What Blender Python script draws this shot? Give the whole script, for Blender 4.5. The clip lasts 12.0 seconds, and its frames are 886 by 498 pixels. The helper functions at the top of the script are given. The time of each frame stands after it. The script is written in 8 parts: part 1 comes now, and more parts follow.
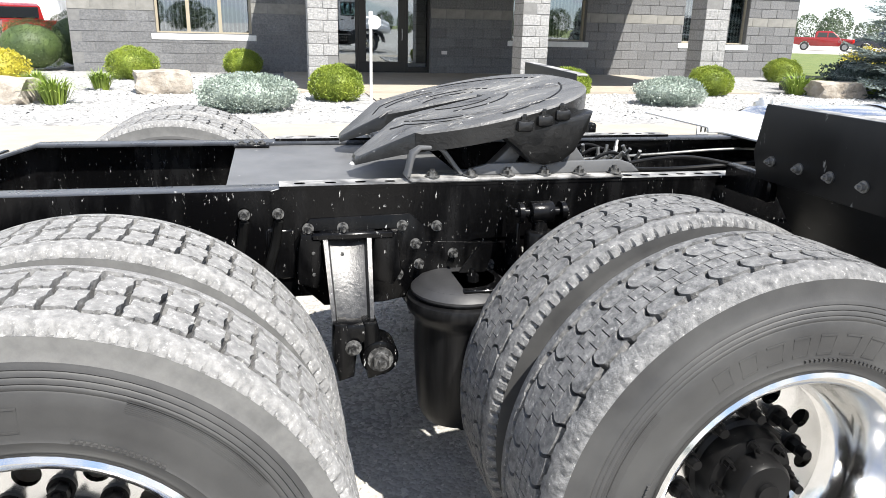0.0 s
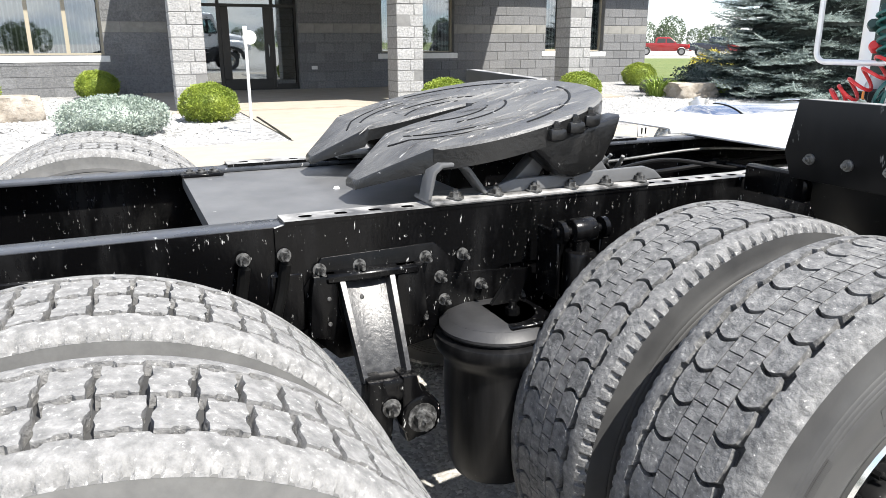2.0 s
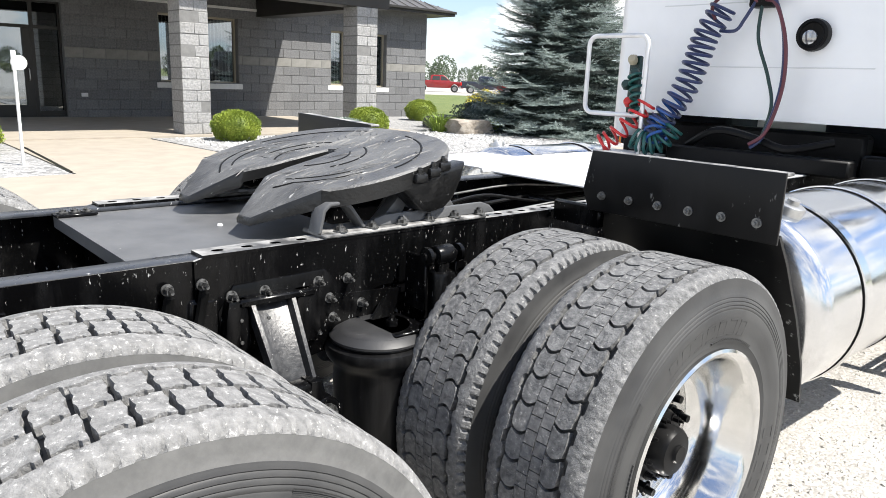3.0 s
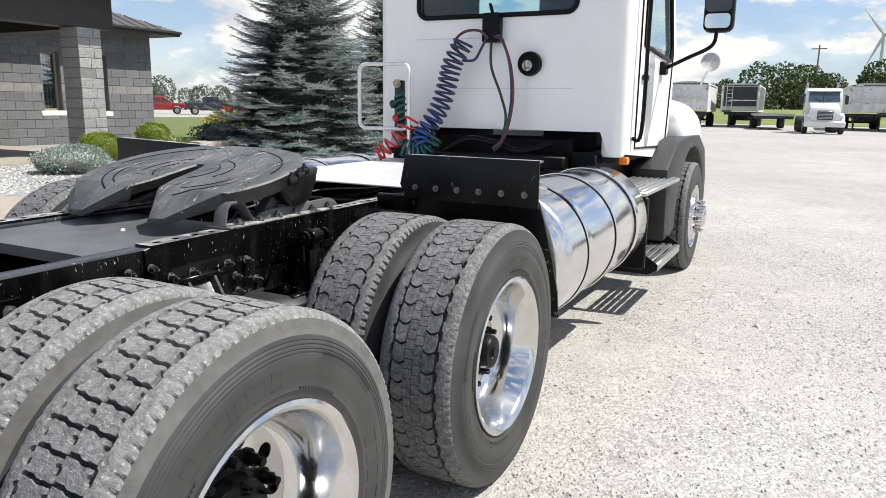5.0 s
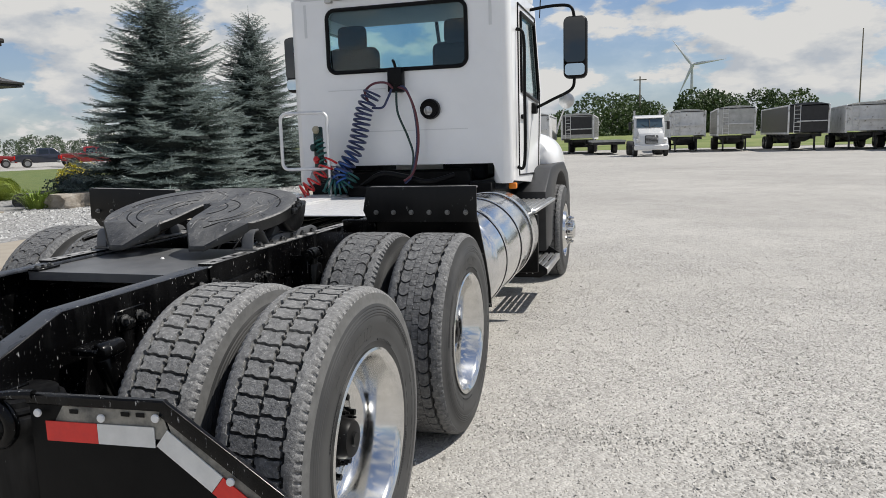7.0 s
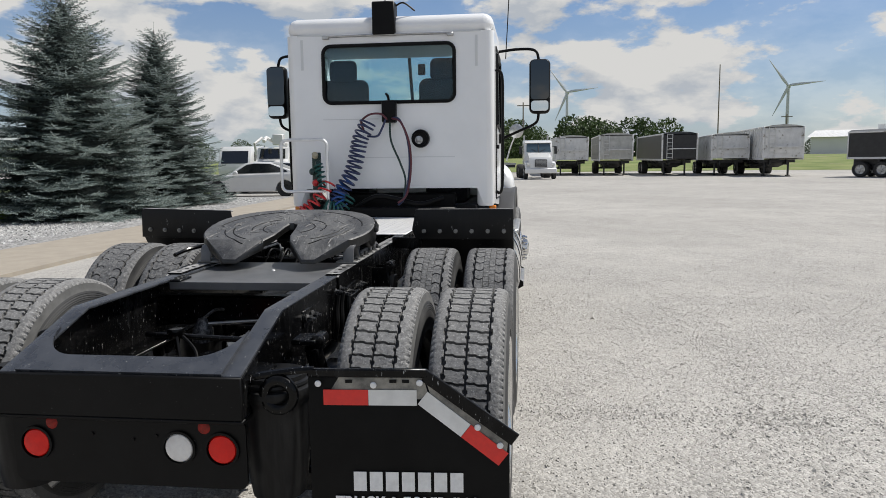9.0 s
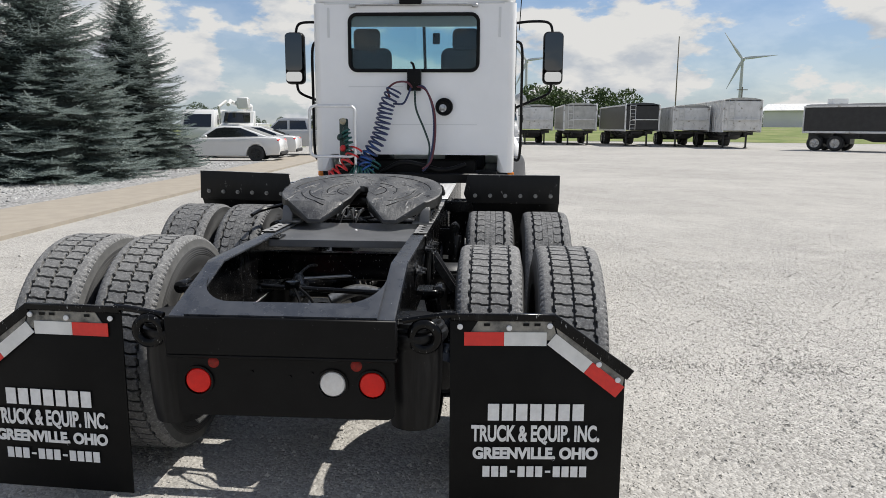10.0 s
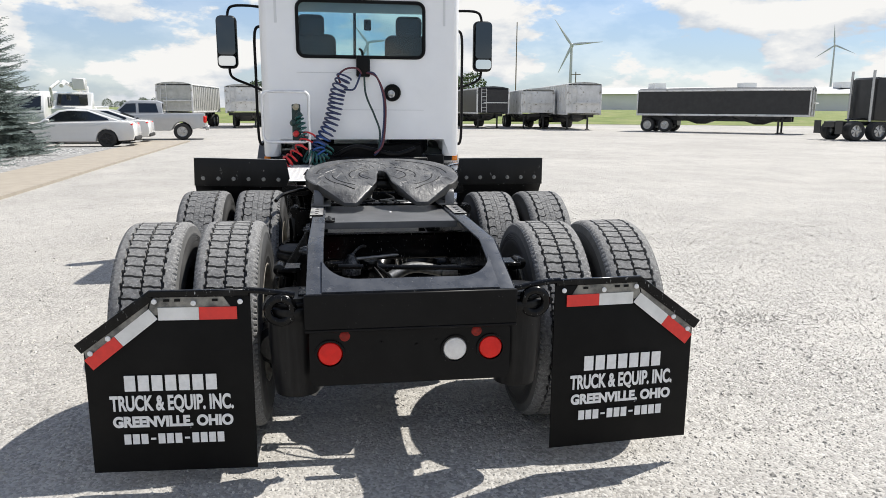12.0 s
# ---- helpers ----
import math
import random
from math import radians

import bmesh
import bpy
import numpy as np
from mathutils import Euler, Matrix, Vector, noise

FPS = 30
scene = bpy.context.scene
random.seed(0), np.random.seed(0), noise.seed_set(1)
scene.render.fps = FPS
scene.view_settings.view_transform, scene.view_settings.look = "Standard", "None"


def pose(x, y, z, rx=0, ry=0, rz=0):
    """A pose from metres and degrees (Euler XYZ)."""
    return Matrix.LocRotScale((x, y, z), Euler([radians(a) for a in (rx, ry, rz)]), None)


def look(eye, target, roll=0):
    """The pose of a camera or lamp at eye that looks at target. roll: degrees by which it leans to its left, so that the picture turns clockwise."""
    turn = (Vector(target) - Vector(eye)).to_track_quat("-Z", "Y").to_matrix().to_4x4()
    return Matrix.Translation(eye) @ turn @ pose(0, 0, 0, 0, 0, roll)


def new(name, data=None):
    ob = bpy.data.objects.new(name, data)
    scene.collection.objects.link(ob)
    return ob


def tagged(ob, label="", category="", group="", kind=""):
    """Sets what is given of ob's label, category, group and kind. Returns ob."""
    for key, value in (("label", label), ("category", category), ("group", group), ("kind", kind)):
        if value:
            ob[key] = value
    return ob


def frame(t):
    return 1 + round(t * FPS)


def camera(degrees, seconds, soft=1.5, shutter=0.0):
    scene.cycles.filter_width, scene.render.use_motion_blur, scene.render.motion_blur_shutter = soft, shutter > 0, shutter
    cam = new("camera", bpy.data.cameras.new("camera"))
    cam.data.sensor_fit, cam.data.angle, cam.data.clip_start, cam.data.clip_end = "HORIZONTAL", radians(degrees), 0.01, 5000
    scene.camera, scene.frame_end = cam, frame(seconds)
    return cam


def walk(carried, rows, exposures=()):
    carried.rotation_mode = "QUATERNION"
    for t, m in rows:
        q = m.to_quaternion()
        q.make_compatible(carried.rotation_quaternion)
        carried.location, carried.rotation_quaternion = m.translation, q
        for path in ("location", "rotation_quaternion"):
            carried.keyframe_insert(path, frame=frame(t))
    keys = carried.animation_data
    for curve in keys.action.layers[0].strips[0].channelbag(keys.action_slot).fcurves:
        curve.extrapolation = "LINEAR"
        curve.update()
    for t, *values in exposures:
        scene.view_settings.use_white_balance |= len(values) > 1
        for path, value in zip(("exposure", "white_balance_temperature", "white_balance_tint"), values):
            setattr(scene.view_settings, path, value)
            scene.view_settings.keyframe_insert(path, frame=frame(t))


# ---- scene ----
cam = camera(63.2, 12.0, soft=0.75)
PATH = [
    (0, (-0.213, -2.161, 1.388), (0.237, -0.304, 0.799), 1.4),
    (0.5, (-0.335, -2.123, 1.393), (0.214, -0.271, 0.873), -0.2),
    (1, (-0.372, -2.032, 1.36), (0.267, -0.216, 0.818), 1.4),
    (1.5, (-0.377, -1.868, 1.334), (0.333, -0.08, 0.79), -1.5),
    (2, (-0.477, -1.812, 1.353), (0.306, -0.056, 0.802), -0.1),
    (2.5, (-0.686, -1.885, 1.398), (0.352, -0.258, 0.875), 0.1),
    (2.7, (-0.753, -1.916, 1.414), (0.407, -0.363, 0.921), 0.9),
    (4.3, (-1.336, -2.159, 1.435), (0.17, -0.912, 1.016), 0.6),
    (4.5, (-1.452, -2.151, 1.438), (0.094, -0.945, 1.045), -1.5),
    (5, (-1.643, -2.152, 1.434), (0.093, -1.24, 1.04), 0.8),
    (5.5, (-1.872, -2.241, 1.425), (-0.093, -1.425, 1.016), -0.2),
    (6, (-2.089, -2.273, 1.449), (-0.28, -1.499, 1.091), 0.3),
    (6.5, (-2.347, -2.184, 1.464), (-0.462, -1.614, 1.114), 0.4),
    (6.7, (-2.452, -2.135, 1.459), (-0.568, -1.539, 1.151), -1.5),
    (8.3, (-3.148, -1.607, 1.542), (-1.192, -1.333, 1.229), -0.6),
    (8.5, (-3.268, -1.536, 1.567), (-1.304, -1.26, 1.313), -2.1),
    (9, (-3.394, -1.297, 1.535), (-1.425, -1.052, 1.285), -0.7),
    (9.5, (-3.486, -1.016, 1.539), (-1.516, -0.813, 1.262), -1.3),
    (10, (-3.748, -0.728, 1.545), (-1.781, -0.602, 1.206), 0.3),
    (10.5, (-3.87, -0.484, 1.543), (-1.903, -0.43, 1.183), 1.1),
    (11, (-3.871, -0.198, 1.542), (-1.897, -0.22, 1.219), -2.2),
    (11.5, (-3.949, 0.06, 1.55), (-1.987, -0.021, 1.169), 0.4),
    (12, (-4.021, 0.288, 1.567), (-2.08, -0.006, 1.184), 0.3),
]
walk(cam, [(t, look(eye, target, roll)) for t, eye, target, roll in PATH],
     exposures=[(t, e, 6600.0, 9.5) for t, e in ((0.0, 1.18), (2.0, 1.2), (2.7, 1.04), (4.5, 0.62), (5.5, 0.27), (6.5, -0.03), (8.5, -0.14), (9.5, -0.10), (10.5, 0.18), (12.0, 0.35))])

# ---- light ----
SUN_TO = Vector((0.27, -0.60, 1.0)).normalized()
world = bpy.data.worlds.new("sky")
scene.world = world
world.use_nodes = True


def sky_nodes():
    nt = world.node_tree
    nt.nodes.clear()
    out = nt.nodes.new("ShaderNodeOutputWorld")
    bg = nt.nodes.new("ShaderNodeBackground")
    sky = nt.nodes.new("ShaderNodeTexSky")
    sky.sky_type = "NISHITA"
    sky.sun_disc = False
    sky.sun_elevation = math.asin(SUN_TO.z)
    sky.sun_rotation = math.atan2(SUN_TO.x, SUN_TO.y)
    sky.air_density, sky.dust_density, sky.ozone_density = 1.0, 0.6, 1.5
    co = nt.nodes.new("ShaderNodeTexCoord")
    sep = nt.nodes.new("ShaderNodeSeparateXYZ")
    nt.links.new(co.outputs["Generated"], sep.inputs[0])
    def billow(dz):
        """Cumulus heaps, the pattern slid up by dz."""
        mp = nt.nodes.new("ShaderNodeMapping")
        mp.inputs["Scale"].default_value = (4.0, 4.0, 9.5)
        mp.inputs["Location"].default_value = (1.3, 0.4, dz)
        nt.links.new(co.outputs["Generated"], mp.inputs["Vector"])
        big = nt.nodes.new("ShaderNodeTexNoise")
        big.inputs["Scale"].default_value, big.inputs["Detail"].default_value, big.inputs["Roughness"].default_value = 1.55, 12.0, 0.56
        nt.links.new(mp.outputs[0], big.inputs["Vector"])
        return big.outputs[0]
    heap = billow(0.0)
    above = billow(0.30)
    # fewer heaps overhead, where one looks between them
    thin = nt.nodes.new("ShaderNodeMapRange")
    thin.inputs[1].default_value, thin.inputs[2].default_value, thin.inputs[3].default_value, thin.inputs[4].default_value = 0.35, 0.85, 0.0, 0.075
    nt.links.new(sep.outputs[2], thin.inputs[0])
    less = nt.nodes.new("ShaderNodeMath"); less.operation = "SUBTRACT"
    nt.links.new(heap, less.inputs[0]); nt.links.new(thin.outputs[0], less.inputs[1])
    ramp = nt.nodes.new("ShaderNodeValToRGB")
    ramp.color_ramp.elements[0].position = 0.448; ramp.color_ramp.elements[1].position = 0.512
    nt.links.new(less.outputs[0], ramp.inputs[0])
    # sunlit tops, grey undersides
    dif = nt.nodes.new("ShaderNodeMath"); dif.operation = "SUBTRACT"
    nt.links.new(heap, dif.inputs[0]); nt.links.new(above, dif.inputs[1])
    cr = nt.nodes.new("ShaderNodeValToRGB")
    lit = nt.nodes.new("ShaderNodeMapRange")
    lit.inputs[1].default_value, lit.inputs[2].default_value = -0.09, 0.05
    nt.links.new(dif.outputs[0], lit.inputs[0])
    cr.color_ramp.elements[0].position, cr.color_ramp.elements[0].color = 0.0, (8.4, 9.1, 10.1, 1)
    cr.color_ramp.elements[1].position, cr.color_ramp.elements[1].color = 1.0, (12.6, 12.6, 12.5, 1)
    nt.links.new(lit.outputs[0], cr.inputs[0])
    mix = nt.nodes.new("ShaderNodeMixRGB")
    hz = nt.nodes.new("ShaderNodeMapRange")
    hz.inputs[1].default_value, hz.inputs[2].default_value, hz.inputs[3].default_value, hz.inputs[4].default_value = -0.02, 0.22, 0.66, 0.10
    nt.links.new(sep.outputs[2], hz.inputs[0])
    top = nt.nodes.new("ShaderNodeMath"); top.operation = "MAXIMUM"
    nt.links.new(ramp.outputs[0], top.inputs[0]); nt.links.new(hz.outputs[0], top.inputs[1])
    nt.links.new(top.outputs[0], mix.inputs[0]); gain = nt.nodes.new("ShaderNodeMixRGB"); gain.blend_type = "MULTIPLY"; gain.inputs[0].default_value = 1.0; gain.inputs[2].default_value = (1.15, 1.45, 1.85, 1)
    nt.links.new(sky.outputs[0], gain.inputs[1]); nt.links.new(gain.outputs[0], mix.inputs[1]); nt.links.new(cr.outputs[0], mix.inputs[2])
    bg.inputs["Strength"].default_value = 0.058
    nt.links.new(mix.outputs[0], bg.inputs[0]); nt.links.new(bg.outputs[0], out.inputs[0])


sky_nodes()
sun = new("sun", bpy.data.lights.new("sun", "SUN"))
sun.data.energy, sun.data.angle, sun.data.color = 5.0, radians(0.55), (1.0, 0.965, 0.91)
sun.matrix_world = look(SUN_TO * 60, (0, 0, 0))


# ---- materials ----
def mat(name, col, rough=0.6, metal=0.0, col2=None, scale=8.0, detail=6.0, bump=0.0, bscale=None, lo=0.35, hi=0.65,
        spots=None, spot_scale=30.0, spot_at=0.62, vary=0.0, rough2=None, spec=None, coat=0.0, dist=0.01, stretch=(1, 1, 1)):
    """Procedural surface: base colour with a second tone by noise, speckles, relief, and a change of tone from piece to piece."""
    m = bpy.data.materials.new(name)
    m.use_nodes = True
    nt = m.node_tree
    b = nt.nodes["Principled BSDF"]
    b.inputs["Roughness"].default_value, b.inputs["Metallic"].default_value = rough, metal
    b.inputs["Base Color"].default_value = (*col, 1)
    if spec is not None:
        b.inputs["Specular IOR Level"].default_value = spec
    b.inputs["Coat Weight"].default_value = coat
    co = nt.nodes.new("ShaderNodeTexCoord")
    mp = nt.nodes.new("ShaderNodeMapping")
    mp.inputs["Scale"].default_value = stretch
    nt.links.new(co.outputs["Object"], mp.inputs["Vector"])
    last = None
    if col2:
        n = nt.nodes.new("ShaderNodeTexNoise")
        n.inputs["Scale"].default_value, n.inputs["Detail"].default_value, n.inputs["Roughness"].default_value = scale, detail, 0.62
        nt.links.new(mp.outputs[0], n.inputs["Vector"])
        r = nt.nodes.new("ShaderNodeValToRGB")
        r.color_ramp.elements[0].position, r.color_ramp.elements[0].color = lo, (*col, 1)
        r.color_ramp.elements[1].position, r.color_ramp.elements[1].color = hi, (*col2, 1)
        nt.links.new(n.outputs[0], r.inputs[0])
        last = r.outputs[0]
        if rough2 is not None:
            rr = nt.nodes.new("ShaderNodeMapRange")
            rr.inputs[1].default_value, rr.inputs[2].default_value = lo, hi
            rr.inputs[3].default_value, rr.inputs[4].default_value = rough, rough2
            nt.links.new(n.outputs[0], rr.inputs[0])
            nt.links.new(rr.outputs[0], b.inputs["Roughness"])
    if spots:
        n = nt.nodes.new("ShaderNodeTexNoise")
        n.inputs["Scale"].default_value, n.inputs["Detail"].default_value, n.inputs["Roughness"].default_value = spot_scale, 4, 0.7
        nt.links.new(mp.outputs[0], n.inputs["Vector"])
        r = nt.nodes.new("ShaderNodeMapRange")
        r.inputs[1].default_value, r.inputs[2].default_value = spot_at, spot_at + 0.06
        nt.links.new(n.outputs[0], r.inputs[0])
        x = nt.nodes.new("ShaderNodeMixRGB")
        nt.links.new(r.outputs[0], x.inputs[0])
        if last:
            nt.links.new(last, x.inputs[1])
        else:
            x.inputs[1].default_value = (*col, 1)
        x.inputs[2].default_value = (*spots, 1)
        last = x.outputs[0]
    if vary:
        oi = nt.nodes.new("ShaderNodeObjectInfo")
        ge = nt.nodes.new("ShaderNodeNewGeometry")
        ad = nt.nodes.new("ShaderNodeMath"); ad.operation = "ADD"
        nt.links.new(oi.outputs["Random"], ad.inputs[0]); nt.links.new(ge.outputs["Random Per Island"], ad.inputs[1])
        fr = nt.nodes.new("ShaderNodeMath"); fr.operation = "FRACT"
        nt.links.new(ad.outputs[0], fr.inputs[0])
        vr = nt.nodes.new("ShaderNodeMapRange")
        vr.inputs[3].default_value, vr.inputs[4].default_value = 1 - vary, 1 + vary
        nt.links.new(fr.outputs[0], vr.inputs[0])
        hs = nt.nodes.new("ShaderNodeHueSaturation")
        nt.links.new(vr.outputs[0], hs.inputs["Value"])
        if last:
            nt.links.new(last, hs.inputs["Color"])
        else:
            hs.inputs["Color"].default_value = (*col, 1)
        last = hs.outputs[0]
    if last:
        nt.links.new(last, b.inputs["Base Color"])
    if bump:
        n = nt.nodes.new("ShaderNodeTexNoise")
        n.inputs["Scale"].default_value, n.inputs["Detail"].default_value, n.inputs["Roughness"].default_value = bscale or scale * 3, 5, 0.65
        nt.links.new(mp.outputs[0], n.inputs["Vector"])
        bp = nt.nodes.new("ShaderNodeBump")
        bp.inputs["Strength"].default_value, bp.inputs["Distance"].default_value = bump, dist
        nt.links.new(n.outputs[0], bp.inputs["Height"])
        nt.links.new(bp.outputs[0], b.inputs["Normal"])
    return m


def glass(name, tint=(0.8, 0.9, 0.92), rough=0.0):
    m = bpy.data.materials.new(name)
    m.use_nodes = True
    b = m.node_tree.nodes["Principled BSDF"]
    b.inputs["Base Color"].default_value = (*tint, 1)
    b.inputs["Roughness"].default_value, b.inputs["IOR"].default_value = rough, 1.45
    b.inputs["Transmission Weight"].default_value = 1.0
    return m


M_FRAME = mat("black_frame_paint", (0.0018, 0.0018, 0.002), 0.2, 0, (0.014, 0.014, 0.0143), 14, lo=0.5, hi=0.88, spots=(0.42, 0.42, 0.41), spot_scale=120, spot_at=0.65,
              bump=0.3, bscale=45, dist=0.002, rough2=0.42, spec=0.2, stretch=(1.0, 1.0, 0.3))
M_BOLT = mat("painted_bolt", (0.012, 0.012, 0.012), 0.32, 0.2, (0.20, 0.20, 0.196), 70, lo=0.42, hi=0.72)
M_ANGLE = mat("dust_caked_black_paint", (0.06, 0.06, 0.06), 0.4, 0, (0.36, 0.355, 0.345), 16, lo=0.36, hi=0.66, bump=0.35, bscale=60, dist=0.003, rough2=0.75)
# dust spots on black paint; bluish base lifted to paint in sky sheen
M_RAILTOP = mat("dusty_sheen_black_paint", (0.028, 0.031, 0.037), 0.2, 0, (0.050, 0.054, 0.062), 9, spots=(0.45, 0.45, 0.44), spot_scale=46, spot_at=0.665, rough2=0.38,
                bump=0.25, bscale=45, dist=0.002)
M_DECK = mat("grey_deck_paint", (0.08, 0.082, 0.085), 0.42, 0, (0.12, 0.122, 0.125), 7, spots=(0.4, 0.4, 0.38), spot_scale=38, spot_at=0.70, bump=0.1, bscale=70, dist=0.002)
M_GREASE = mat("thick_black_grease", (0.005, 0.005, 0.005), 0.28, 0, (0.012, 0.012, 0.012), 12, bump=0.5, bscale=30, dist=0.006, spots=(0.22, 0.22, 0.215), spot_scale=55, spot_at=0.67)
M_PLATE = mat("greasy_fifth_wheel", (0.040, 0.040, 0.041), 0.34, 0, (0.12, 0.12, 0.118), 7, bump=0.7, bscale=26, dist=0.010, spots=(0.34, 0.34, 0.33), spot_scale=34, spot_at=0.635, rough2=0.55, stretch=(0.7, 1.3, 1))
M_BLACK = mat("black_plastic", (0.003, 0.003, 0.0032), 0.42, 0, (0.005, 0.005, 0.0053), 10, spots=(0.12, 0.12, 0.12), spot_scale=90, spot_at=0.68, spec=0.15)
M_FLAP = mat("black_rubber_flap", (0.0032, 0.0032, 0.0032), 0.5, 0, (0.006, 0.006, 0.0058), 6, bump=0.15, bscale=40, dist=0.003, spec=0.13)
M_WALLR = mat("tyre_sidewall_rubber", (0.025, 0.025, 0.0255), 0.55, 0, (0.050, 0.050, 0.049), 5, rough2=0.7, bump=0.12, bscale=90, dist=0.002)
M_DUSTWALL = mat("dusty_upper_sidewall", (0.085, 0.085, 0.083), 0.85, 0, (0.135, 0.134, 0.130), 26, lo=0.3, hi=0.72, bump=0.12, bscale=80, dist=0.002)
M_TREAD = mat("worn_tread_rubber", (0.115, 0.115, 0.114), 0.9, 0, (0.265, 0.263, 0.258), 60, bump=0.8, bscale=90, dist=0.006, spots=(0.41, 0.405, 0.39), spot_scale=120, spot_at=0.60, lo=0.30, hi=0.70)
M_ALU = mat("polished_aluminium", (0.74, 0.735, 0.72), 0.09, 1.0, (0.60, 0.60, 0.59), 7, rough2=0.22, bump=0.03, bscale=40, dist=0.002)
M_RUSTRIM = mat("chalky_painted_rim", (0.38, 0.36, 0.31), 0.6, 0.2, (0.22, 0.20, 0.17), 12, bump=0.15, bscale=60, dist=0.002)
M_TANK = mat("brushed_tank_metal", (0.78, 0.78, 0.78), 0.12, 1.0, (0.7, 0.7, 0.7), 3, rough2=0.2, stretch=(1, 4, 4), bump=0.02, bscale=30, dist=0.002)
M_STEEL = mat("zinc_bolt_steel", (0.32, 0.32, 0.31), 0.4, 0.8, (0.18, 0.18, 0.175), 60)
M_DIA = mat("bright_diamond_plate", (0.80, 0.80, 0.79), 0.4, 0.55, (0.7, 0.7, 0.7), 12, rough2=0.5)
M_WHITE = mat("white_truck_paint", (0.87, 0.875, 0.875), 0.28, 0, (0.83, 0.835, 0.835), 2.5, spec=0.5, coat=0.4, spots=(0.55, 0.54, 0.51), spot_scale=14, spot_at=0.74)
M_TANKGREY = mat("satin_step_metal", (0.55, 0.55, 0.54), 0.35, 0.9, (0.4, 0.4, 0.4), 20)
M_RED = mat("red_lens", (0.74, 0.016, 0.010), 0.25, 0, (0.62, 0.012, 0.008), 30, spec=0.3)
# darker red: shade under the cross member, put into the lens colour
M_REDDIM = mat("shaded_red_lens", (0.30, 0.022, 0.016), 0.45, 0, (0.16, 0.02, 0.015), 60, spec=0.2)
M_TAPER = mat("red_reflective_tape", (0.72, 0.03, 0.02), 0.35, 0, (0.62, 0.025, 0.02), 30)
M_TAPEW = mat("white_reflective_tape", (0.74, 0.74, 0.72), 0.4, 0, (0.62, 0.62, 0.6), 12)
M_LENSW = mat("white_lens", (0.8, 0.8, 0.78), 0.25, 0, (0.62, 0.6, 0.58), 14)
M_CRIMLENS = mat("silvered_lamp_lens", (0.55, 0.55, 0.54), 0.12, 0.7, (0.3, 0.3, 0.3), 25)
M_AMBER = mat("amber_lens", (0.85, 0.25, 0.02), 0.25)
M_PRINT = mat("white_lettering", (0.8, 0.8, 0.79), 0.6, 0, (0.68, 0.68, 0.67), 40)
M_DIRT = mat("dusty_bracket_metal", (0.30, 0.29, 0.26), 0.6, 0.5, (0.10, 0.10, 0.095), 14, lo=0.4, hi=0.62)
M_HRED = mat("red_hose", (0.50, 0.02, 0.02), 0.35)
M_HBLUE = mat("blue_hose", (0.014, 0.07, 0.25), 0.35)
M_HGREEN = mat("green_hose", (0.012, 0.085, 0.075), 0.35)
M_HNAVY = mat("navy_hose", (0.02, 0.03, 0.09), 0.35)
M_CABGLASS = glass("cab_glass", (0.62, 0.80, 0.84))
M_SEAT = mat("dark_seat_cloth", (0.006, 0.008, 0.012), 0.9, 0, (0.010, 0.013, 0.019), 20)
M_FLARE = mat("grained_dark_plastic", (0.018, 0.018, 0.019), 0.5, 0, (0.03, 0.03, 0.031), 9, bump=0.2, bscale=120, dist=0.002)
# mirror darkened in colour, for the dark surroundings it would reflect
M_MIRRORD = mat("dark_reflection_mirror", (0.085, 0.088, 0.092), 0.03, 1.0)
M_MIRRORC = mat("bright_convex_mirror", (0.75, 0.76, 0.77), 0.04, 1.0)


# ---- shaping helpers ----
def thing(name, label, category, group="", kind="", at=(0, 0, 0), rz=0):
    ob = new(name)
    ob.matrix_basis = pose(*at, 0, 0, rz)
    return tagged(ob, label, category, group, kind)


def finish(bm, angle=38):
    bmesh.ops.recalc_face_normals(bm, faces=bm.faces)
    for f in bm.faces:
        f.smooth = True
    for e in bm.edges:
        if len(e.link_faces) != 2 or e.calc_face_angle(0) > radians(angle):
            e.smooth = False


def part(name, bm, material, parent=None, label="", m=None):
    finish(bm)
    me = bpy.data.meshes.new(name)
    bm.to_mesh(me)
    bm.free()
    me.materials.append(material)
    ob = new(name, me)
    if parent is not None:
        ob.parent = parent
    if m is not None:
        ob.matrix_basis = m
    if label:
        ob["label"] = label
    return ob


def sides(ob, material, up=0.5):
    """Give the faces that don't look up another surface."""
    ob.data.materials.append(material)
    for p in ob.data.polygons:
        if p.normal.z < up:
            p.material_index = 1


def share(ob, parent, m, name=None):
    """Another part on the same mesh."""
    o = new(name or ob.name.split(".")[0], ob.data)
    o.parent = parent
    o.matrix_basis = m
    if "label" in ob:
        o["label"] = ob["label"]
    return o


def B():
    return bmesh.new()


def merge(bm, tmp, m=None):
    if m is not None:
        bmesh.ops.transform(tmp, matrix=m, verts=tmp.verts)
    me = bpy.data.meshes.new("tmp")
    tmp.to_mesh(me)
    tmp.free()
    bm.from_mesh(me)
    bpy.data.meshes.remove(me)
    return bm


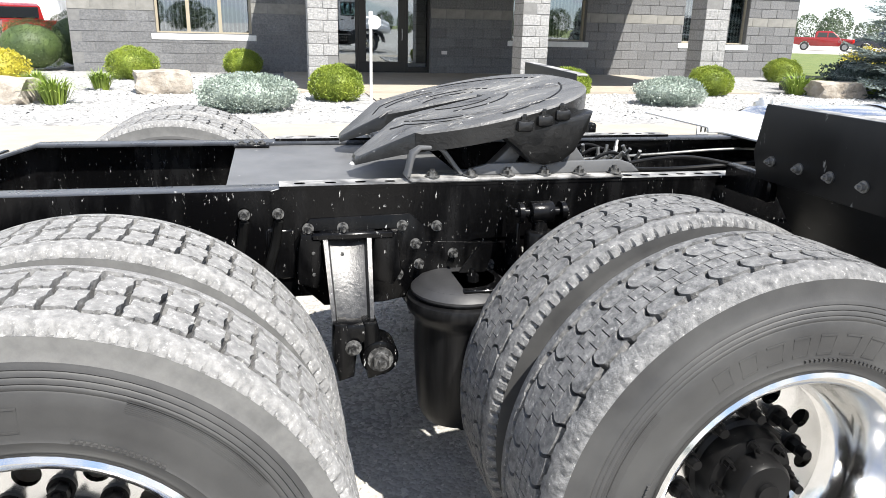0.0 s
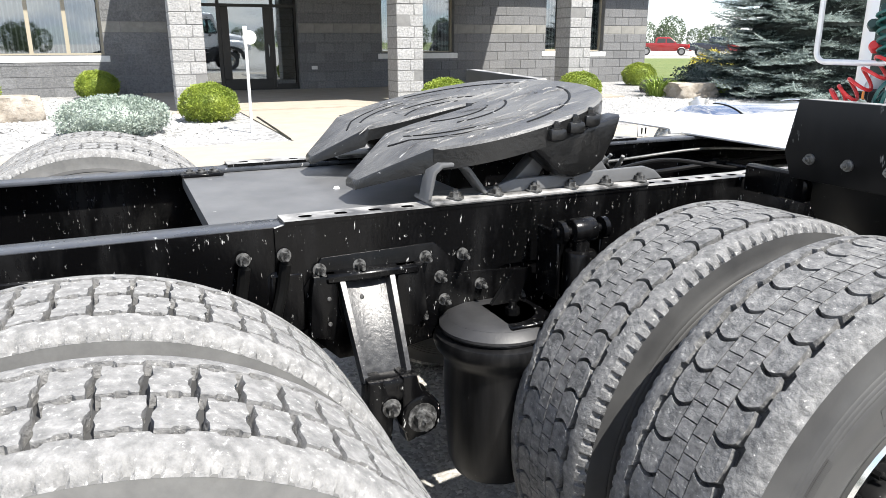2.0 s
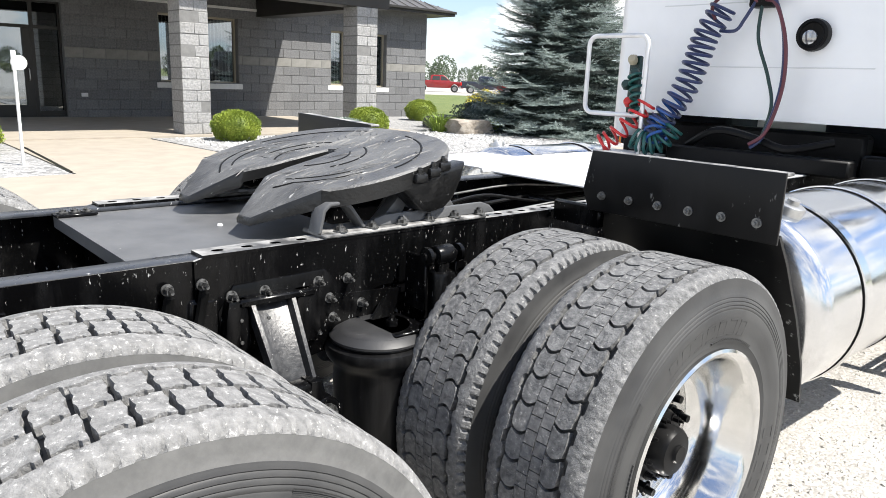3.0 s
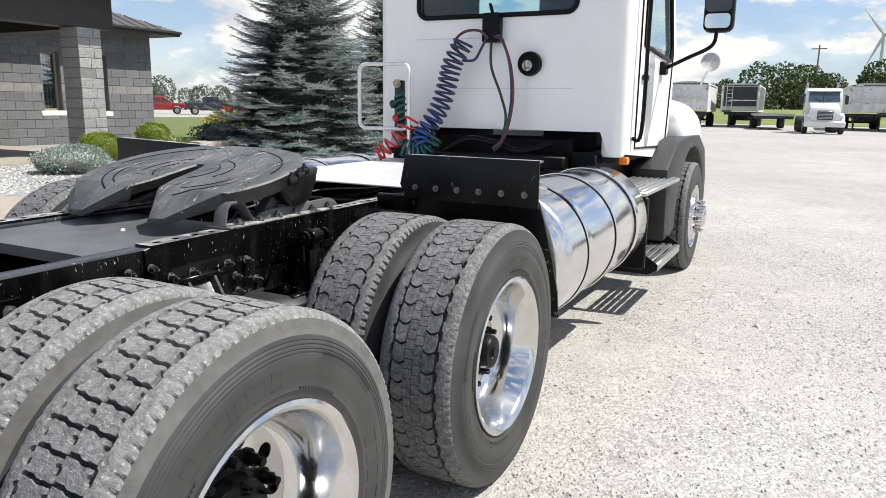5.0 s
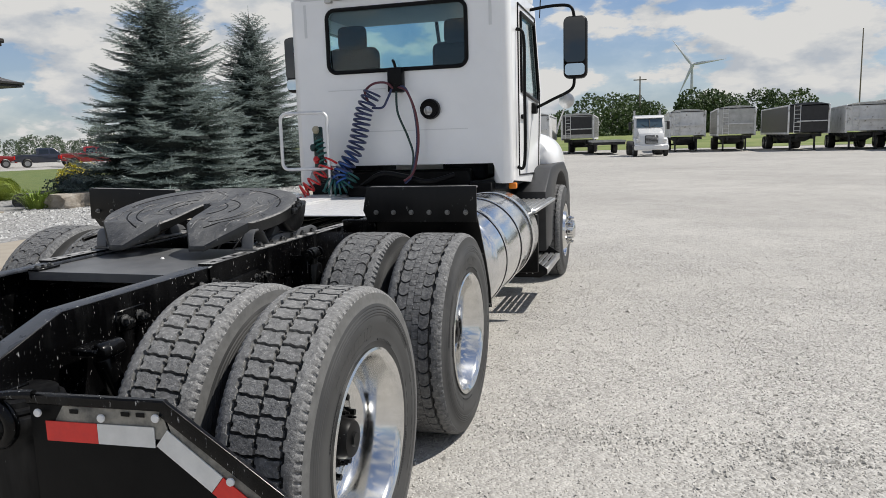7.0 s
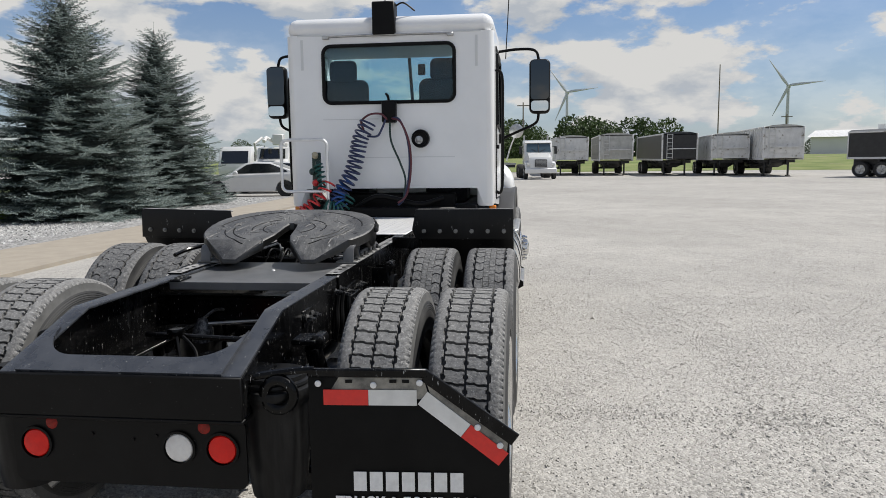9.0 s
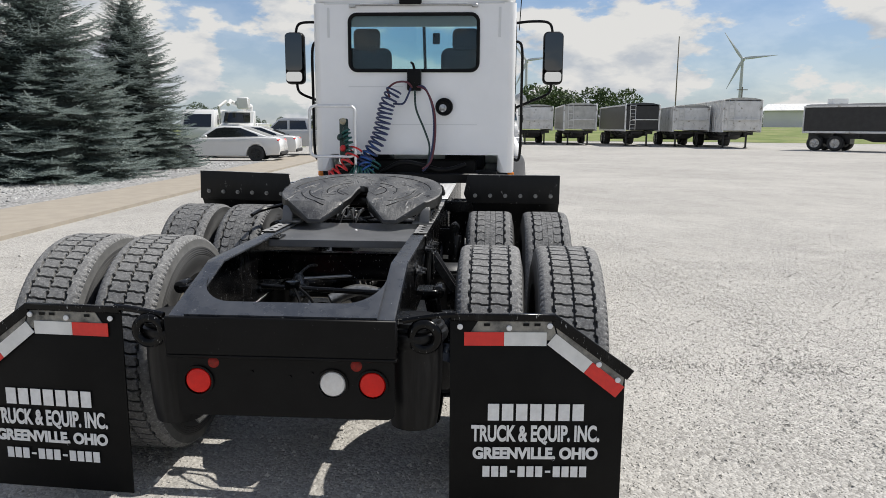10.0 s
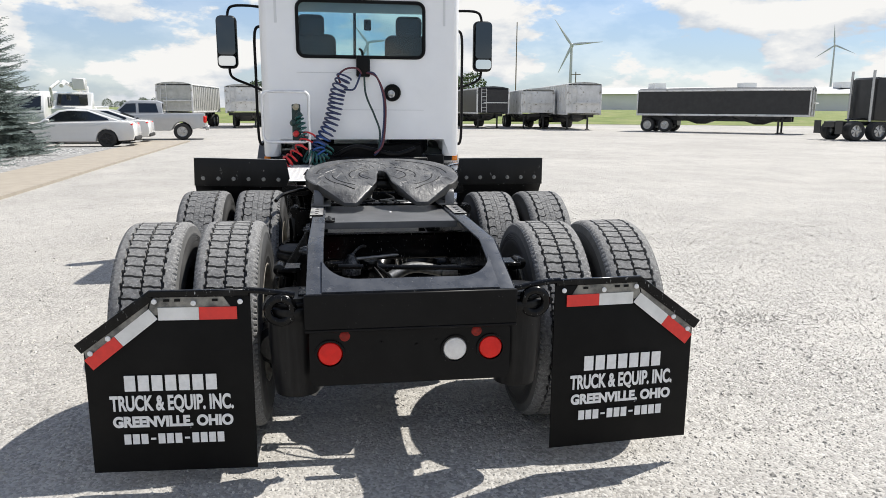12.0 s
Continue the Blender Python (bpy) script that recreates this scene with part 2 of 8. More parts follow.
def box(bm, x0, x1, y0, y1, z0, z1, bev=0.0, seg=1, m=None):
    t = bmesh.new()
    vs = [t.verts.new(p) for p in ((x0, y0, z0), (x1, y0, z0), (x1, y1, z0), (x0, y1, z0), (x0, y0, z1), (x1, y0, z1), (x1, y1, z1), (x0, y1, z1))]
    for f in ((3, 2, 1, 0), (4, 5, 6, 7), (0, 1, 5, 4), (1, 2, 6, 5), (2, 3, 7, 6), (3, 0, 4, 7)):
        t.faces.new([vs[i] for i in f])
    if bev:
        bmesh.ops.bevel(t, geom=t.edges[:], offset=bev, segments=seg, affect="EDGES", profile=0.5)
    return merge(bm, t, m)


def frame_to(p0, p1):
    d = Vector(p1) - Vector(p0)
    return Matrix.Translation(p0) @ d.to_track_quat("Z", "Y").to_matrix().to_4x4(), d.length


def cyl(bm, p0, p1, r, seg=16, r2=None, bev=0.0):
    m, n = frame_to(p0, p1)
    t = bmesh.new()
    bmesh.ops.create_cone(t, cap_ends=True, segments=seg, radius1=r, radius2=r if r2 is None else r2, depth=n, matrix=Matrix.Translation((0, 0, n / 2)))
    if bev:
        es = [e for e in t.edges if len(e.link_faces) == 2 and e.calc_face_angle(0) > 1.0]
        bmesh.ops.bevel(t, geom=es, offset=bev, segments=2, affect="EDGES", profile=0.5)
    return merge(bm, t, m)


def lathe(bm, prof, seg=48, m=None, close=False):
    """Turns a profile of (radius, along) round the z axis."""
    t = bmesh.new()
    rings = []
    for r, h in prof:
        if r < 1e-6:
            rings.append([t.verts.new((0, 0, h))])
        else:
            rings.append([t.verts.new((r * math.cos(2 * math.pi * i / seg), r * math.sin(2 * math.pi * i / seg), h)) for i in range(seg)])
    pairs = list(zip(rings, rings[1:]))
    if close:
        pairs.append((rings[-1], rings[0]))
    for a, b in pairs:
        for i in range(seg):
            j = (i + 1) % seg
            if len(a) == 1 and len(b) == 1:
                continue
            if len(a) == 1:
                t.faces.new((a[0], b[i], b[j]))
            elif len(b) == 1:
                t.faces.new((a[i], a[j], b[0]))
            else:
                t.faces.new((a[i], a[j], b[j], b[i]))
    return merge(bm, t, m)


def smooth_path(pts, n=8, closed=False):
    """Points of a Catmull-Rom curve through pts."""
    P = [Vector(p) for p in pts]
    out = []
    k = len(P)
    for i in range(k if closed else k - 1):
        a, b, c, d = (P[(i + j) % k] if closed else P[max(0, min(k - 1, i + j))] for j in (-1, 0, 1, 2))
        for s in range(n):
            t = s / n
            out.append(0.5 * ((2 * b) + (c - a) * t + (2 * a - 5 * b + 4 * c - d) * t * t + (3 * b - a - 3 * c + d) * t ** 3))
    if not closed:
        out.append(P[-1])
    return out


def tube(bm, pts, r, seg=8, closed=False):
    P = [Vector(p) for p in pts]
    n = len(P)
    rings = []
    up = Vector((0.13, 0.21, 0.97)).normalized()
    prev = None
    for i, p in enumerate(P):
        a = P[(i - 1) % n] if closed or i else p
        b = P[(i + 1) % n] if closed or i < n - 1 else p
        d = (b - a).normalized()
        if prev is None:
            side = d.cross(up).normalized()
        else:
            side = (prev - d * prev.dot(d)).normalized()
        prev = side
        nrm = side.cross(d)
        rr = r[i] if isinstance(r, (list, tuple)) else r
        rings.append([bm.verts.new(p + rr * (side * math.cos(2 * math.pi * k / seg) + nrm * math.sin(2 * math.pi * k / seg))) for k in range(seg)])
    m = n if closed else n - 1
    for i in range(m):
        a, b = rings[i], rings[(i + 1) % n]
        for k in range(seg):
            j = (k + 1) % seg
            bm.faces.new((a[k], a[j], b[j], b[k]))
    if not closed:
        bm.faces.new(rings[0][::-1])
        bm.faces.new(rings[-1])
    return bm


def sheet(bm, outline, thick, m=None, holes=(), bev=0.0):
    """A plate in the xy plane with an outline, holes and a thickness along z."""
    t = bmesh.new()
    loops = []
    for ring in (outline, *holes):
        vs = [t.verts.new((p[0], p[1], 0)) for p in ring]
        loops.append([t.edges.new((vs[i], vs[(i + 1) % len(vs)])) for i in range(len(vs))])
    if holes:
        bmesh.ops.triangle_fill(t, use_beauty=True, edges=[e for l in loops for e in l])
    else:
        t.faces.new([v for v in t.verts])
    bmesh.ops.recalc_face_normals(t, faces=t.faces)
    if t.faces[:][0].normal.z < 0:
        bmesh.ops.reverse_faces(t, faces=t.faces)
    r = bmesh.ops.extrude_face_region(t, geom=t.faces[:])
    vs = [g for g in r["geom"] if isinstance(g, bmesh.types.BMVert)]
    bmesh.ops.translate(t, verts=vs, vec=(0, 0, thick))
    if bev:
        es = [e for e in t.edges if len(e.link_faces) == 2 and e.calc_face_angle(0) > 1.2 and abs(e.verts[0].co.z - e.verts[1].co.z) < 1e-6]
        bmesh.ops.bevel(t, geom=es, offset=bev, segments=2, affect="EDGES", profile=0.5)
    return merge(bm, t, m)


def rrect(x0, x1, y0, y1, r, n=5):
    out = []
    for cx, cy, a0 in ((x1 - r, y1 - r, 0), (x0 + r, y1 - r, 90), (x0 + r, y0 + r, 180), (x1 - r, y0 + r, 270)):
        for i in range(n + 1):
            a = radians(a0 + 90 * i / n)
            out.append((cx + r * math.cos(a), cy + r * math.sin(a)))
    return out


def ring(cx, cy, r, n=20):
    return [(cx + r * math.cos(2 * math.pi * i / n), cy + r * math.sin(2 * math.pi * i / n)) for i in range(n)]


# plane to world: sheet x, y, z become these
M_YZ = Matrix(((0, 0, 1, 0), (1, 0, 0, 0), (0, 1, 0, 0), (0, 0, 0, 1)))   # sheet (x, y, z) -> (y, z, x)
M_XZ = Matrix(((1, 0, 0, 0), (0, 0, -1, 0), (0, 1, 0, 0), (0, 0, 0, 1)))  # sheet (x, y, z) -> (x, z, -y)


def bolt(bm, p, n, r=0.014, h=0.016):
    """A hexagon head with its washer and a domed end, at p, pointing along n."""
    p, n = Vector(p), Vector(n).normalized()
    cyl(bm, p, p + n * 0.004, r * 1.5, 14)
    cyl(bm, p + n * 0.004, p + n * (0.004 + h), r, 6)
    cyl(bm, p + n * (0.004 + h), p + n * (0.004 + h * 1.7), r * 0.55, 8, r * 0.45)


# ---- the tractor ----
truck = thing("semi_truck", "white day-cab semi tractor with black frame and fifth wheel", "truck")
RAIL, RAILTOP = 0.402, 1.0


bolt_meshes = {}


def bolts(parent, spots, n, r, h, material, name="bolt"):
    """One bolt for each spot, all on one mesh."""
    key = (r, h, material.name)
    if key not in bolt_meshes:
        bm = B()
        bolt(bm, (0, 0, 0), (0, 0, 1), r, h)
        finish(bm)
        me = bpy.data.meshes.new(name)
        bm.to_mesh(me)
        bm.free()
        me.materials.append(material)
        bolt_meshes[key] = me
    q = Vector(n).to_track_quat("Z", "Y").to_matrix().to_4x4()
    for i, p in enumerate(spots):
        o = new(name, bolt_meshes[key])
        o.parent = parent
        o.matrix_basis = Matrix.Translation(p) @ q @ pose(0, 0, 0, 0, 0, 23 * i)


def build_frame():
    for s in (-1, 1):
        # rail: flat web, sloping tail, rounded flanges
        side = [(-1.335, 0.74), (-1.335, 0.864), (-0.97, 0.990), (-0.94, RAILTOP), (4.3, RAILTOP), (4.3, 0.73), (-0.75, 0.73), (-1.0, 0.70)]
        bm = B()
        sheet(bm, side, 0.009, M_XZ @ Matrix.Translation((0, 0, RAIL if s < 0 else -RAIL)), bev=0.0)
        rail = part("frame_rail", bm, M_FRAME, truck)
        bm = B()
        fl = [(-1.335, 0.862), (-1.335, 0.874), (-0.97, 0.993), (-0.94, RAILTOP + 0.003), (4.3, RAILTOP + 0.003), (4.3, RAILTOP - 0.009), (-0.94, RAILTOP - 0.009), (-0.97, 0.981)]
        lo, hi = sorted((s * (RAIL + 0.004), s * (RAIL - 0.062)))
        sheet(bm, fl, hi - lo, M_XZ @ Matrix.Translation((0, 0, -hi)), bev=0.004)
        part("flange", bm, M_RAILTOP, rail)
        bm = B()
        box(bm, -0.75, 4.3, lo, hi, 0.722, 0.734, 0.003)
        part("flange", bm, M_FRAME, rail)
        # mounting angle with slots along its top
        bm = B()
        a0, a1 = sorted((s * (RAIL + 0.006), s * (RAIL + 0.018)))
        sheet(bm, [(-0.22, 0.80), (-0.22, 1.0), (-0.19, 1.008), (1.28, 1.008), (1.28, 0.88), (0.30, 0.86), (0.10, 0.80)], 0.01, M_XZ @ Matrix.Translation((0, 0, -a1)))
        f0, f1 = sorted((s * (RAIL - 0.05), s * (RAIL + 0.018)))
        slots = [rrect(x - 0.014, x + 0.014, -0.010 + s * 0, 0.010, 0.008, 2) for x in [-0.15 + 0.075 * i for i in range(4)] + [0.73 + 0.055 * i for i in range(10)]]
        sheet(bm, [(-0.20, -0.034), (1.28, -0.034), (1.28, 0.034), (-0.20, 0.034)], 0.008, Matrix.Translation((0, (f0 + f1) / 2, 1.004)), holes=slots)
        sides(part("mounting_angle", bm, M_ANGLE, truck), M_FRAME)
        # bolts along the web
        bolts(rail, [(x, s * (RAIL + 0.018), z) for x, z in ((-0.285, 0.945), (-0.205, 0.945), (-0.135, 0.905), (-0.05, 0.905), (0.10, 0.905), (0.19, 0.90), (0.135, 0.855), (0.145, 0.80), (0.235, 0.825),
                     (-0.125, 0.85), (-0.055, 0.845), (-0.125, 0.795), (-0.055, 0.79), (0.335, 0.79), (0.09, 0.775))], (0, s, 0), 0.0095, 0.018, M_BOLT)
        bolts(rail, [(x, s * (RAIL + 0.016), 0.915) for x in (-0.70, -0.63)], (0, s, 0), 0.013, 0.02, M_BOLT)
        bm = B()
        lo, hi = sorted((s * (RAIL + 0.004), s * (RAIL + 0.014)))
        box(bm, -0.735, -0.595, lo, hi, 0.88, 0.95, 0.003)
        part("pad", bm, M_FRAME, rail)
        # painted hoses clipped below the two upper bolts
        for x in (-0.285, -0.205):
            bm = B()
            tube(bm, smooth_path([(x, s * (RAIL + 0.03), 0.93), (x - 0.01, s * (RAIL + 0.025), 0.87), (x - 0.03, s * (RAIL + 0.03), 0.80), (x - 0.03, s * (RAIL + 0.02), 0.74)], 5), 0.012, 8)
            part("drain_hose", bm, M_FLAP, rail)
        # reinforcement plate behind the hanger
        bm = B()
        lo, hi = sorted((s * (RAIL + 0.009), s * (RAIL + 0.024)))
        sheet(bm, [(-0.16, 0.76), (-0.17, 0.87), (-0.13, 0.93), (0.12, 0.935), (0.16, 0.90), (0.16, 0.86), (0.40, 0.845), (0.41, 0.76), (0.05, 0.70), (-0.1, 0.70)], 0.012, M_XZ @ Matrix.Translation((0, 0, -hi)), bev=0.003)
        part("side_plate", bm, M_FRAME, truck)
        # sloping channel arm that leans outwards, its clevis and the bolt through the eye
        tilt = Matrix(((1, 0, 0, -0.042), (0, s * 0.84, s * 0.545, s * 0.425), (0, 0.545, -0.84, 0.882), (0, 0, 0, 1)))
        bm = B()
        t = B()
        sheet(t, [(-0.060, 0.026), (-0.049, 0.026), (-0.043, 0.006), (-0.020, 0.002), (0.020, 0.002), (0.043, 0.006), (0.049, 0.026), (0.060, 0.026), (0.057, -0.012), (-0.057, -0.012)], 0.225, bev=0.002)
        for v in t.verts:
            v.co.x *= 1 - 0.75 * v.co.z
        merge(bm, t, tilt)
        hanger = part("hanger_arm", bm, mat_hanger, truck, "silver-worn black hanger arm")
        bm = B()
        box(bm, -0.13, 0.075, min(s * 0.405, s * 0.455), max(s * 0.405, s * 0.455), 0.880, 0.900, 0.005)
        part("mount_plate", bm, M_FRAME, hanger)
        for x0, x1 in ((-0.155, -0.108), (0.028, 0.085)):
            bm = B()
            sheet(bm, [(x0, 0.90), (x1, 0.90), (x1 + 0.01, 0.79), (x1 - 0.01, 0.755), (x0 - 0.012, 0.77), (x0 - 0.008, 0.85)], 0.03, M_XZ @ Matrix.Translation((0, 0, -s * 0.436 - 0.015)), bev=0.008)
            part("mount_ear", bm, M_FRAME, hanger)
        y = s * 0.562
        for x0, x1 in ((-0.090, -0.058), (-0.020, 0.012)):
            bm = B()
            sheet(bm, [(x0, 0.715), (x1, 0.715), (x1 + 0.022, 0.64), (x1 + 0.015, 0.575), (x0 + 0.01, 0.565), (x0 - 0.004, 0.63)], 0.058, M_XZ @ Matrix.Translation((0, 0, -y - 0.029)), bev=0.010)
            part("clevis_prong", bm, M_FRAME, hanger)
        bm = B()
        box(bm, -0.085, 0.012, y - 0.026, y + 0.026, 0.660, 0.712, 0.012, 2)
        cyl(bm, (0.018, y - s * 0.05, 0.622), (0.018, y + s * 0.034, 0.622), 0.046, 24, bev=0.009)
        part("bushing_eye", bm, M_FRAME, hanger)
        bolts(hanger, [(0.018, y + s * 0.034, 0.622)], (0, s, 0), 0.021, 0.020, M_BOLT)
        bolts(hanger, [(-0.046, y + s * 0.03, 0.655)], (0, s, 0), 0.013, 0.014, M_BOLT)
        # shock absorber
        bm = B()
        ys = s * 0.53
        cyl(bm, (0.36, ys, 0.955), (0.50, ys, 0.955), 0.012, 12)
        cyl(bm, (0.40, ys, 0.955), (0.46, ys, 0.955), 0.028, 18, bev=0.006)
        cyl(bm, (0.43, ys, 0.90), (0.43, ys, 0.955), 0.02, 12)
        cyl(bm, (0.43, ys, 0.50), (0.43, ys, 0.91), 0.038, 20, bev=0.01)
        for x in (0.375, 0.485):
            cyl(bm, (x - 0.006, ys, 0.955), (x + 0.006, ys, 0.955), 0.026, 14)
            box(bm, x - 0.005, x + 0.005, min(ys, s * 0.44), max(ys, s * 0.44), 0.80, 0.955, 0.003)
        part("shock_absorber", bm, M_FRAME, truck)
        # second shock near the rear axle
        bm = B()
        cyl(bm, (-0.90, s * 0.50, 0.86), (-0.80, s * 0.56, 0.50), 0.032, 18, bev=0.008)
        cyl(bm, (-0.95, s * 0.53, 0.885), (-0.86, s * 0.53, 0.885), 0.026, 16, bev=0.006)
        box(bm, -0.96, -0.85, min(s * 0.44, s * 0.53), max(s * 0.44, s * 0.53), 0.875, 0.895, 0.004)
        part("shock_absorber", bm, M_FRAME, truck)


mat_hanger = mat("worn_hanger_metal", (0.018, 0.018, 0.019), 0.34, 0.2, (0.065, 0.065, 0.064), 60, lo=0.36, hi=0.78, bump=0.5, bscale=120, dist=0.002, spots=(0.24, 0.24, 0.235), spot_scale=130, spot_at=0.655)
build_frame()


def build_rear():
    # cross member: channel face, top plate with its scooped edge
    bm = B()
    scoop = [(-1.312, -0.345), (-1.312, 0.345), (-1.06, 0.345)]
    for i in range(9):
        a = i / 8
        scoop.append((-1.06 - 0.165 * math.sin(a * math.pi / 2) , 0.345 - 0.12 * (1 - math.cos(a * math.pi / 2)) - 0.02 * a))
    scoop += [(p[0], -p[1]) for p in scoop[:2:-1]]
    scoop.append((-1.06, -0.345))
    tilt = Matrix.Translation((-1.335, 0, 0.872)) @ pose(0, 0, 0, 0, -19.4, 0) @ Matrix.Translation((1.312, 0, 0))
    sheet(bm, scoop, 0.01, tilt)
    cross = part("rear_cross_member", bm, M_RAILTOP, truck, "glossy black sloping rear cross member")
    bm = B()
    box(bm, -1.352, -1.336, -RAIL - 0.012, RAIL + 0.012, 0.735, 0.874, 0.004)
    box(bm, -1.352, -1.27, -RAIL - 0.012, RAIL + 0.012, 0.724, 0.736, 0.003)
    part("face", bm, M_BLACK, cross)
    # lamp panel under it
    bm = B()
    hs = [ring(y, 0.622, 0.054, 24) for y in (-0.32, 0.32, -0.175)]
    sheet(bm, rrect(-0.40, 0.40, 0.49, 0.722, 0.03), 0.008, M_YZ @ Matrix.Translation((0, 0, -1.30)), holes=hs)
    panel = part("lamp_panel", bm, M_BLACK, truck)
    for y, mm, nm, lb in ((-0.32, M_RED, "tail_lamp", "round red tail lamp"), (0.32, M_RED, "tail_lamp", "round red tail lamp"), (-0.175, M_LENSW, "reverse_lamp", "round white reverse lamp")):
        bm = B()
        lathe(bm, [(0, 0.010), (0.025, 0.009), (0.044, 0.004), (0.050, -0.004), (0.054, -0.02), (0, -0.02)], 28, pose(-1.300, y, 0.622, 0, -90, 0))
        lamp = part(nm, bm, mm, truck, lb)
        bm = B()
        lathe(bm, [(0.050, 0.006), (0.058, 0.006), (0.058, -0.01), (0.050, -0.01)], 28, pose(-1.302, y, 0.622, 0, -90, 0), close=True)
        part("grommet", bm, M_BLACK, lamp)
    for y in (-0.262, 0.262):
        bm = B()
        lathe(bm, [(0, 0.006), (0.016, 0.004), (0.021, 0.0), (0.021, -0.02), (0, -0.02)], 18, pose(-1.300, y, 0.692, 0, -90, 0))
        part("marker_lamp", bm, M_REDDIM, truck, "small dull red marker lamp")
    for y, z in ((0.12, 0.66), (-0.02, 0.645), (-0.1, 0.66)):
        bm = B()
        cyl(bm, (-1.30, y, z), (-1.305, y, z), 0.006, 8)
        part("rivet", bm, M_BLACK, panel)
    for s in (-1, 1):
        # tow ring and the tube that carries the flap
        bm = B()
        c = Vector((-1.275, s * 0.505, 0.80))
        tube(bm, [c + 0.047 * Vector((0, math.cos(a), math.sin(a))) for a in [2 * math.pi * i / 28 for i in range(28)]], 0.019, 10, True)
        part("tow_ring", bm, M_FRAME, truck)
        bm = B()
        tube(bm, smooth_path([(-1.262, s * 0.43, 0.845), (-1.262, s * 0.55, 0.863), (-1.262, s * 0.62, 0.868)], 5), 0.012, 8)
        box(bm, -1.27, -1.25, min(s * 0.60, s * 0.98), max(s * 0.60, s * 0.98), 0.845, 0.872, 0.004)
        t = [(s * 0.975, 0.872), (s * 1.265, 0.662), (s * 1.24, 0.628), (s * 0.96, 0.835)]
        sheet(bm, t if s > 0 else t[::-1], 0.014, M_YZ @ Matrix.Translation((0, 0, -1.268)), bev=0.003)
        hang = part("flap_hanger", bm, M_FRAME, truck)
        # the flap
        bm = B()
        o = [(0.60, 0.13), (1.235, 0.13), (1.235, 0.66), (0.965, 0.855), (0.60, 0.858)]
        o = [(s * p, q) for p, q in o]
        sheet(bm, o, 0.008, M_YZ @ Matrix.Translation((0, 0, -1.258)) if s > 0 else M_YZ @ Matrix.Translation((0, 0, -1.258)), bev=0.002)
        flap = part("mud_flap", bm, M_FLAP, truck, "black rubber mud flap with white lettering")
        swing = Matrix.Translation((-1.258, s * 0.60, 0)) @ pose(0, 0, 0, 0, 0, -s * 3.6) @ Matrix.Translation((1.258, -s * 0.60 + (0.02 if s > 0 else 0.004), 0.012))
        flap.matrix_basis = hang.matrix_basis = swing
        # dusty bracket strip, tape and bolts
        bm = B()
        sheet(bm, [(s * p, q) for p, q in ((0.655, 0.775), (0.70, 0.845), (0.965, 0.848), (0.985, 0.775))], 0.003, M_YZ @ Matrix.Translation((0, 0, -1.2625)))
        sheet(bm, [(s * p, q) for p, q in ((0.972, 0.842), (1.232, 0.652), (1.225, 0.60), (0.995, 0.765))], 0.003, M_YZ @ Matrix.Translation((0, 0, -1.2625)))
        part("bracket_strip", bm, M_DIRT, flap, "dusty slotted metal strip")
        for quad, mm, lb in (([(0.650, 0.755), (0.792, 0.755), (0.792, 0.805), (0.650, 0.805)], M_TAPER, "red reflective tape"),
                             ([(0.793, 0.755), (0.945, 0.755), (0.945, 0.805), (0.793, 0.805)], M_TAPEW, "white reflective tape"),
                             ([(0.948, 0.760), (1.082, 0.655), (1.113, 0.695), (0.979, 0.800)], M_TAPEW, "white reflective tape"),
                             ([(1.083, 0.654), (1.200, 0.562), (1.231, 0.602), (1.114, 0.694)], M_TAPER, "red reflective tape")):
            bm = B()
            sheet(bm, [(s * p, q) for p, q in quad], 0.003, M_YZ @ Matrix.Translation((0, 0, -1.267)))
            part("tape", bm, mm, flap, lb)
        for p, q in ((0.635, 0.826), (0.81, 0.822), (0.955, 0.83), (1.135, 0.688), (1.205, 0.630)):
            bm = B()
            cyl(bm, (-1.268, s * p, q), (-1.276, s * p, q), 0.0105, 12, bev=0.003)
            part("bolt_head", bm, M_PRINT, flap)
        for p, q in ((0.72, 0.832), (0.86, 0.833), (0.90, 0.833)):
            bm = B()
            box(bm, -1.2665, -1.2645, min(s * p, s * (p + 0.022)), max(s * p, s * (p + 0.022)), q - 0.005, q + 0.005)
            part("slot", bm, M_BLACK, flap)
        # writing: bars where a name or a number stands
        cy = 0.915 * s
        lines = ((0.503, 0.064, 0.36, None), (0.418, 0.06, 0.47, "TRUCK & EQUIP. INC."), (0.342, 0.042, 0.46, "GREENVILLE, OHIO"), (0.272, 0.042, 0.39, None))
        for z, h, w, words in lines:
            if words is None:
                n = 7 if h > 0.05 else 12
                for i in range(n):
                    bm = B()
                    if n == 12 and i in (3, 7):
                        box(bm, -1.2660, -1.2645, cy + w / 2 - w * (i + 0.8) / n, cy + w / 2 - w * (i + 0.2) / n, z - 0.004, z + 0.004)
                    else:
                        box(bm, -1.2660, -1.2645, cy + w / 2 - w * (i + 0.88) / n, cy + w / 2 - w * (i + 0.08) / n, z - h / 2, z + h / 2)
                    part("print_bar", bm, M_PRINT, flap)
            else:
                cu = bpy.data.curves.new("lettering", "FONT")
                cu.body, cu.size, cu.align_x, cu.align_y, cu.extrude, cu.offset = words, h * 1.40, "CENTER", "CENTER", 0.0008, 0.0030
                tmp = bpy.data.objects.new("tmp", cu)
                scene.collection.objects.link(tmp)
                bpy.context.view_layer.update()
                me = bpy.data.meshes.new_from_object(tmp.evaluated_get(bpy.context.evaluated_depsgraph_get()))
                bpy.data.objects.remove(tmp)
                xs = [v.co.x for v in me.vertices]
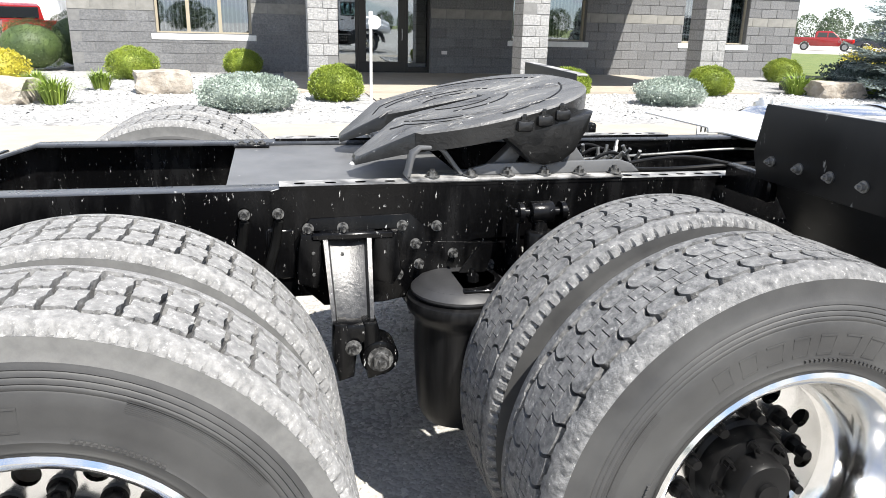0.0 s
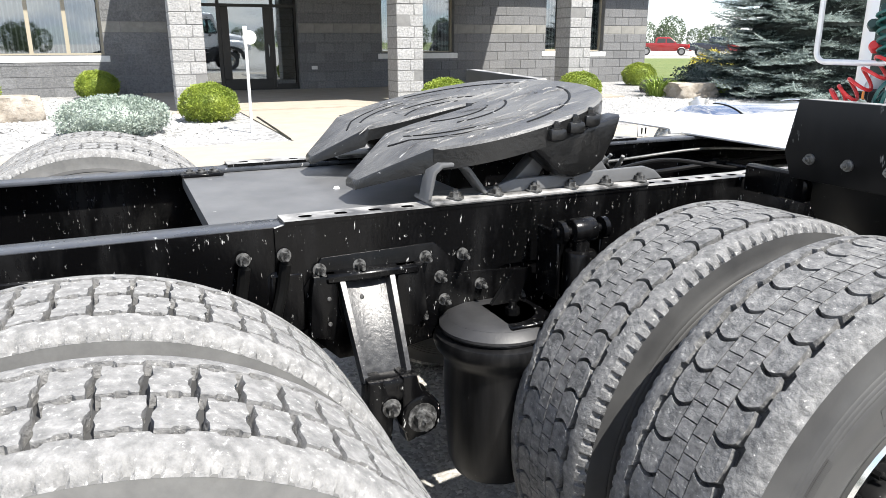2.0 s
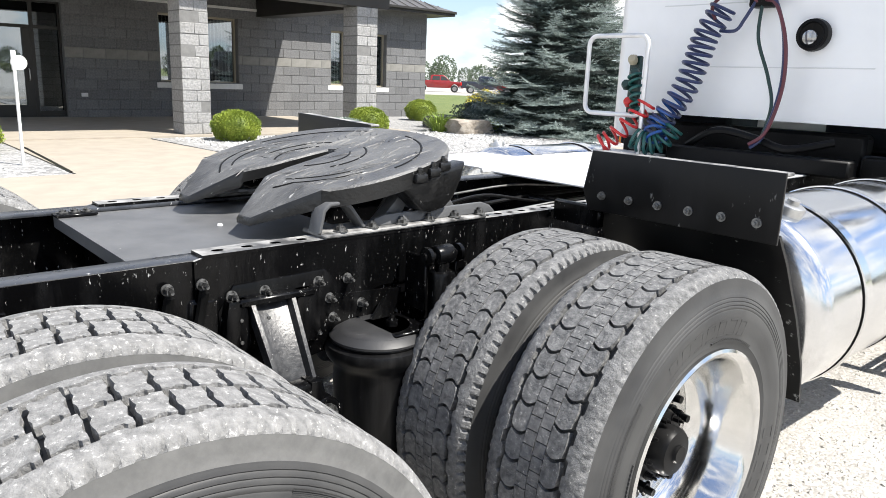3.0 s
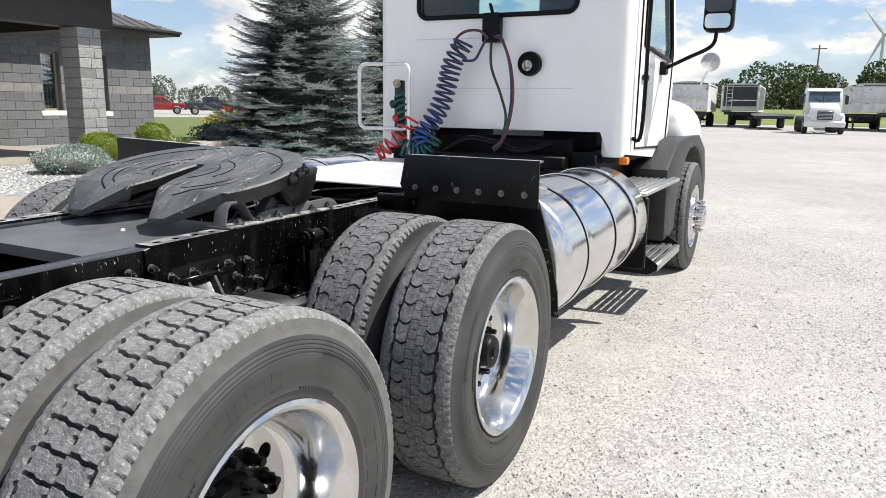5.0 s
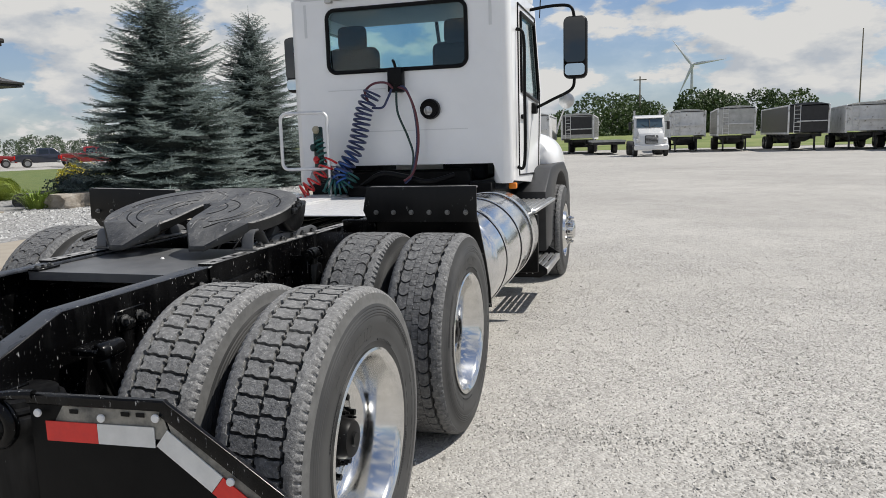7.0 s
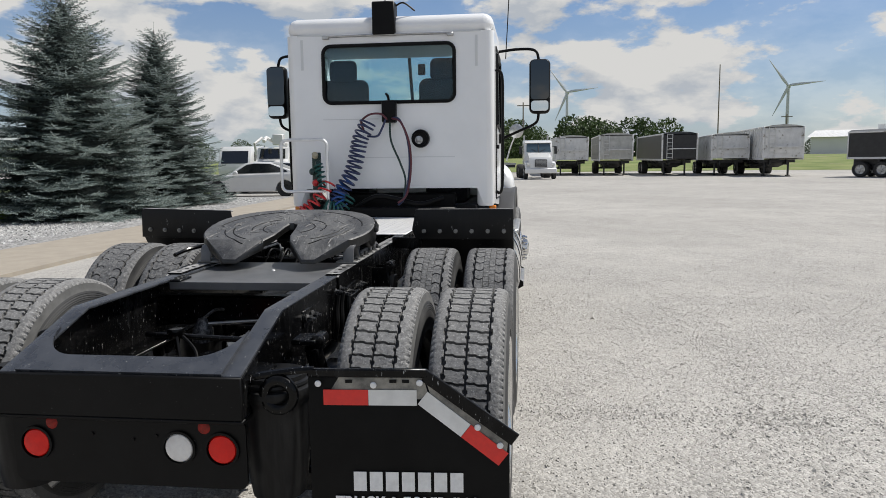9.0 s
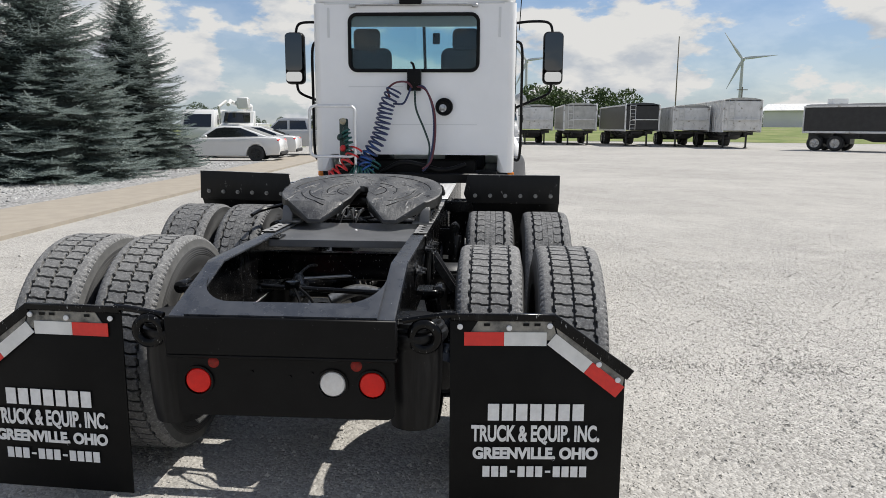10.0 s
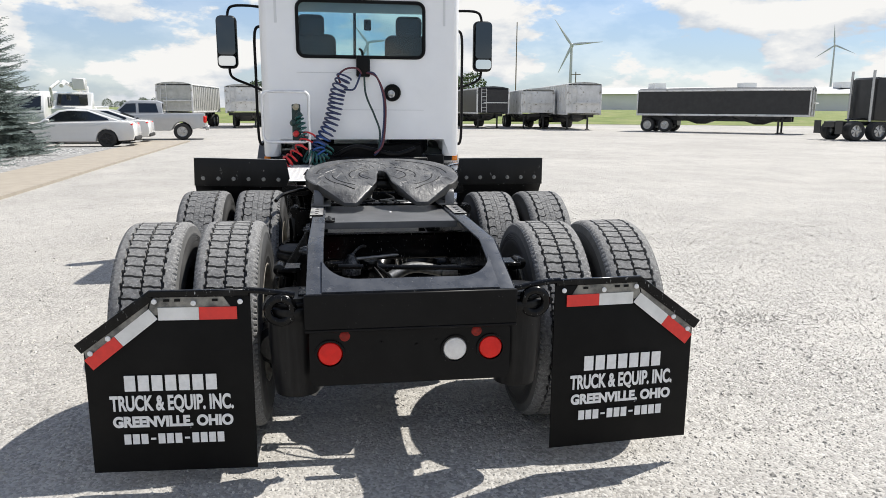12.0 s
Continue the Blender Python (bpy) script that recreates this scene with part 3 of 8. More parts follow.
                k = w / (max(xs) - min(xs))
                me.transform(Matrix.Diagonal((k, 1, 1, 1)))
                me.materials.clear()
                me.materials.append(M_PRINT)
                ob = new("lettering", me)
                ob.parent = flap
                ob.matrix_basis = pose(-1.2655, cy, z, 90, 0, -90)


build_rear()


def build_deck():
    bm = B()
    sheet(bm, [(-0.33, -0.345), (-0.33, 0.345), (0.30, 0.345), (0.30, -0.345)], 0.008, Matrix.Translation((0, 0, 0.982)))
    box(bm, -0.33, -0.322, -0.345, 0.345, 0.955, 0.984, 0.002)
    deck = part("deck_plate", bm, M_DECK, truck, "grey painted steel deck plate")
    bm = B()
    box(bm, -0.335, -0.22, 0.29, 0.35, 0.992, 1.000, 0.002)
    clip = part("clip", bm, M_FRAME, deck)
    bolts(clip, [(x, 0.32, 1.0) for x in (-0.31, -0.278, -0.246)], (0, 0, 1), 0.010, 0.005, M_BOLT)
    bm = B()
    lathe(bm, [(0, 0.006), (0.006, 0.005), (0.009, 0), (0, 0)], 10, pose(0.02, -0.02, 0.990))
    part("bolt_head", bm, M_PRINT, deck)


build_deck()


def plate_z(x):
    return 1.132 + 0.215 * (x - 0.14)


def build_fifth_wheel():
    # top plate: round with a rear throat, main plane tilted, ramps falling to the tips
    cx, R = 0.338, 0.458
    half = []
    for i in range(25):
        a = radians(0 + i * 122 / 24)
        e = 0.80 if i < 18 else 1.0   # squarer towards the cab
        half.append((cx + 0.345 * math.copysign(abs(math.cos(a)) ** e, math.cos(a)), R * math.sin(a) ** e))
    half += [(0.14, 0.375), (0.004, 0.238), (0.002, 0.168), (0.13, 0.072), (0.22, 0.044), (0.36, 0.032), (0.41, 0.022), (0.42, 0.0)]
    out = half + [(x, -y) for x, y in half[-2:0:-1]]
    bm = B()

    def top(x, y):
        z = plate_z(x)
        if x < 0.14:
            z -= (0.14 - x) * 0.42
        return z

    t2 = bmesh.new()
    vs = [t2.verts.new((x, y, 0)) for x, y in out]
    es = [t2.edges.new((vs[i], vs[(i + 1) % len(vs)])) for i in range(len(vs))]
    bmesh.ops.triangle_fill(t2, use_beauty=True, edges=es)
    for x in (0.14, 0.25, 0.35, 0.45, 0.55):
        bmesh.ops.bisect_plane(t2, geom=t2.verts[:] + t2.edges[:] + t2.faces[:], plane_co=(x, 0, 0), plane_no=(1, 0, 0))
    for y in (-0.3, -0.15, 0.0, 0.15, 0.3):
        bmesh.ops.bisect_plane(t2, geom=t2.verts[:] + t2.edges[:] + t2.faces[:], plane_co=(0, y, 0), plane_no=(0, 1, 0))
    bmesh.ops.recalc_face_normals(t2, faces=t2.faces)
    if t2.faces[:][0].normal.z < 0:
        bmesh.ops.reverse_faces(t2, faces=t2.faces)
    r = bmesh.ops.extrude_face_region(t2, geom=t2.faces[:])
    low = {g for g in r["geom"] if isinstance(g, bmesh.types.BMVert)}
    for v in t2.verts:
        x, y = v.co.x, v.co.y
        if v in low:
            v.co.z = top(x, y)
        else:
            edge = max(0.0, (((x - cx) / 0.345) ** 2 + (y / R) ** 2) ** 0.5 - 0.80) / 0.20
            d = 0.036 + 0.014 * min(1, edge) if x > 0.14 else 0.018 + 0.030 * max(0, x) / 0.14
            v.co.z = top(x, y) - d
    es = [e for e in t2.edges if e.verts[0] in low and e.verts[1] in low and len(e.link_faces) == 2 and any(abs(f.normal.z) < 0.5 for f in e.link_faces)]
    bmesh.ops.recalc_face_normals(t2, faces=t2.faces)
    es = [e for e in t2.edges if len(e.link_faces) == 2 and e.calc_face_angle(0) > 1.0 and e.verts[0] in low and e.verts[1] in low]
    bmesh.ops.bevel(t2, geom=es, offset=0.006, segments=1, affect="EDGES", profile=0.5)
    merge(bm, t2)
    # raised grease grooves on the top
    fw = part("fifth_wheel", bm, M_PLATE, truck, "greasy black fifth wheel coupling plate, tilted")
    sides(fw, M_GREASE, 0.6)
    for s in (-1, 1):
        for rr, a0, a1 in ((0.395, 15, 85), (0.345, 100, 150), (0.30, 92, 145), (0.20, 25, 110), (0.14, 40, 140)):
            bm = B()
            pts = []
            for i in range(14):
                a = radians(a0 + (a1 - a0) * i / 13)
                x, y = cx + 0.76 * rr * math.cos(a), s * rr * math.sin(a)
                pts.append((x, y, top(x, y) - 0.0015))
            tube(bm, pts, 0.0040, 6)
            part("grease_groove", bm, M_FLAP, fw)
    # streaks of thick grease
    rnd = random.Random(8)
    bm = B()
    for _ in range(150):
        x, y = cx + rnd.uniform(-0.19, 0.30), rnd.uniform(-0.40, 0.40)
        if ((x - cx) / 0.75) ** 2 + y * y > 0.41 ** 2 or (x < 0.45 and abs(y) < 0.07):
            continue
        a, l = rnd.gauss(0.3, 0.5), rnd.uniform(0.01, 0.06)
        pts = [(x + l * u * math.cos(a) + rnd.uniform(-.004, .004), y + l * u * math.sin(a) + rnd.uniform(-.004, .004), 0) for u in (-1, -0.4, 0.2, 1)]
        pts = [(px, py, top(px, py) - 0.0005) for px, py, _z in pts]
        tube(bm, pts, [0.001, 0.0035, 0.003, 0.001], 5)
    part("grease_film", bm, M_PLATE, fw)["kind"] = "stuff"
    # webs under the plate, and the round-bottomed pocket castings that hold the pivots
    for s in (-1, 1):
        bm = B()
        sheet(bm, [(0.15, 1.085), (0.56, 1.170), (0.53, 1.135), (0.20, 1.060)], 0.03, M_XZ @ Matrix.Translation((0, 0, -s * 0.16 - 0.015)), bev=0.006)
        part("web", bm, M_FRAME, fw)
        bm = B()
        sheet(bm, [(0.345, 1.135), (0.60, 1.190), (0.585, 1.140), (0.555, 1.085), (0.52, 1.058), (0.475, 1.050), (0.435, 1.060), (0.40, 1.090)], 0.075, M_XZ @ Matrix.Translation((0, 0, -s * 0.392 - 0.0375)), bev=0.014)
        part("pivot_casting", bm, M_GREASE, fw)
    bm = B()
    box(bm, 0.45, 0.60, -0.20, 0.20, 1.115, 1.165, 0.02, 2)
    box(bm, 0.40, 0.46, -0.10, 0.10, 1.08, 1.13, 0.015, 2)
    part("locking_block", bm, M_FRAME, fw)
    for s in (-1, 1):
        bm = B()
        y0, y1 = sorted((s * 0.31, s * 0.424))
        box(bm, 0.12, 0.70, y0, y1, 1.012, 1.024, 0.004)
        br = part("saddle_bracket", bm, M_ANGLE, fw, "dusty black saddle bracket")
        # low arched wall, and the splayed legs behind it
        bm = B()
        sheet(bm, [(0.235, 1.024), (0.76, 1.024), (0.735, 1.046), (0.70, 1.058), (0.33, 1.054), (0.29, 1.044)], 0.014, M_XZ @ Matrix.Translation((0, 0, -s * 0.392 - 0.007)), bev=0.004)
        for leg in ([(0.325, 1.024), (0.40, 1.024), (0.445, 1.10), (0.405, 1.10)], [(0.55, 1.024), (0.635, 1.024), (0.575, 1.10), (0.53, 1.10)]):
            sheet(bm, leg, 0.045, M_XZ @ Matrix.Translation((0, 0, -s * 0.345 - 0.022)), bev=0.005)
        part("saddle_wall", bm, M_DECK, br)
        # bent strap stop
        bm = B()
        y = s * 0.378
        path = [(0.115, 1.024), (0.128, 1.085), (0.148, 1.102), (0.195, 1.104), (0.218, 1.088), (0.262, 1.03)]
        inner = [(0.254, 1.026), (0.211, 1.081), (0.191, 1.094), (0.152, 1.092), (0.137, 1.079), (0.124, 1.024)]
        sheet(bm, path + inner, 0.055, M_XZ @ Matrix.Translation((0, 0, -y - 0.028)), bev=0.003)
        part("strap_stop", bm, M_DECK, br)
        bolts(br, [(x, s * 0.406, 1.024) for x in (0.18, 0.28, 0.38, 0.48, 0.58, 0.68)], (0, 0, 1), 0.013, 0.010, M_BOLT)
    for s in (-1, 1):
        # lugs cast on the rim, each with its bolt
        for x in (0.40, 0.455, 0.51):
            bm = B()
            yy = s * (R * (1 - abs((x - cx) / 0.345) ** 2.5) ** 0.4 + 0.002)
            box(bm, x - 0.021, x + 0.021, yy - 0.016, yy + 0.008, top(x, 0) - 0.044, top(x, 0) - 0.016, 0.008, 2)
            bolt(bm, (x, yy, top(x, 0) - 0.018), (0, 0, 1), 0.010, 0.008)
            part("rim_lug", bm, M_GREASE, fw)
    # release handle
    bm = B()
    tube(bm, smooth_path([(0.55, 0.30, 1.08), (0.50, 0.48, 1.07), (0.40, 0.60, 1.05), (0.28, 0.63, 1.03)], 5), 0.011, 8)
    part("release_handle", bm, M_FRAME, fw)


build_fifth_wheel()


# ---- wheels ----
TR, TW = 0.52, 0.272
FRONT_X, REAR_X = 0.69, -0.575
WHEEL_Z = {FRONT_X: 0.537, REAR_X: 0.524}
# the front drive tyres are worn further down than the rear ones
SLIM = {FRONT_X: Matrix.Diagonal((0.927, 0.927, 1, 1)), REAR_X: Matrix.Diagonal((0.942, 0.942, 1, 1))}


def tyre_carcass():
    bm = B()
    w = TW / 2
    R = TR - 0.020
    prof = [(0.292, -w + 0.035), (0.300, -w + 0.012), (0.318, -w + 0.004), (0.330, -w + 0.0), (0.336, -w - 0.003), (0.341, -w - 0.0015), (0.365, -w - 0.0055), (0.395, -w - 0.0085), (0.418, -w - 0.0085), (0.421, -w - 0.007), (0.424, -w - 0.0083),
            (0.428, -w - 0.0080), (0.430, -w - 0.0062), (0.432, -w - 0.0076), (0.438, -w - 0.0068), (0.440, -w - 0.0048), (0.442, -w - 0.0062), (0.448, -w - 0.0050), (0.450, -w - 0.0030), (0.452, -w - 0.0042), (0.459, -w - 0.0022), (0.462, -w - 0.0004), (0.480, -w + 0.0022), (0.4985, -w + 0.0048), (R, -w + 0.03)]
    prof = prof + [(R, 0.0)] + [(r, -h) for r, h in prof[::-1]]
    lathe(bm, prof, 96)
    return bm


def tread(bm, row_list, n, wob, R=TR):
    """Blocks standing on the carcass: rows of (across0, across1, phase, gap, wave)."""
    for a0, a1, ph, gap, zig in row_list:
        for i in range(n):
            c = (i + ph) * 2 * math.pi / n
            hw = (1 - gap) * math.pi / n
            k = 8 if zig else 2
            up, down = [], []
            for j in range(k + 1):
                f = j / k
                w = wob * hw * math.sin(math.pi * f) * zig
                up.append((c - hw + w, a0 + (a1 - a0) * f))
                down.append((c + hw + w, a0 + (a1 - a0) * f))
            # the outer side of a lobed block bulges, the inner one is straight
            lobe = 0.10 * (a1 - a0) if zig else 0
            bow = [(c + hw * q, lobe * (1 - q * q)) for q in (-0.6, -0.2, 0.2, 0.6)] if zig else []
            hi_side = [(t, a1 + b) for t, b in bow] if a0 > 0 else []
            lo_side = [(t, a0 - b) for t, b in bow[::-1]] if a0 < 0 else []
            outline = up + hi_side + down[::-1] + lo_side
            jit = 1 + 0.0015 * math.sin(i * 12.9 + a0 * 90)
            hi = [bm.verts.new((R * jit * math.cos(t), R * jit * math.sin(t), a)) for t, a in outline]
            lo = [bm.verts.new(((R - 0.022) * math.cos(t), (R - 0.022) * math.sin(t), a)) for t, a in outline]
            bm.faces.new(hi)
            m = len(hi)
            for q in range(m):
                bm.faces.new((hi[q], lo[q], lo[(q + 1) % m], hi[(q + 1) % m]))
    return bm


def shoulder(bm, n, depth=0.011, inner=0.085):
    """Shoulder ribs with a row of small slots cut into their outer edge."""
    for s in (-1, 1):
        seg = n * 6
        ringsv = []
        prof = [(TR - 0.022, inner), (TR - 0.0005, inner + 0.002), (TR - 0.001, 0.100), (TR - 0.005, 0.1148), (TR - 0.0055, 0.1155), (TR - 0.0125, 0.1262), (TR - 0.0135, 0.1272), (TR - 0.022, 0.1315)]
        for k, (r, a) in enumerate(prof):
            row = []
            for i in range(seg):
                t = 2 * math.pi * i / seg
                rr, aa = r, a
                if k in (5, 6) and i % 6 < 2:
                    rr -= depth
                if k in (0, 1):
                    aa += 0.0035 * (1 if (i // 7) % 2 else -1)
                row.append(bm.verts.new((rr * math.cos(t), rr * math.sin(t), s * aa)))
            ringsv.append(row)
        for a, b in zip(ringsv, ringsv[1:]):
            for i in range(seg):
                j = (i + 1) % seg
                bm.faces.new((a[i], a[j], b[j], b[i]))
    return bm


def cross_blocks(bm, rows, n, R=TR):
    """Tread blocks with S-shaped ends and a nick in each side."""
    end = [(0.0, -0.16), (0.22, -0.10), (0.36, -0.14), (0.52, 0.10), (0.68, 0.16), (0.82, 0.08), (1.0, 0.13)]
    shape = [(-0.94 + d, v) for v, d in end] + [(-0.45, 1.0), (-0.30, 0.93), (0.20, 0.93), (0.34, 1.0)] + [(0.94 + d, v) for v, d in end[::-1]] + [(0.45, 0.0), (0.30, 0.07), (-0.20, 0.07), (-0.34, 0.0)]
    rnd = random.Random(17)
    for a0, a1, ph in rows:
        for i in range(n):
            c, hw = (i + ph) * 2 * math.pi / n, 0.855 * math.pi / n
            pts = [(c + hw * (u + rnd.uniform(-.03, .03)), a0 + (a1 - a0) * v) for u, v in shape]
            r = R - rnd.uniform(0, 0.0015)
            hi = [bm.verts.new((r * math.cos(t), r * math.sin(t), a)) for t, a in pts]
            lo = [bm.verts.new(((R - 0.022) * math.cos(t), (R - 0.022) * math.sin(t), a)) for t, a in pts]
            bm.faces.new(hi)
            m = len(hi)
            for q in range(m):
                bm.faces.new((hi[q], lo[q], lo[(q + 1) % m], hi[(q + 1) % m]))


def lug_tread():
    bm = B()
    cross_blocks(bm, ((-0.0750, -0.0045, 0.0), (0.0045, 0.0750, 0.0)), 60)
    shoulder(bm, 118, 0.009, 0.0840)
    return bm


def rib_tread(slot):
    """Lobed rows beside a band of small siped blocks; slot: depth of the nicks in the shoulder's edge."""
    bm = B()
    tread(bm, [(-0.0720, -0.0320, 0.0, 0.13, 1), (0.0320, 0.0720, 0.3, 0.13, 1)], 48, 0.34)
    tread(bm, [(-0.0300, -0.0010, 0.2, 0.07, 0), (0.0010, 0.0300, 0.7, 0.07, 0)], 96, 0.0)
    shoulder(bm, 110, slot, 0.0855)
    return bm


def sidewall_marks():
    """Raised figures round the sidewall: outlined shapes where large letters stand, fine bars where small print stands."""
    bm = B()
    z = TW / 2 + 0.0068

    def bar(r0, r1, a0, a1, dz=0.0):
        k = max(1, int((a1 - a0) / 0.05))
        lo, hi = [], []
        for i in range(k + 1):
            a = a0 + (a1 - a0) * i / k
            for r in (r0, r1):
                top = z + dz - max(0.0, 0.385 - r) * 0.16
                lo.append(bm.verts.new((r * math.cos(a), r * math.sin(a), top - 0.006)))
                hi.append(bm.verts.new((r * math.cos(a), r * math.sin(a), top + 0.0025)))
        for i in range(k):
            p = 2 * i
            bm.faces.new((hi[p], hi[p + 1], hi[p + 3], hi[p + 2]))
            bm.faces.new((lo[p], lo[p + 2], hi[p + 2], hi[p]))
            bm.faces.new((lo[p + 1], hi[p + 1], hi[p + 3], lo[p + 3]))
        bm.faces.new((lo[0], hi[0], hi[1], lo[1]))
        bm.faces.new((lo[-2], lo[-1], hi[-1], hi[-2]))

    for a0, n in ((0.3, 7), (2.5, 6), (4.4, 7)):
        for i in range(n):
            a, w = a0 + i * 0.145, 0.095
            bar(0.352, 0.3555, a, a + w)
            bar(0.3925, 0.396, a, a + w)
            bar(0.352, 0.396, a, a + 0.008)
            if i % 3 != 1:
                bar(0.352, 0.396, a + w - 0.008, a + w)
    for a0, n in ((0.1, 22), (1.9, 14), (3.3, 18)):
        for i in range(n):
            bar(0.338, 0.343, a0 + i * 0.030, a0 + i * 0.030 + 0.018, 0.0035)
    for k in range(8):
        bar(0.405 + 0.003 * k, 0.4062 + 0.003 * k, 1.55, 2.15, -0.0005)
    return bm


def outer_rim():
    """Dished disc wheel seen from outside: lip, barrel, disc with hand holes."""
    bm = B()
    prof = [(0.290, 0.0), (0.306, 0.001), (0.314, 0.007), (0.314, 0.015), (0.306, 0.019), (0.292, 0.012), (0.280, -0.004), (0.272, -0.045), (0.262, -0.060), (0.258, -0.10), (0.250, -0.128), (0.232, -0.148), (0.222, -0.152)]
    lathe(bm, prof, 64)
    hs = [ring(0.180 * math.cos(2 * math.pi * i / 10 + 0.3), 0.180 * math.sin(2 * math.pi * i / 10 + 0.3), 0.024, 16) for i in range(10)]
    t = B()
    sheet(t, ring(0, 0, 0.2225, 64), 0.012, Matrix.Translation((0, 0, -0.163)), holes=hs + [ring(0, 0, 0.09, 32)])
    merge(bm, t)
    return bm


def inner_rim():
    bm = B()
    prof = [(0.302, 0.012), (0.296, 0.014), (0.285, -0.004), (0.272, -0.045), (0.262, -0.06), (0.258, -0.20), (0.20, -0.22), (0.0, -0.22)]
    lathe(bm, prof, 48)
    return bm


def hub_mesh():
    bm = B()
    lathe(bm, [(0.118, -0.152), (0.118, -0.142), (0.108, -0.136), (0.104, -0.11), (0.098, -0.100), (0.070, -0.096), (0.068, -0.062), (0.060, -0.052), (0.026, -0.048), (0.024, -0.040), (0.0, -0.040)], 40)
    return bm


def nut_mesh():
    bm = B()
    cyl(bm, (0, 0, 0), (0, 0, 0.006), 0.024, 16)
    cyl(bm, (0, 0, 0.006), (0, 0, 0.030), 0.018, 6)
    cyl(bm, (0, 0, 0.030), (0, 0, 0.052), 0.012, 10, 0.011)
    return bm


lug_ob = rim_ob = irim_ob = hub_ob = nut_ob = mark_ob = None
rib_obs, carcass_obs = {}, {}


def add_wheel(x, y, s, style, outer):
    """One wheel of the tractor; its face looks along s * y."""
    global lug_ob, rim_ob, irim_ob, hub_ob, nut_ob, mark_ob
    m = pose(x, y + (0.018 if y > 0 else 0.0), WHEEL_Z[x] + (0.026 if y > 0 else 0.0), -90 * s, 0, 0) @ pose(0, 0, 0, 0, 0, (x * 37 + y * 19) * 10 % 360) @ SLIM[x]
    lip = TW / 2 - 0.012
    if outer:
        if rim_ob is None:
            rim_ob = part("wheel", outer_rim(), M_ALU, truck, "polished aluminium disc wheel", m @ pose(0, 0, lip))
            wheel = rim_ob
        else:
            wheel = share(rim_ob, truck, m @ pose(0, 0, lip), "wheel")
    else:
        if irim_ob is None:
            irim_ob = part("wheel", inner_rim(), M_RUSTRIM, truck, "chalky inner dual wheel", m @ pose(0, 0, lip))
            wheel = irim_ob
        else:
            wheel = share(irim_ob, truck, m @ pose(0, 0, lip), "wheel")
    off = pose(0, 0, -lip)
    if style not in carcass_obs:
        carcass_obs[style] = part("tyre", tyre_carcass(), M_WALLR, wheel, "", off)
        carcass_obs[style].data.materials.append(M_DUSTWALL if style == "lug" else M_WALLR)
        for p in carcass_obs[style].data.polygons:
            if math.hypot(p.center.x, p.center.y) > 0.462 and abs(p.center.z) > 0.08:
                p.material_index = 1
    else:
        share(carcass_obs[style], wheel, off, "tyre")
    if style == "lug":
        if lug_ob is None:
            lug_ob = part("tread", lug_tread(), M_TREAD, wheel, "dusty lug tread", off)
        else:
            share(lug_ob, wheel, off, "tread")
    else:
        if outer not in rib_obs:
            rib_obs[outer] = part("tread", rib_tread(0.004 if outer else 0.013), M_TREAD2, wheel, "worn dark rib tread", off)
        else:
            share(rib_obs[outer], wheel, off, "tread")
    if outer:
        if mark_ob is None:
            mark_ob = part("raised_marking", sidewall_marks(), M_WALLR, wheel, "", off)
            mark_ob["kind"] = "stuff"
        else:
            share(mark_ob, wheel, off, "raised_marking")["kind"] = "stuff"
        if hub_ob is None:
            hub_ob = part("hub", hub_mesh(), M_BLACK, wheel, "black painted hub")
        else:
            share(hub_ob, wheel, Matrix(), "hub")
        bolts(wheel, [(0.086 * math.cos(0.785 * i), 0.086 * math.sin(0.785 * i), -0.100) for i in range(8)], (0, 0, 1), 0.009, 0.016, M_BLACK, "hub_bolt")
        for i in range(10):
            a = 2 * math.pi * i / 10
            mm = pose(0.142 * math.cos(a), 0.142 * math.sin(a), -0.151)
            if nut_ob is None:
                nut_ob = part("lug_nut", nut_mesh(), M_BLACK, wheel, "", mm)
            else:
                share(nut_ob, wheel, mm, "lug_nut")
    return wheel


M_TREAD2 = mat("dark_tread_rubber", (0.064, 0.065, 0.067), 0.72, 0, (0.205, 0.205, 0.203), 55, bump=0.9, bscale=90, dist=0.006, spots=(0.36, 0.355, 0.34), spot_scale=110, spot_at=0.62, lo=0.32, hi=0.7)
YO, YI = 1.070, 0.736
for s in (-1, 1):
    for x, st in ((FRONT_X, "rib"), (REAR_X, "lug")):
        add_wheel(x, s * YO, s, st, True)
        add_wheel(x, s * YI, -s, st, False)


def steer_rim():
    bm = B()
    lathe(bm, [(0.290, 0.002), (0.302, 0.004), (0.302, 0.014), (0.288, 0.010), (0.275, -0.03), (0.262, -0.05), (0.250, -0.05), (0.235, -0.02), (0.20, 0.03), (0.15, 0.045), (0.10, 0.046), (0.095, 0.10), (0.07, 0.115), (0, 0.118)], 64)
    return bm


bright_nut = None
for s in (-1, 1):
    m = pose(5.1, s * 1.02, 0.477, -90 * s, 0, 0) @ SLIM[FRONT_X]
    w = part("wheel", steer_rim(), M_ALU, truck, "polished aluminium steer wheel", m @ pose(0, 0, TW / 2 - 0.012))
    share(carcass_obs["rib"], w, pose(0, 0, 0.012 - TW / 2), "tyre")
    share(rib_obs[True], w, pose(0, 0, 0.012 - TW / 2), "tread")
    for i in range(10):
        a = 2 * math.pi * i / 10
        mm = pose(0.142 * math.cos(a), 0.142 * math.sin(a), 0.045)
        if bright_nut is None:
            bright_nut = part("lug_nut", nut_mesh(), M_ALU, w, "chromed lug nut", mm)
        else:
            share(bright_nut, w, mm, "lug_nut")


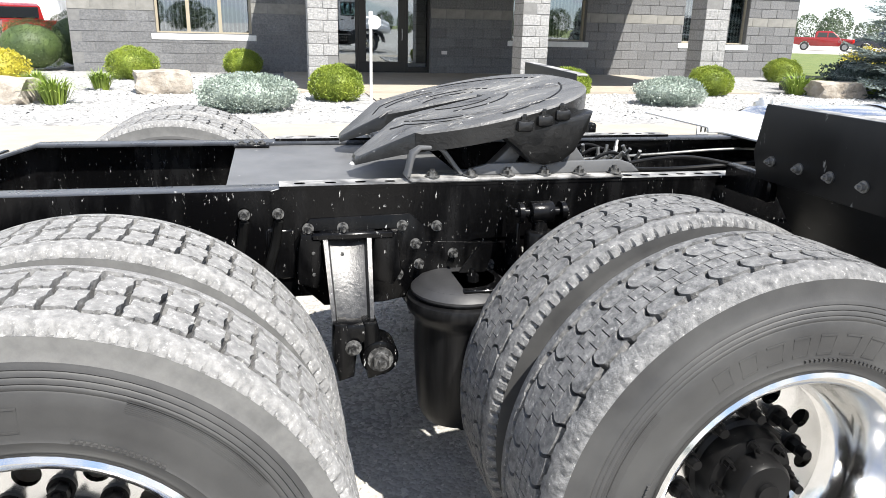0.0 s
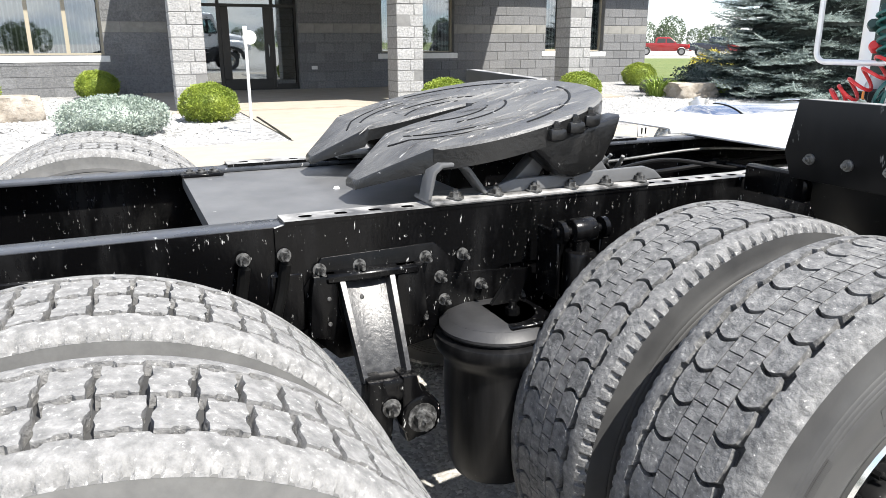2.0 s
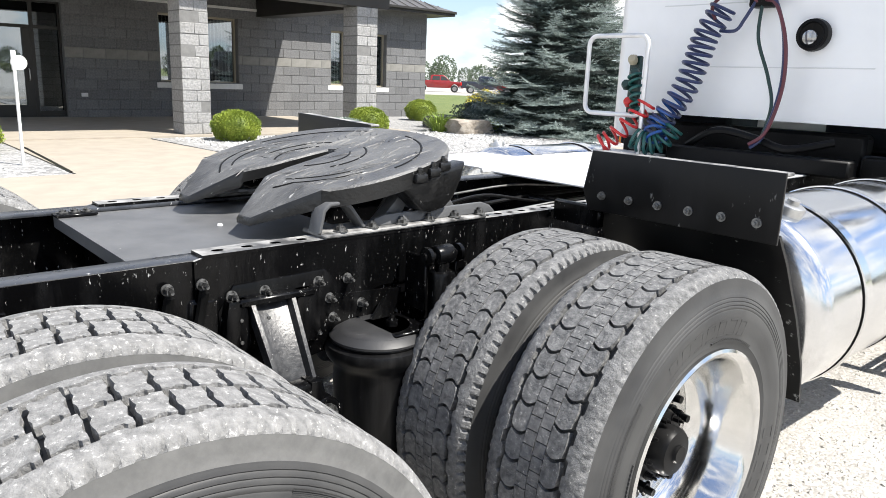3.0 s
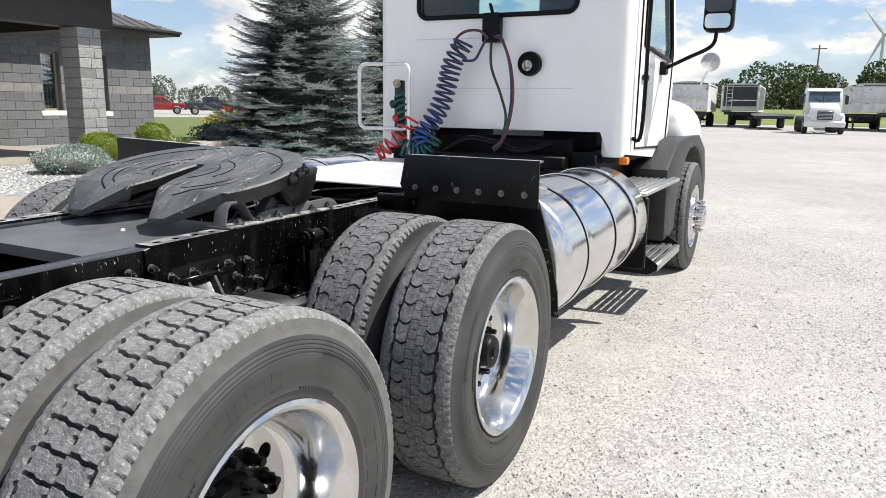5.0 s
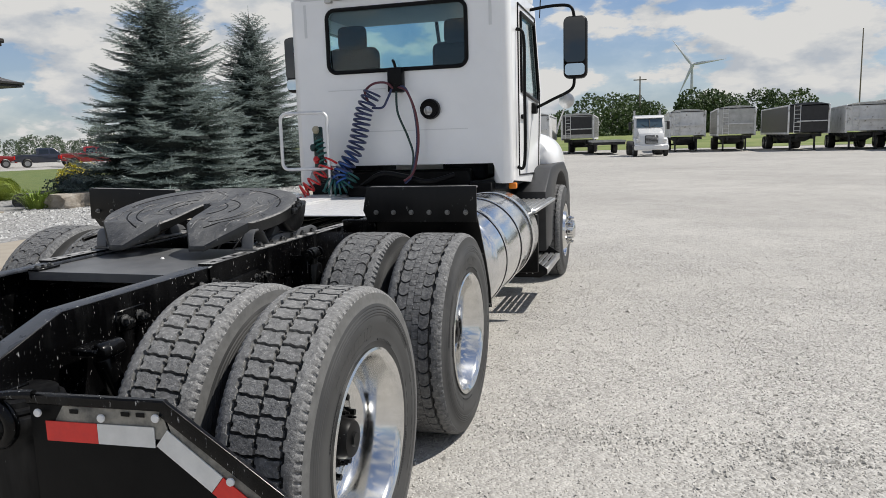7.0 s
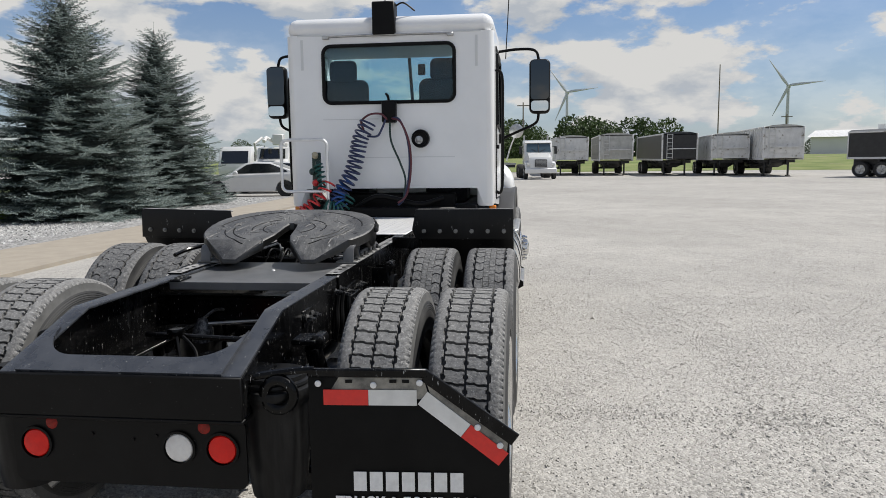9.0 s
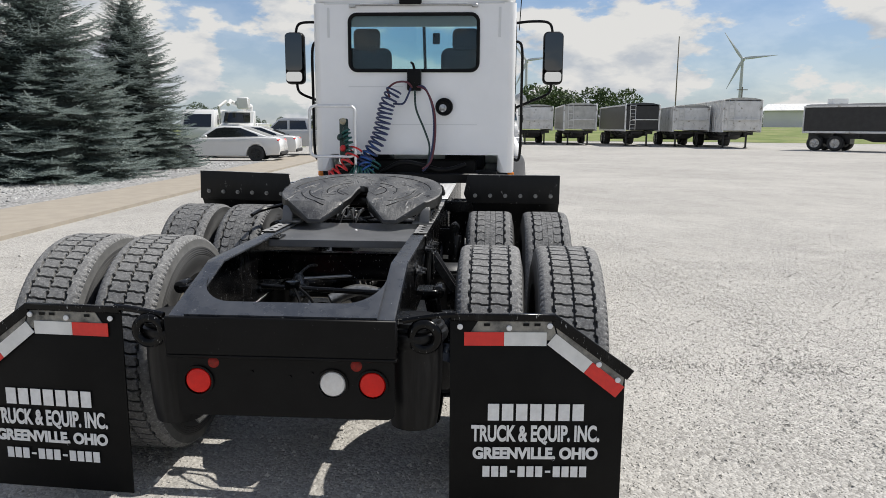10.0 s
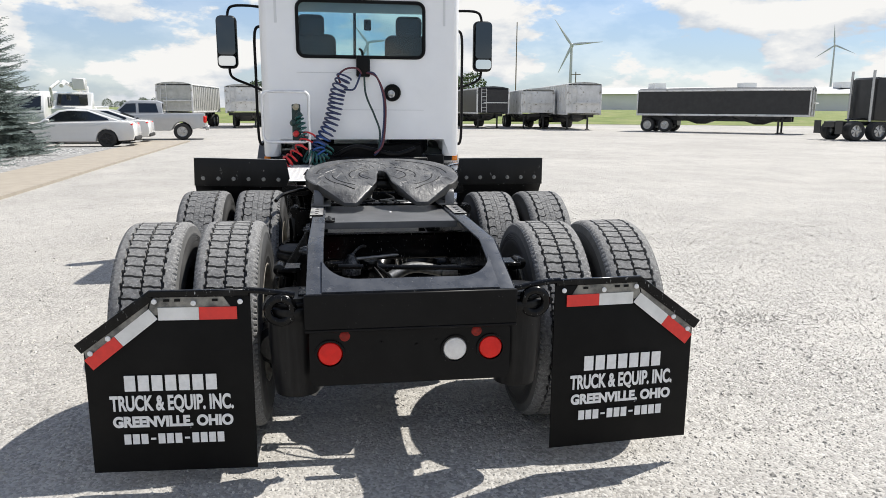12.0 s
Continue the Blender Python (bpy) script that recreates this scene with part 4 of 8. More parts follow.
def build_axles():
    for x in (REAR_X, FRONT_X):
        bm = B()
        cyl(bm, (x, -0.62, 0.515), (x, 0.62, 0.515), 0.065, 20)
        lathe(bm, [(0, 0.17), (0.09, 0.165), (0.17, 0.12), (0.205, 0.03), (0.205, -0.03), (0.17, -0.13), (0.10, -0.2), (0.06, -0.30), (0, -0.31)], 28, pose(x, 0.03, 0.53, 0, 90, 0))
        part("drive_axle", bm, M_FRAME, truck)
        for s in (-1, 1):
            bm = B()
            lathe(bm, [(0.0, 0.05), (0.19, 0.05), (0.20, 0.03), (0.20, -0.10), (0, -0.10)], 32, pose(x, s * 0.56, 0.515, -90 * s, 0, 0))
            part("brake_drum", bm, M_FRAME, truck)
        for s in (-1, 1):
            # assumed brake chamber behind the drum, added black to fill the shaded gap
            bm = B()
            lathe(bm, [(0, -0.13), (0.06, -0.13), (0.085, -0.10), (0.087, -0.01), (0.094, 0.0), (0.087, 0.01), (0.085, 0.10), (0.05, 0.13), (0, 0.13)], 24, pose(x - 0.30, s * 0.555, 0.56, 0, 90, 0))
            part("assumed_brake_chamber", bm, M_GREASE, truck)
            # trailing beam and its air bag
            bm = B()
            box(bm, x - 0.46, x + 0.14, s * 0.50 - 0.045, s * 0.50 + 0.045, 0.36, 0.45, 0.02, 2)
            part("suspension_beam", bm, M_FRAME, truck)
            bm = B()
            ax = x - 0.45 if x > 0 else -1.165
            lathe(bm, [(0, -0.24 if x > 0 else -0.28), (0.078, -0.24 if x > 0 else -0.28), (0.088, -0.21), (0.095, -0.10), (0.097, -0.02), (0.096, 0.03), (0.101, 0.045), (0.112, 0.062), (0.116, 0.078), (0.112, 0.092), (0.101, 0.098), (0.104, 0.104), (0.102, 0.112), (0.092, 0.116), (0.090, 0.13), (0.0, 0.13)], 40, pose(ax, s * (0.495 if x > 0 else 0.455), 0.645 if x > 0 else 0.71) @ Matrix.Diagonal((1.22, 1.22, 1, 1) if x > 0 else (1.12, 1.12, 1, 1)))
            bag = part("air_spring", bm, M_BAG, truck, "black rubber air spring")
            bm = B()
            if x < 0:
                box(bm, ax - 0.06, ax + 0.06, min(s * 0.31, s * 0.44), max(s * 0.31, s * 0.44), 0.838, 0.848, 0.003)
                part("bag_bracket", bm, M_FRAME, bag)
                continue
            lathe(bm, [(0.0, 0.006), (0.085, 0.006), (0.112, -0.004), (0.128, -0.020), (0.128, -0.026), (0.0, -0.010)], 36, pose(ax, s * 0.495, 0.778))
            part("bead_plate", bm, M_FLARE, bag, "dusty steel bead plate")
            bm = B()
            cyl(bm, (ax + 0.02, s * 0.53, 0.775), (ax + 0.02, s * 0.53, 0.80), 0.016, 6)
            cyl(bm, (ax + 0.02, s * 0.53, 0.80), (ax + 0.02, s * 0.53, 0.815), 0.009, 8)
            box(bm, ax - 0.02, ax + 0.10, min(s * 0.45, s * 0.60), max(s * 0.45, s * 0.60), 0.774, 0.784, 0.003)
            sheet(bm, [(ax + 0.0, 0.78), (ax + 0.07, 0.78), (ax + 0.10, 0.86), (ax + 0.06, 0.86)], 0.012, M_XZ @ Matrix.Translation((0, 0, -s * 0.46 - 0.006)))
            part("bag_bracket", bm, M_FRAME, bag)
    # cross tubes, hoses and the tangle between the rails
    for x, z in ((-0.20, 0.84), (0.95, 0.86), (1.6, 0.86), (2.4, 0.86)):
        bm = B()
        box(bm, x - 0.04, x + 0.04, -0.42, 0.42, z - 0.07, z + 0.07, 0.01)
        part("cross_member", bm, M_FRAME, truck)
    # elbow, linkage and its ball joint seen through the open tail
    bm = B()
    tube(bm, smooth_path([(0.02, 0.04, 0.80), (0.0, -0.02, 0.79), (-0.03, -0.07, 0.75), (-0.03, -0.08, 0.68)], 7), 0.036, 14)
    cyl(bm, (0.015, 0.03, 0.80), (0.025, 0.055, 0.803), 0.046, 16, bev=0.004)
    part("pipe_elbow", bm, M_ALU, truck, "bright metal pipe elbow")
    bm = B()
    cyl(bm, (-0.30, 0.20, 0.79), (-0.16, -0.30, 0.80), 0.009, 8)
    part("levelling_rod", bm, M_STEEL, truck)
    bm = B()
    lathe(bm, [(0, 0.05), (0.02, 0.045), (0.03, 0.02), (0.045, 0.0), (0.05, -0.06), (0, -0.06)], 16, pose(-0.30, 0.21, 0.77))
    tube(bm, smooth_path([(-0.30, 0.21, 0.81), (-0.27, 0.16, 0.85), (-0.22, 0.12, 0.84)], 6), 0.007, 8)
    part("levelling_valve", bm, M_BOLT, truck)
    bm = B()
    box(bm, -1.12, -1.09, 0.0, 0.20, 0.425, 0.455, 0.006)
    tube(bm, smooth_path([(-1.10, 0.30, 0.455), (-1.12, 0.36, 0.44), (-1.16, 0.40, 0.41)], 6), [0.022] * 13, 8)
    part("tow_bracket", bm, M_STEEL, truck)
    bm = B()
    box(bm, -1.0, -0.95, -0.45, 0.45, 0.40, 0.46, 0.01)
    cyl(bm, (-1.02, 0.0, 0.40), (-1.02, 0.0, 0.50), 0.06, 16, bev=0.01)
    part("spring_beam", bm, M_FRAME, truck)
    bm = B()
    cyl(bm, (-0.72, -0.40, 0.82), (-0.66, 0.28, 0.83), 0.012, 10)
    lathe(bm, [(0, 0.02), (0.03, 0.016), (0.036, 0.0), (0.03, -0.02), (0, -0.02)], 16, pose(-0.70, 0.13, 0.85))
    part("torque_rod", bm, M_FRAME, truck)
    bm = B()
    tube(bm, smooth_path([(-0.70, 0.13, 0.85), (-0.78, 0.08, 0.80), (-0.86, 0.02, 0.70), (-0.90, -0.10, 0.66)], 8), 0.006, 6)
    tube(bm, smooth_path([(-0.70, 0.12, 0.85), (-0.74, 0.03, 0.78), (-0.84, -0.02, 0.68), (-0.85, -0.2, 0.66)], 8), 0.006, 6)
    part("air_hose", bm, M_BLACK, truck)
    bm = B()
    tube(bm, smooth_path([(-0.45, 0.02, 0.72), (-0.40, -0.10, 0.76), (-0.42, -0.25, 0.74)], 6), 0.03, 10)
    cyl(bm, (-0.42, -0.25, 0.74), (-0.42, -0.33, 0.74), 0.035, 14)
    part("brake_can_hose", bm, M_STEEL, truck)
    for k in range(7):
        bm = B()
        r = random.Random(40 + k)
        y = -0.30 + 0.1 * k
        tube(bm, smooth_path([(0.85, y * 0.4 + r.uniform(-.1, .1), 0.95), (1.2, y + r.uniform(-.04, .04), 0.90 + r.uniform(0, .08)), (1.6, y, 0.90 + r.uniform(0, .07)), (2.1, y * 0.9, 0.93), (2.9, y * 0.6, 0.95)], 7), 0.005 + 0.002 * (k % 3), 8)
        part("air_line", bm, M_BLACK if k % 3 else M_STEEL, truck)
    for k in range(3):
        r = random.Random(60 + k)
        bm = B()
        tube(bm, smooth_path([(0.78 + r.uniform(-.05, .05), 0.15 + 0.1 * k, 0.86), (0.90, 0.12 + 0.1 * k, 0.98), (1.02, 0.18 + 0.06 * k, 0.95), (1.08, 0.15 + 0.1 * k, 0.86)], 8), 0.006, 8)
        part("brake_hose", bm, M_BLACK, truck)
    # valve block with bright fittings
    bm = B()
    box(bm, 0.90, 1.06, 0.16, 0.28, 0.88, 0.93, 0.01, 2)
    valve = part("relay_valve", bm, M_BLACK, truck, "black relay valve with bright brass fittings")
    r = random.Random(77)
    for k in range(11):
        bm = B()
        p = Vector((0.89 + 0.017 * k, r.uniform(0.15, 0.29), 0.93))
        d = Vector((r.uniform(-.5, .5), r.uniform(-.6, .6), 0.7)).normalized() * r.uniform(0.03, 0.055)
        cyl(bm, p, p + d, 0.009, 6)
        cyl(bm, p + d * 0.6, p + d * 1.5, 0.0065, 8)
        part("fitting", bm, M_STEEL, valve)


M_BAG = mat("dusty_air_bag_rubber", (0.004, 0.004, 0.0043), 0.36, 0, (0.018, 0.018, 0.018), 34, lo=0.42, hi=0.8, stretch=(1, 1, 0.10), spec=0.2, spots=(0.16, 0.16, 0.155), spot_scale=90, spot_at=0.70, bump=0.1, bscale=40, dist=0.002)
build_axles()


M_GUARD = mat("scratched_black_plate", (0.005, 0.005, 0.0052), 0.36, 0, (0.020, 0.020, 0.020), 9, lo=0.42, hi=0.8, spots=(0.30, 0.30, 0.29), spot_scale=70, spot_at=0.655, spec=0.25, rough2=0.6, stretch=(1.0, 0.35, 0.12))


def build_guards():
    """Quarter guards ahead of the drive tyres: bolted plate on top, rubber apron below."""
    for s in (-1, 1):
        bm = B()
        y0, y1 = sorted((s * 0.585, s * 1.185))
        o = [(y0, 1.075), (y1, 1.075), (y1, 1.225), (y0, 1.225)]
        inner_y = s * 0.585
        sheet(bm, [(s * 0.585, 1.225), (s * 0.56, 1.10), (s * 0.585, 1.04), (s * 1.185, 1.04), (s * 1.185, 1.225)], 0.010, M_YZ @ Matrix.Translation((0, 0, 0.985)), bev=0.002)
        g = part("tyre_guard", bm, M_GUARD, truck, "black tyre guard plate with pale scratches")
        bm = B()
        pts = [(0.995, 1.06), (1.06, 0.98), (1.18, 0.80), (1.265, 0.64), (1.295, 0.52)]
        lp = [(x + 0.01, z + 0.004) for x, z in pts]
        sheet(bm, pts + lp[::-1], y1 - y0, M_XZ @ Matrix.Translation((0, 0, -y1)))
        part("apron", bm, M_GUARD, g)
        if s > 0:
            g.matrix_basis = Matrix.Translation((0, 0.59, 1.20)) @ pose(0, 0, 0, 1.6, 0, 0) @ Matrix.Translation((0, -0.565, -1.205))
        bolts(g, [(0.985, s * (0.635 + 0.0985 * i), 1.09) for i in range(6)], (-1, 0, 0), 0.009, 0.010, M_STEEL)
        bm = B()
        box(bm, 1.0, 1.03, min(s * 0.43, s * 0.62), max(s * 0.43, s * 0.62), 0.98, 1.05, 0.006)
        part("guard_arm", bm, M_FRAME, g)
        bm = B()
        box(bm, 0.996, 1.045, y0 + 0.004, y1 - 0.004, 1.214, 1.224, 0.003)
        part("top_lip", bm, M_ANGLE, g, "dusty lip along the guard's top edge")


build_guards()


def build_tanks():
    for s in (-1, 1):
        x0, L, straps = (1.36, 1.56, (0.30, 0.80, 1.25)) if s < 0 else (2.02, 0.94, (0.20, 0.72))
        c = pose(x0, s * 0.88, 0.735, 0, 90, 0)
        bm = B()
        lathe(bm, [(0, -0.02), (0.22, -0.012), (0.30, 0.005), (0.325, 0.03), (0.33, 0.05), (0.33, L - 0.05), (0.325, L - 0.03), (0.30, L - 0.005), (0.22, L + 0.012), (0, L + 0.02)], 64, c)
        tank = part("fuel_tank", bm, M_TANK, truck, "polished cylindrical fuel tank")
        for d in straps:
            bm = B()
            lathe(bm, [(0.331, d - 0.028), (0.339, d - 0.026), (0.339, d + 0.026), (0.331, d + 0.028)], 64, c, close=True)
            st = part("strap", bm, M_TANK, tank)
            bm = B()
            lathe(bm, [(0.3305, d - 0.034), (0.334, d - 0.034), (0.334, d - 0.0285), (0.3305, d - 0.0285)], 64, c, close=True)
            part("strap_liner", bm, M_FLAP, st)
        bm = B()
        cyl(bm, (x0 + 0.14, s * 0.98, 1.03), (x0 + 0.14, s * 0.995, 1.075), 0.045, 24, bev=0.006)
        cyl(bm, (x0 + 0.14, s * 0.995, 1.075), (x0 + 0.14, s * 1.0, 1.09), 0.02, 12)
        part("filler_cap", bm, M_TANKGREY, tank)
        for x in (x0 + 0.29, x0 + 0.79):
            bm = B()
            box(bm, x - 0.03, x + 0.03, min(s * 0.43, s * 0.62), max(s * 0.43, s * 0.62), 0.45, 0.95, 0.01)
            part("tank_bracket", bm, M_FRAME, tank)

    # small tag plate on a stalk ahead of the far guard
    bm = B()
    box(bm, 1.876, 1.884, 0.84, 1.06, 0.86, 0.872, 0.002)
    cyl(bm, (1.88, 1.05, 0.866), (1.88, 1.05, 0.91), 0.006, 8)
    box(bm, 1.845, 1.915, 1.045, 1.053, 0.905, 0.965, 0.003)
    tag = part("tag_plate", bm, M_TAPEW, truck, "small pale tag plate on a stalk")
    for x in (1.865, 1.888):
        bm = B()
        box(bm, x, x + 0.007, 1.0425, 1.0455, 0.92, 0.95, 0.0005)
        part("tag_mark", bm, M_BLACK, tag)


build_tanks()


def build_steps():
    for s in (-1, 1):
        bm = B()
        y0, y1 = sorted((s * 0.70, s * 1.19))
        box(bm, 2.98, 3.02, y0, y1 - 0.32, 0.40, 0.87, 0.01)
        box(bm, 3.02, 4.1, min(s * 0.60, s * 0.86), max(s * 0.60, s * 0.86), 0.38, 0.87, 0.02)
        st = part("step_bracket", bm, M_BLACK, truck, "black perforated step bracket")
        bm = B()
        box(bm, 2.96, 4.12, min(s * 0.84, s * 1.18), max(s * 0.84, s * 1.18), 0.875, 0.905, 0.008)
        for i in range(7):
            yy = s * (0.87 + 0.045 * i)
            box(bm, 2.98, 4.10, yy - 0.008, yy + 0.008, 0.905, 0.912, 0.002)
        part("step_tread", bm, M_TANKGREY, st, "ribbed aluminium step")
        # lower step: ribbed bars with open gaps, held by a gusset at each end
        bm = B()
        for x0 in (3.28, 3.66, 4.07):
            box(bm, x0, x0 + 0.03, min(s * 0.98, s * 1.22), max(s * 0.98, s * 1.22), 0.345, 0.375, 0.004)
        for i in range(5):
            yy = s * (0.996 + 0.050 * i)
            box(bm, 3.28, 4.10, yy - 0.017, yy + 0.017, 0.375, 0.388, 0.003)
        yy = s * 1.215
        box(bm, 3.28, 4.10, yy - 0.005, yy + 0.005, 0.335, 0.385, 0.002)
        part("step_tread", bm, M_TANKGREY, st, "ribbed aluminium step")
        for xg in (3.262, 4.104):
            bm = B()
            sheet(bm, [(s * 0.86, 0.62), (s * 0.86, 0.31), (s * 1.16, 0.31), (s * 1.22, 0.345), (s * 1.22, 0.385)], 0.012, M_YZ @ Matrix.Translation((0, 0, xg)), bev=0.002)
            gus = part("gusset", bm, M_BLACK, st)
            for q, z in ((0.92, 0.36), (0.97, 0.36), (0.95, 0.42), (1.05, 0.35), (1.10, 0.35)):
                bm = B()
                cyl(bm, (xg - 0.001, s * q, z), (xg - 0.004, s * q, z), 0.007, 8)
                part("rivet", bm, M_PRINT, gus)
        for i in range(9):
            for j in range(2):
                x = 3.10 + 0.1 * i
                bm = B()
                box(bm, x, x + 0.03, s * 0.862 - 0.003, s * 0.862 + 0.003, 0.55 + 0.14 * j, 0.65 + 0.14 * j, 0.001)
                part("vent_slot", bm, M_TANKGREY, st)


build_steps()


def build_deckplate():
    bm = B()
    box(bm, 1.55, 3.0, -0.42, 0.42, 1.005, 1.013, 0.002)
    dk = part("catwalk_plate", bm, M_DIA, truck, "bright aluminium diamond-plate catwalk")
    bm = B()
    box(bm, 1.50, 3.05, 0.44, 0.95, 1.022, 1.030, 0.002)
    part("raised_plate", bm, M_DIA, dk)
    bm = B()
    box(bm, 1.50, 3.05, 0.425, 0.44, 1.005, 1.028, 0.002)
    part("riser", bm, M_DIA, dk)
    bm = B()
    r = random.Random(5)
    for i in range(34):
        for j in range(38):
            x, y = 1.58 + i * 0.042, -0.40 + j * 0.042
            a = 45 if (i + j) % 2 else -45
            if y > 0.93:
                continue
            m = pose(x, y, 1.013 if y < 0.42 else 1.030, 0, 0, a)
            t = [bm.verts.new(m @ Vector(p)) for p in ((-0.014, 0, 0), (0, -0.004, 0), (0.014, 0, 0), (0, 0.004, 0), (0, 0, 0.002))]
            for q in range(4):
                bm.faces.new((t[q], t[(q + 1) % 4], t[4]))
    o = part("tread_bump", bm, M_DIA, dk)
    o["kind"] = "stuff"


build_deckplate()


def build_cab():
    X0, HW = 3.17, 0.955
    cab = None
    # back wall with its window opening
    bm = B()
    o = [(-HW + 0.07, 1.12), (-0.86, 1.12), (-0.80, 1.265), (0.80, 1.265), (0.86, 1.12), (HW - 0.07, 1.12), (HW - 0.07, 2.66), (-HW + 0.07, 2.66)]
    sheet(bm, o, 0.045, M_YZ @ Matrix.Translation((0, 0, X0)), holes=[rrect(-0.60, 0.60, 2.05, 2.555, 0.07)])
    for s in (-1, 1):
        lathe(bm, [(0, 1.10), (0.07, 1.10), (0.08, 1.12), (0.08, 2.66), (0, 2.66)], 32, pose(X0 + 0.08, s * (HW - 0.08), 0))
    cab = part("cab", bm, M_WHITE, truck, "white steel day cab")
    # pressed panel lines
    seams = [(-0.60, 0.30, 1.547, 1.553), (0.10, 0.62, 1.897, 1.903)]
    for s in (-1, 1):
        seams += [(s * 0.80 - 0.012, s * 0.80 + 0.012, 2.35, 2.62), (min(s * 0.50, s * 0.84), max(s * 0.50, s * 0.84), 2.648, 2.66)]
    for y0, y1, z0, z1 in seams:
        bm = B()
        box(bm, X0 - 0.003, X0 + 0.002, y0, y1, z0, z1, 0.001)
        part("panel_seam", bm, M_SEAM, cab)
    # sides: sill, door outline, window opening
    for s in (-1, 1):
        bm = B()
        o = [(X0 + 0.08, 1.12), (4.55, 1.02), (4.72, 1.30), (4.78, 1.90), (4.42, 2.66), (X0 + 0.08, 2.66)]
        sheet(bm, o, 0.045, M_XZ @ Matrix.Translation((0, 0, -s * HW if s > 0 else HW - 0.045)), holes=[[(3.62, 1.86), (4.55, 1.80), (4.60, 1.90), (4.33, 2.50), (3.62, 2.50)]])
        part("cab_side", bm, M_WHITE, cab)
        bm = B()
        ys = s * (HW + 0.003)
        for a, b in (((3.50, 1.15), (3.50, 2.56)), ((3.50, 2.56), (4.37, 2.56)), ((4.37, 2.56), (4.66, 1.88)), ((4.66, 1.88), (4.55, 1.12)), ((4.55, 1.12), (3.50, 1.15))):
            cyl(bm, (a[0], ys, a[1]), (b[0], ys, b[1]), 0.007, 6)
        part("door_seam", bm, M_BLACK, cab)
        bm = B()
        for a, b in (((3.62, 1.86), (3.62, 2.50)), ((3.62, 2.50), (4.33, 2.50)), ((4.33, 2.50), (4.60, 1.90)), ((4.60, 1.90), (4.55, 1.80)), ((4.55, 1.80), (3.62, 1.86))):
            cyl(bm, (a[0], ys, a[1]), (b[0], ys, b[1]), 0.016, 8)
        part("window_gasket", bm, M_BLACK, cab)
        bm = B()
        sheet(bm, [(3.62, 1.86), (4.55, 1.80), (4.60, 1.90), (4.33, 2.50), (3.62, 2.50)], 0.005, M_XZ @ Matrix.Translation((0, 0, -s * (HW - 0.02))))
        g = part("side_glass", bm, M_CABGLASS, cab)
        g.visible_shadow = False
        # grab rail and air intake strip
        bm = B()
        tube(bm, smooth_path([(3.42, ys, 1.22), (3.42, ys + s * 0.06, 1.27), (3.42, ys + s * 0.065, 1.9), (3.42, ys + s * 0.06, 2.28), (3.42, ys, 2.34)], 6), 0.014, 10)
        part("grab_rail", bm, M_BLACK, cab)
        bm = B()
        box(bm, 3.60, 3.75, min(ys, ys + s * 0.02), max(ys, ys + s * 0.02), 1.62, 1.66, 0.006)
        part("door_handle", bm, M_BLACK, cab)
    # roof
    bm = B()
    box(bm, X0 + 0.005, 4.46, -HW + 0.005, HW - 0.005, 2.62, 2.82, 0.095, 4)
    part("roof", bm, M_WHITE, cab)
    bm = B()
    tube(bm, [(X0 - 0.03, y, 2.635 + 0.006 * math.cos(y * 2)) for y in np.linspace(-0.58, 0.58, 12)], 0.011, 8)
    for s in (-1, 1):
        box(bm, X0 - 0.04, X0 + 0.01, s * 0.57 - 0.03, s * 0.57 + 0.03, 2.615, 2.645, 0.006)
    part("drip_rail", bm, M_TANKGREY, cab)
    # front: pillars, firewall and windscreen
    bm = B()
    for s in (-1, 1):
        cyl(bm, (4.76, s * 0.92, 1.88), (4.43, s * 0.90, 2.68), 0.045, 10)
    box(bm, 4.68, 4.74, -0.93, 0.93, 1.02, 1.90, 0.02)
    part("front_pillar", bm, M_WHITE, cab)
    bm = B()
    sheet(bm, [(-0.9, 0), (0.9, 0), (0.88, 0.83), (-0.88, 0.83)], 0.006, Matrix(((0, -0.385, 1, 4.74), (1, 0, 0, 0), (0, 0.92, 0, 1.89), (0, 0, 0, 1))))
    g = part("windscreen", bm, M_CABGLASS, cab)
    g.visible_shadow = False
    bm = B()
    tube(bm, [(4.75, 0.02, 1.9), (4.60, 0.02, 2.25), (4.44, 0.02, 2.66)], 0.018, 6)
    box(bm, 4.40, 4.42, -0.16, -0.08, 2.42, 2.54, 0.01)
    part("screen_divider", bm, M_BLACK, cab)
    bm = B()
    box(bm, X0 + 0.06, 4.70, -0.90, 0.90, 1.05, 1.12, 0.01)
    box(bm, 4.42, 4.72, -0.88, 0.88, 1.5, 1.92, 0.06, 2)
    part("cab_floor", bm, M_SEAT, cab)
    bm = B()
    box(bm, X0 + 0.05, 4.36, -0.88, 0.88, 2.60, 2.615)
    part("headliner", bm, M_LINER, cab)
    for y in (-0.48, 0.48):
        bm = B()
        box(bm, 3.42, 3.92, y - 0.25, y + 0.25, 1.45, 1.62, 0.06, 3)
        box(bm, 3.36, 3.50, y - 0.24, y + 0.24, 1.60, 2.28, 0.07, 3)
        box(bm, 3.36, 3.47, y - 0.13, y + 0.13, 2.25, 2.46, 0.05, 3)
        box(bm, 3.5, 3.8, y + 0.24, y + 0.30, 1.78, 1.84, 0.02)
        box(bm, 3.48, 3.88, y - 0.2, y + 0.2, 1.12, 1.46, 0.03)
        part("seat", bm, M_SEAT, cab, "dark blue cloth cab seat")
    bm = B()
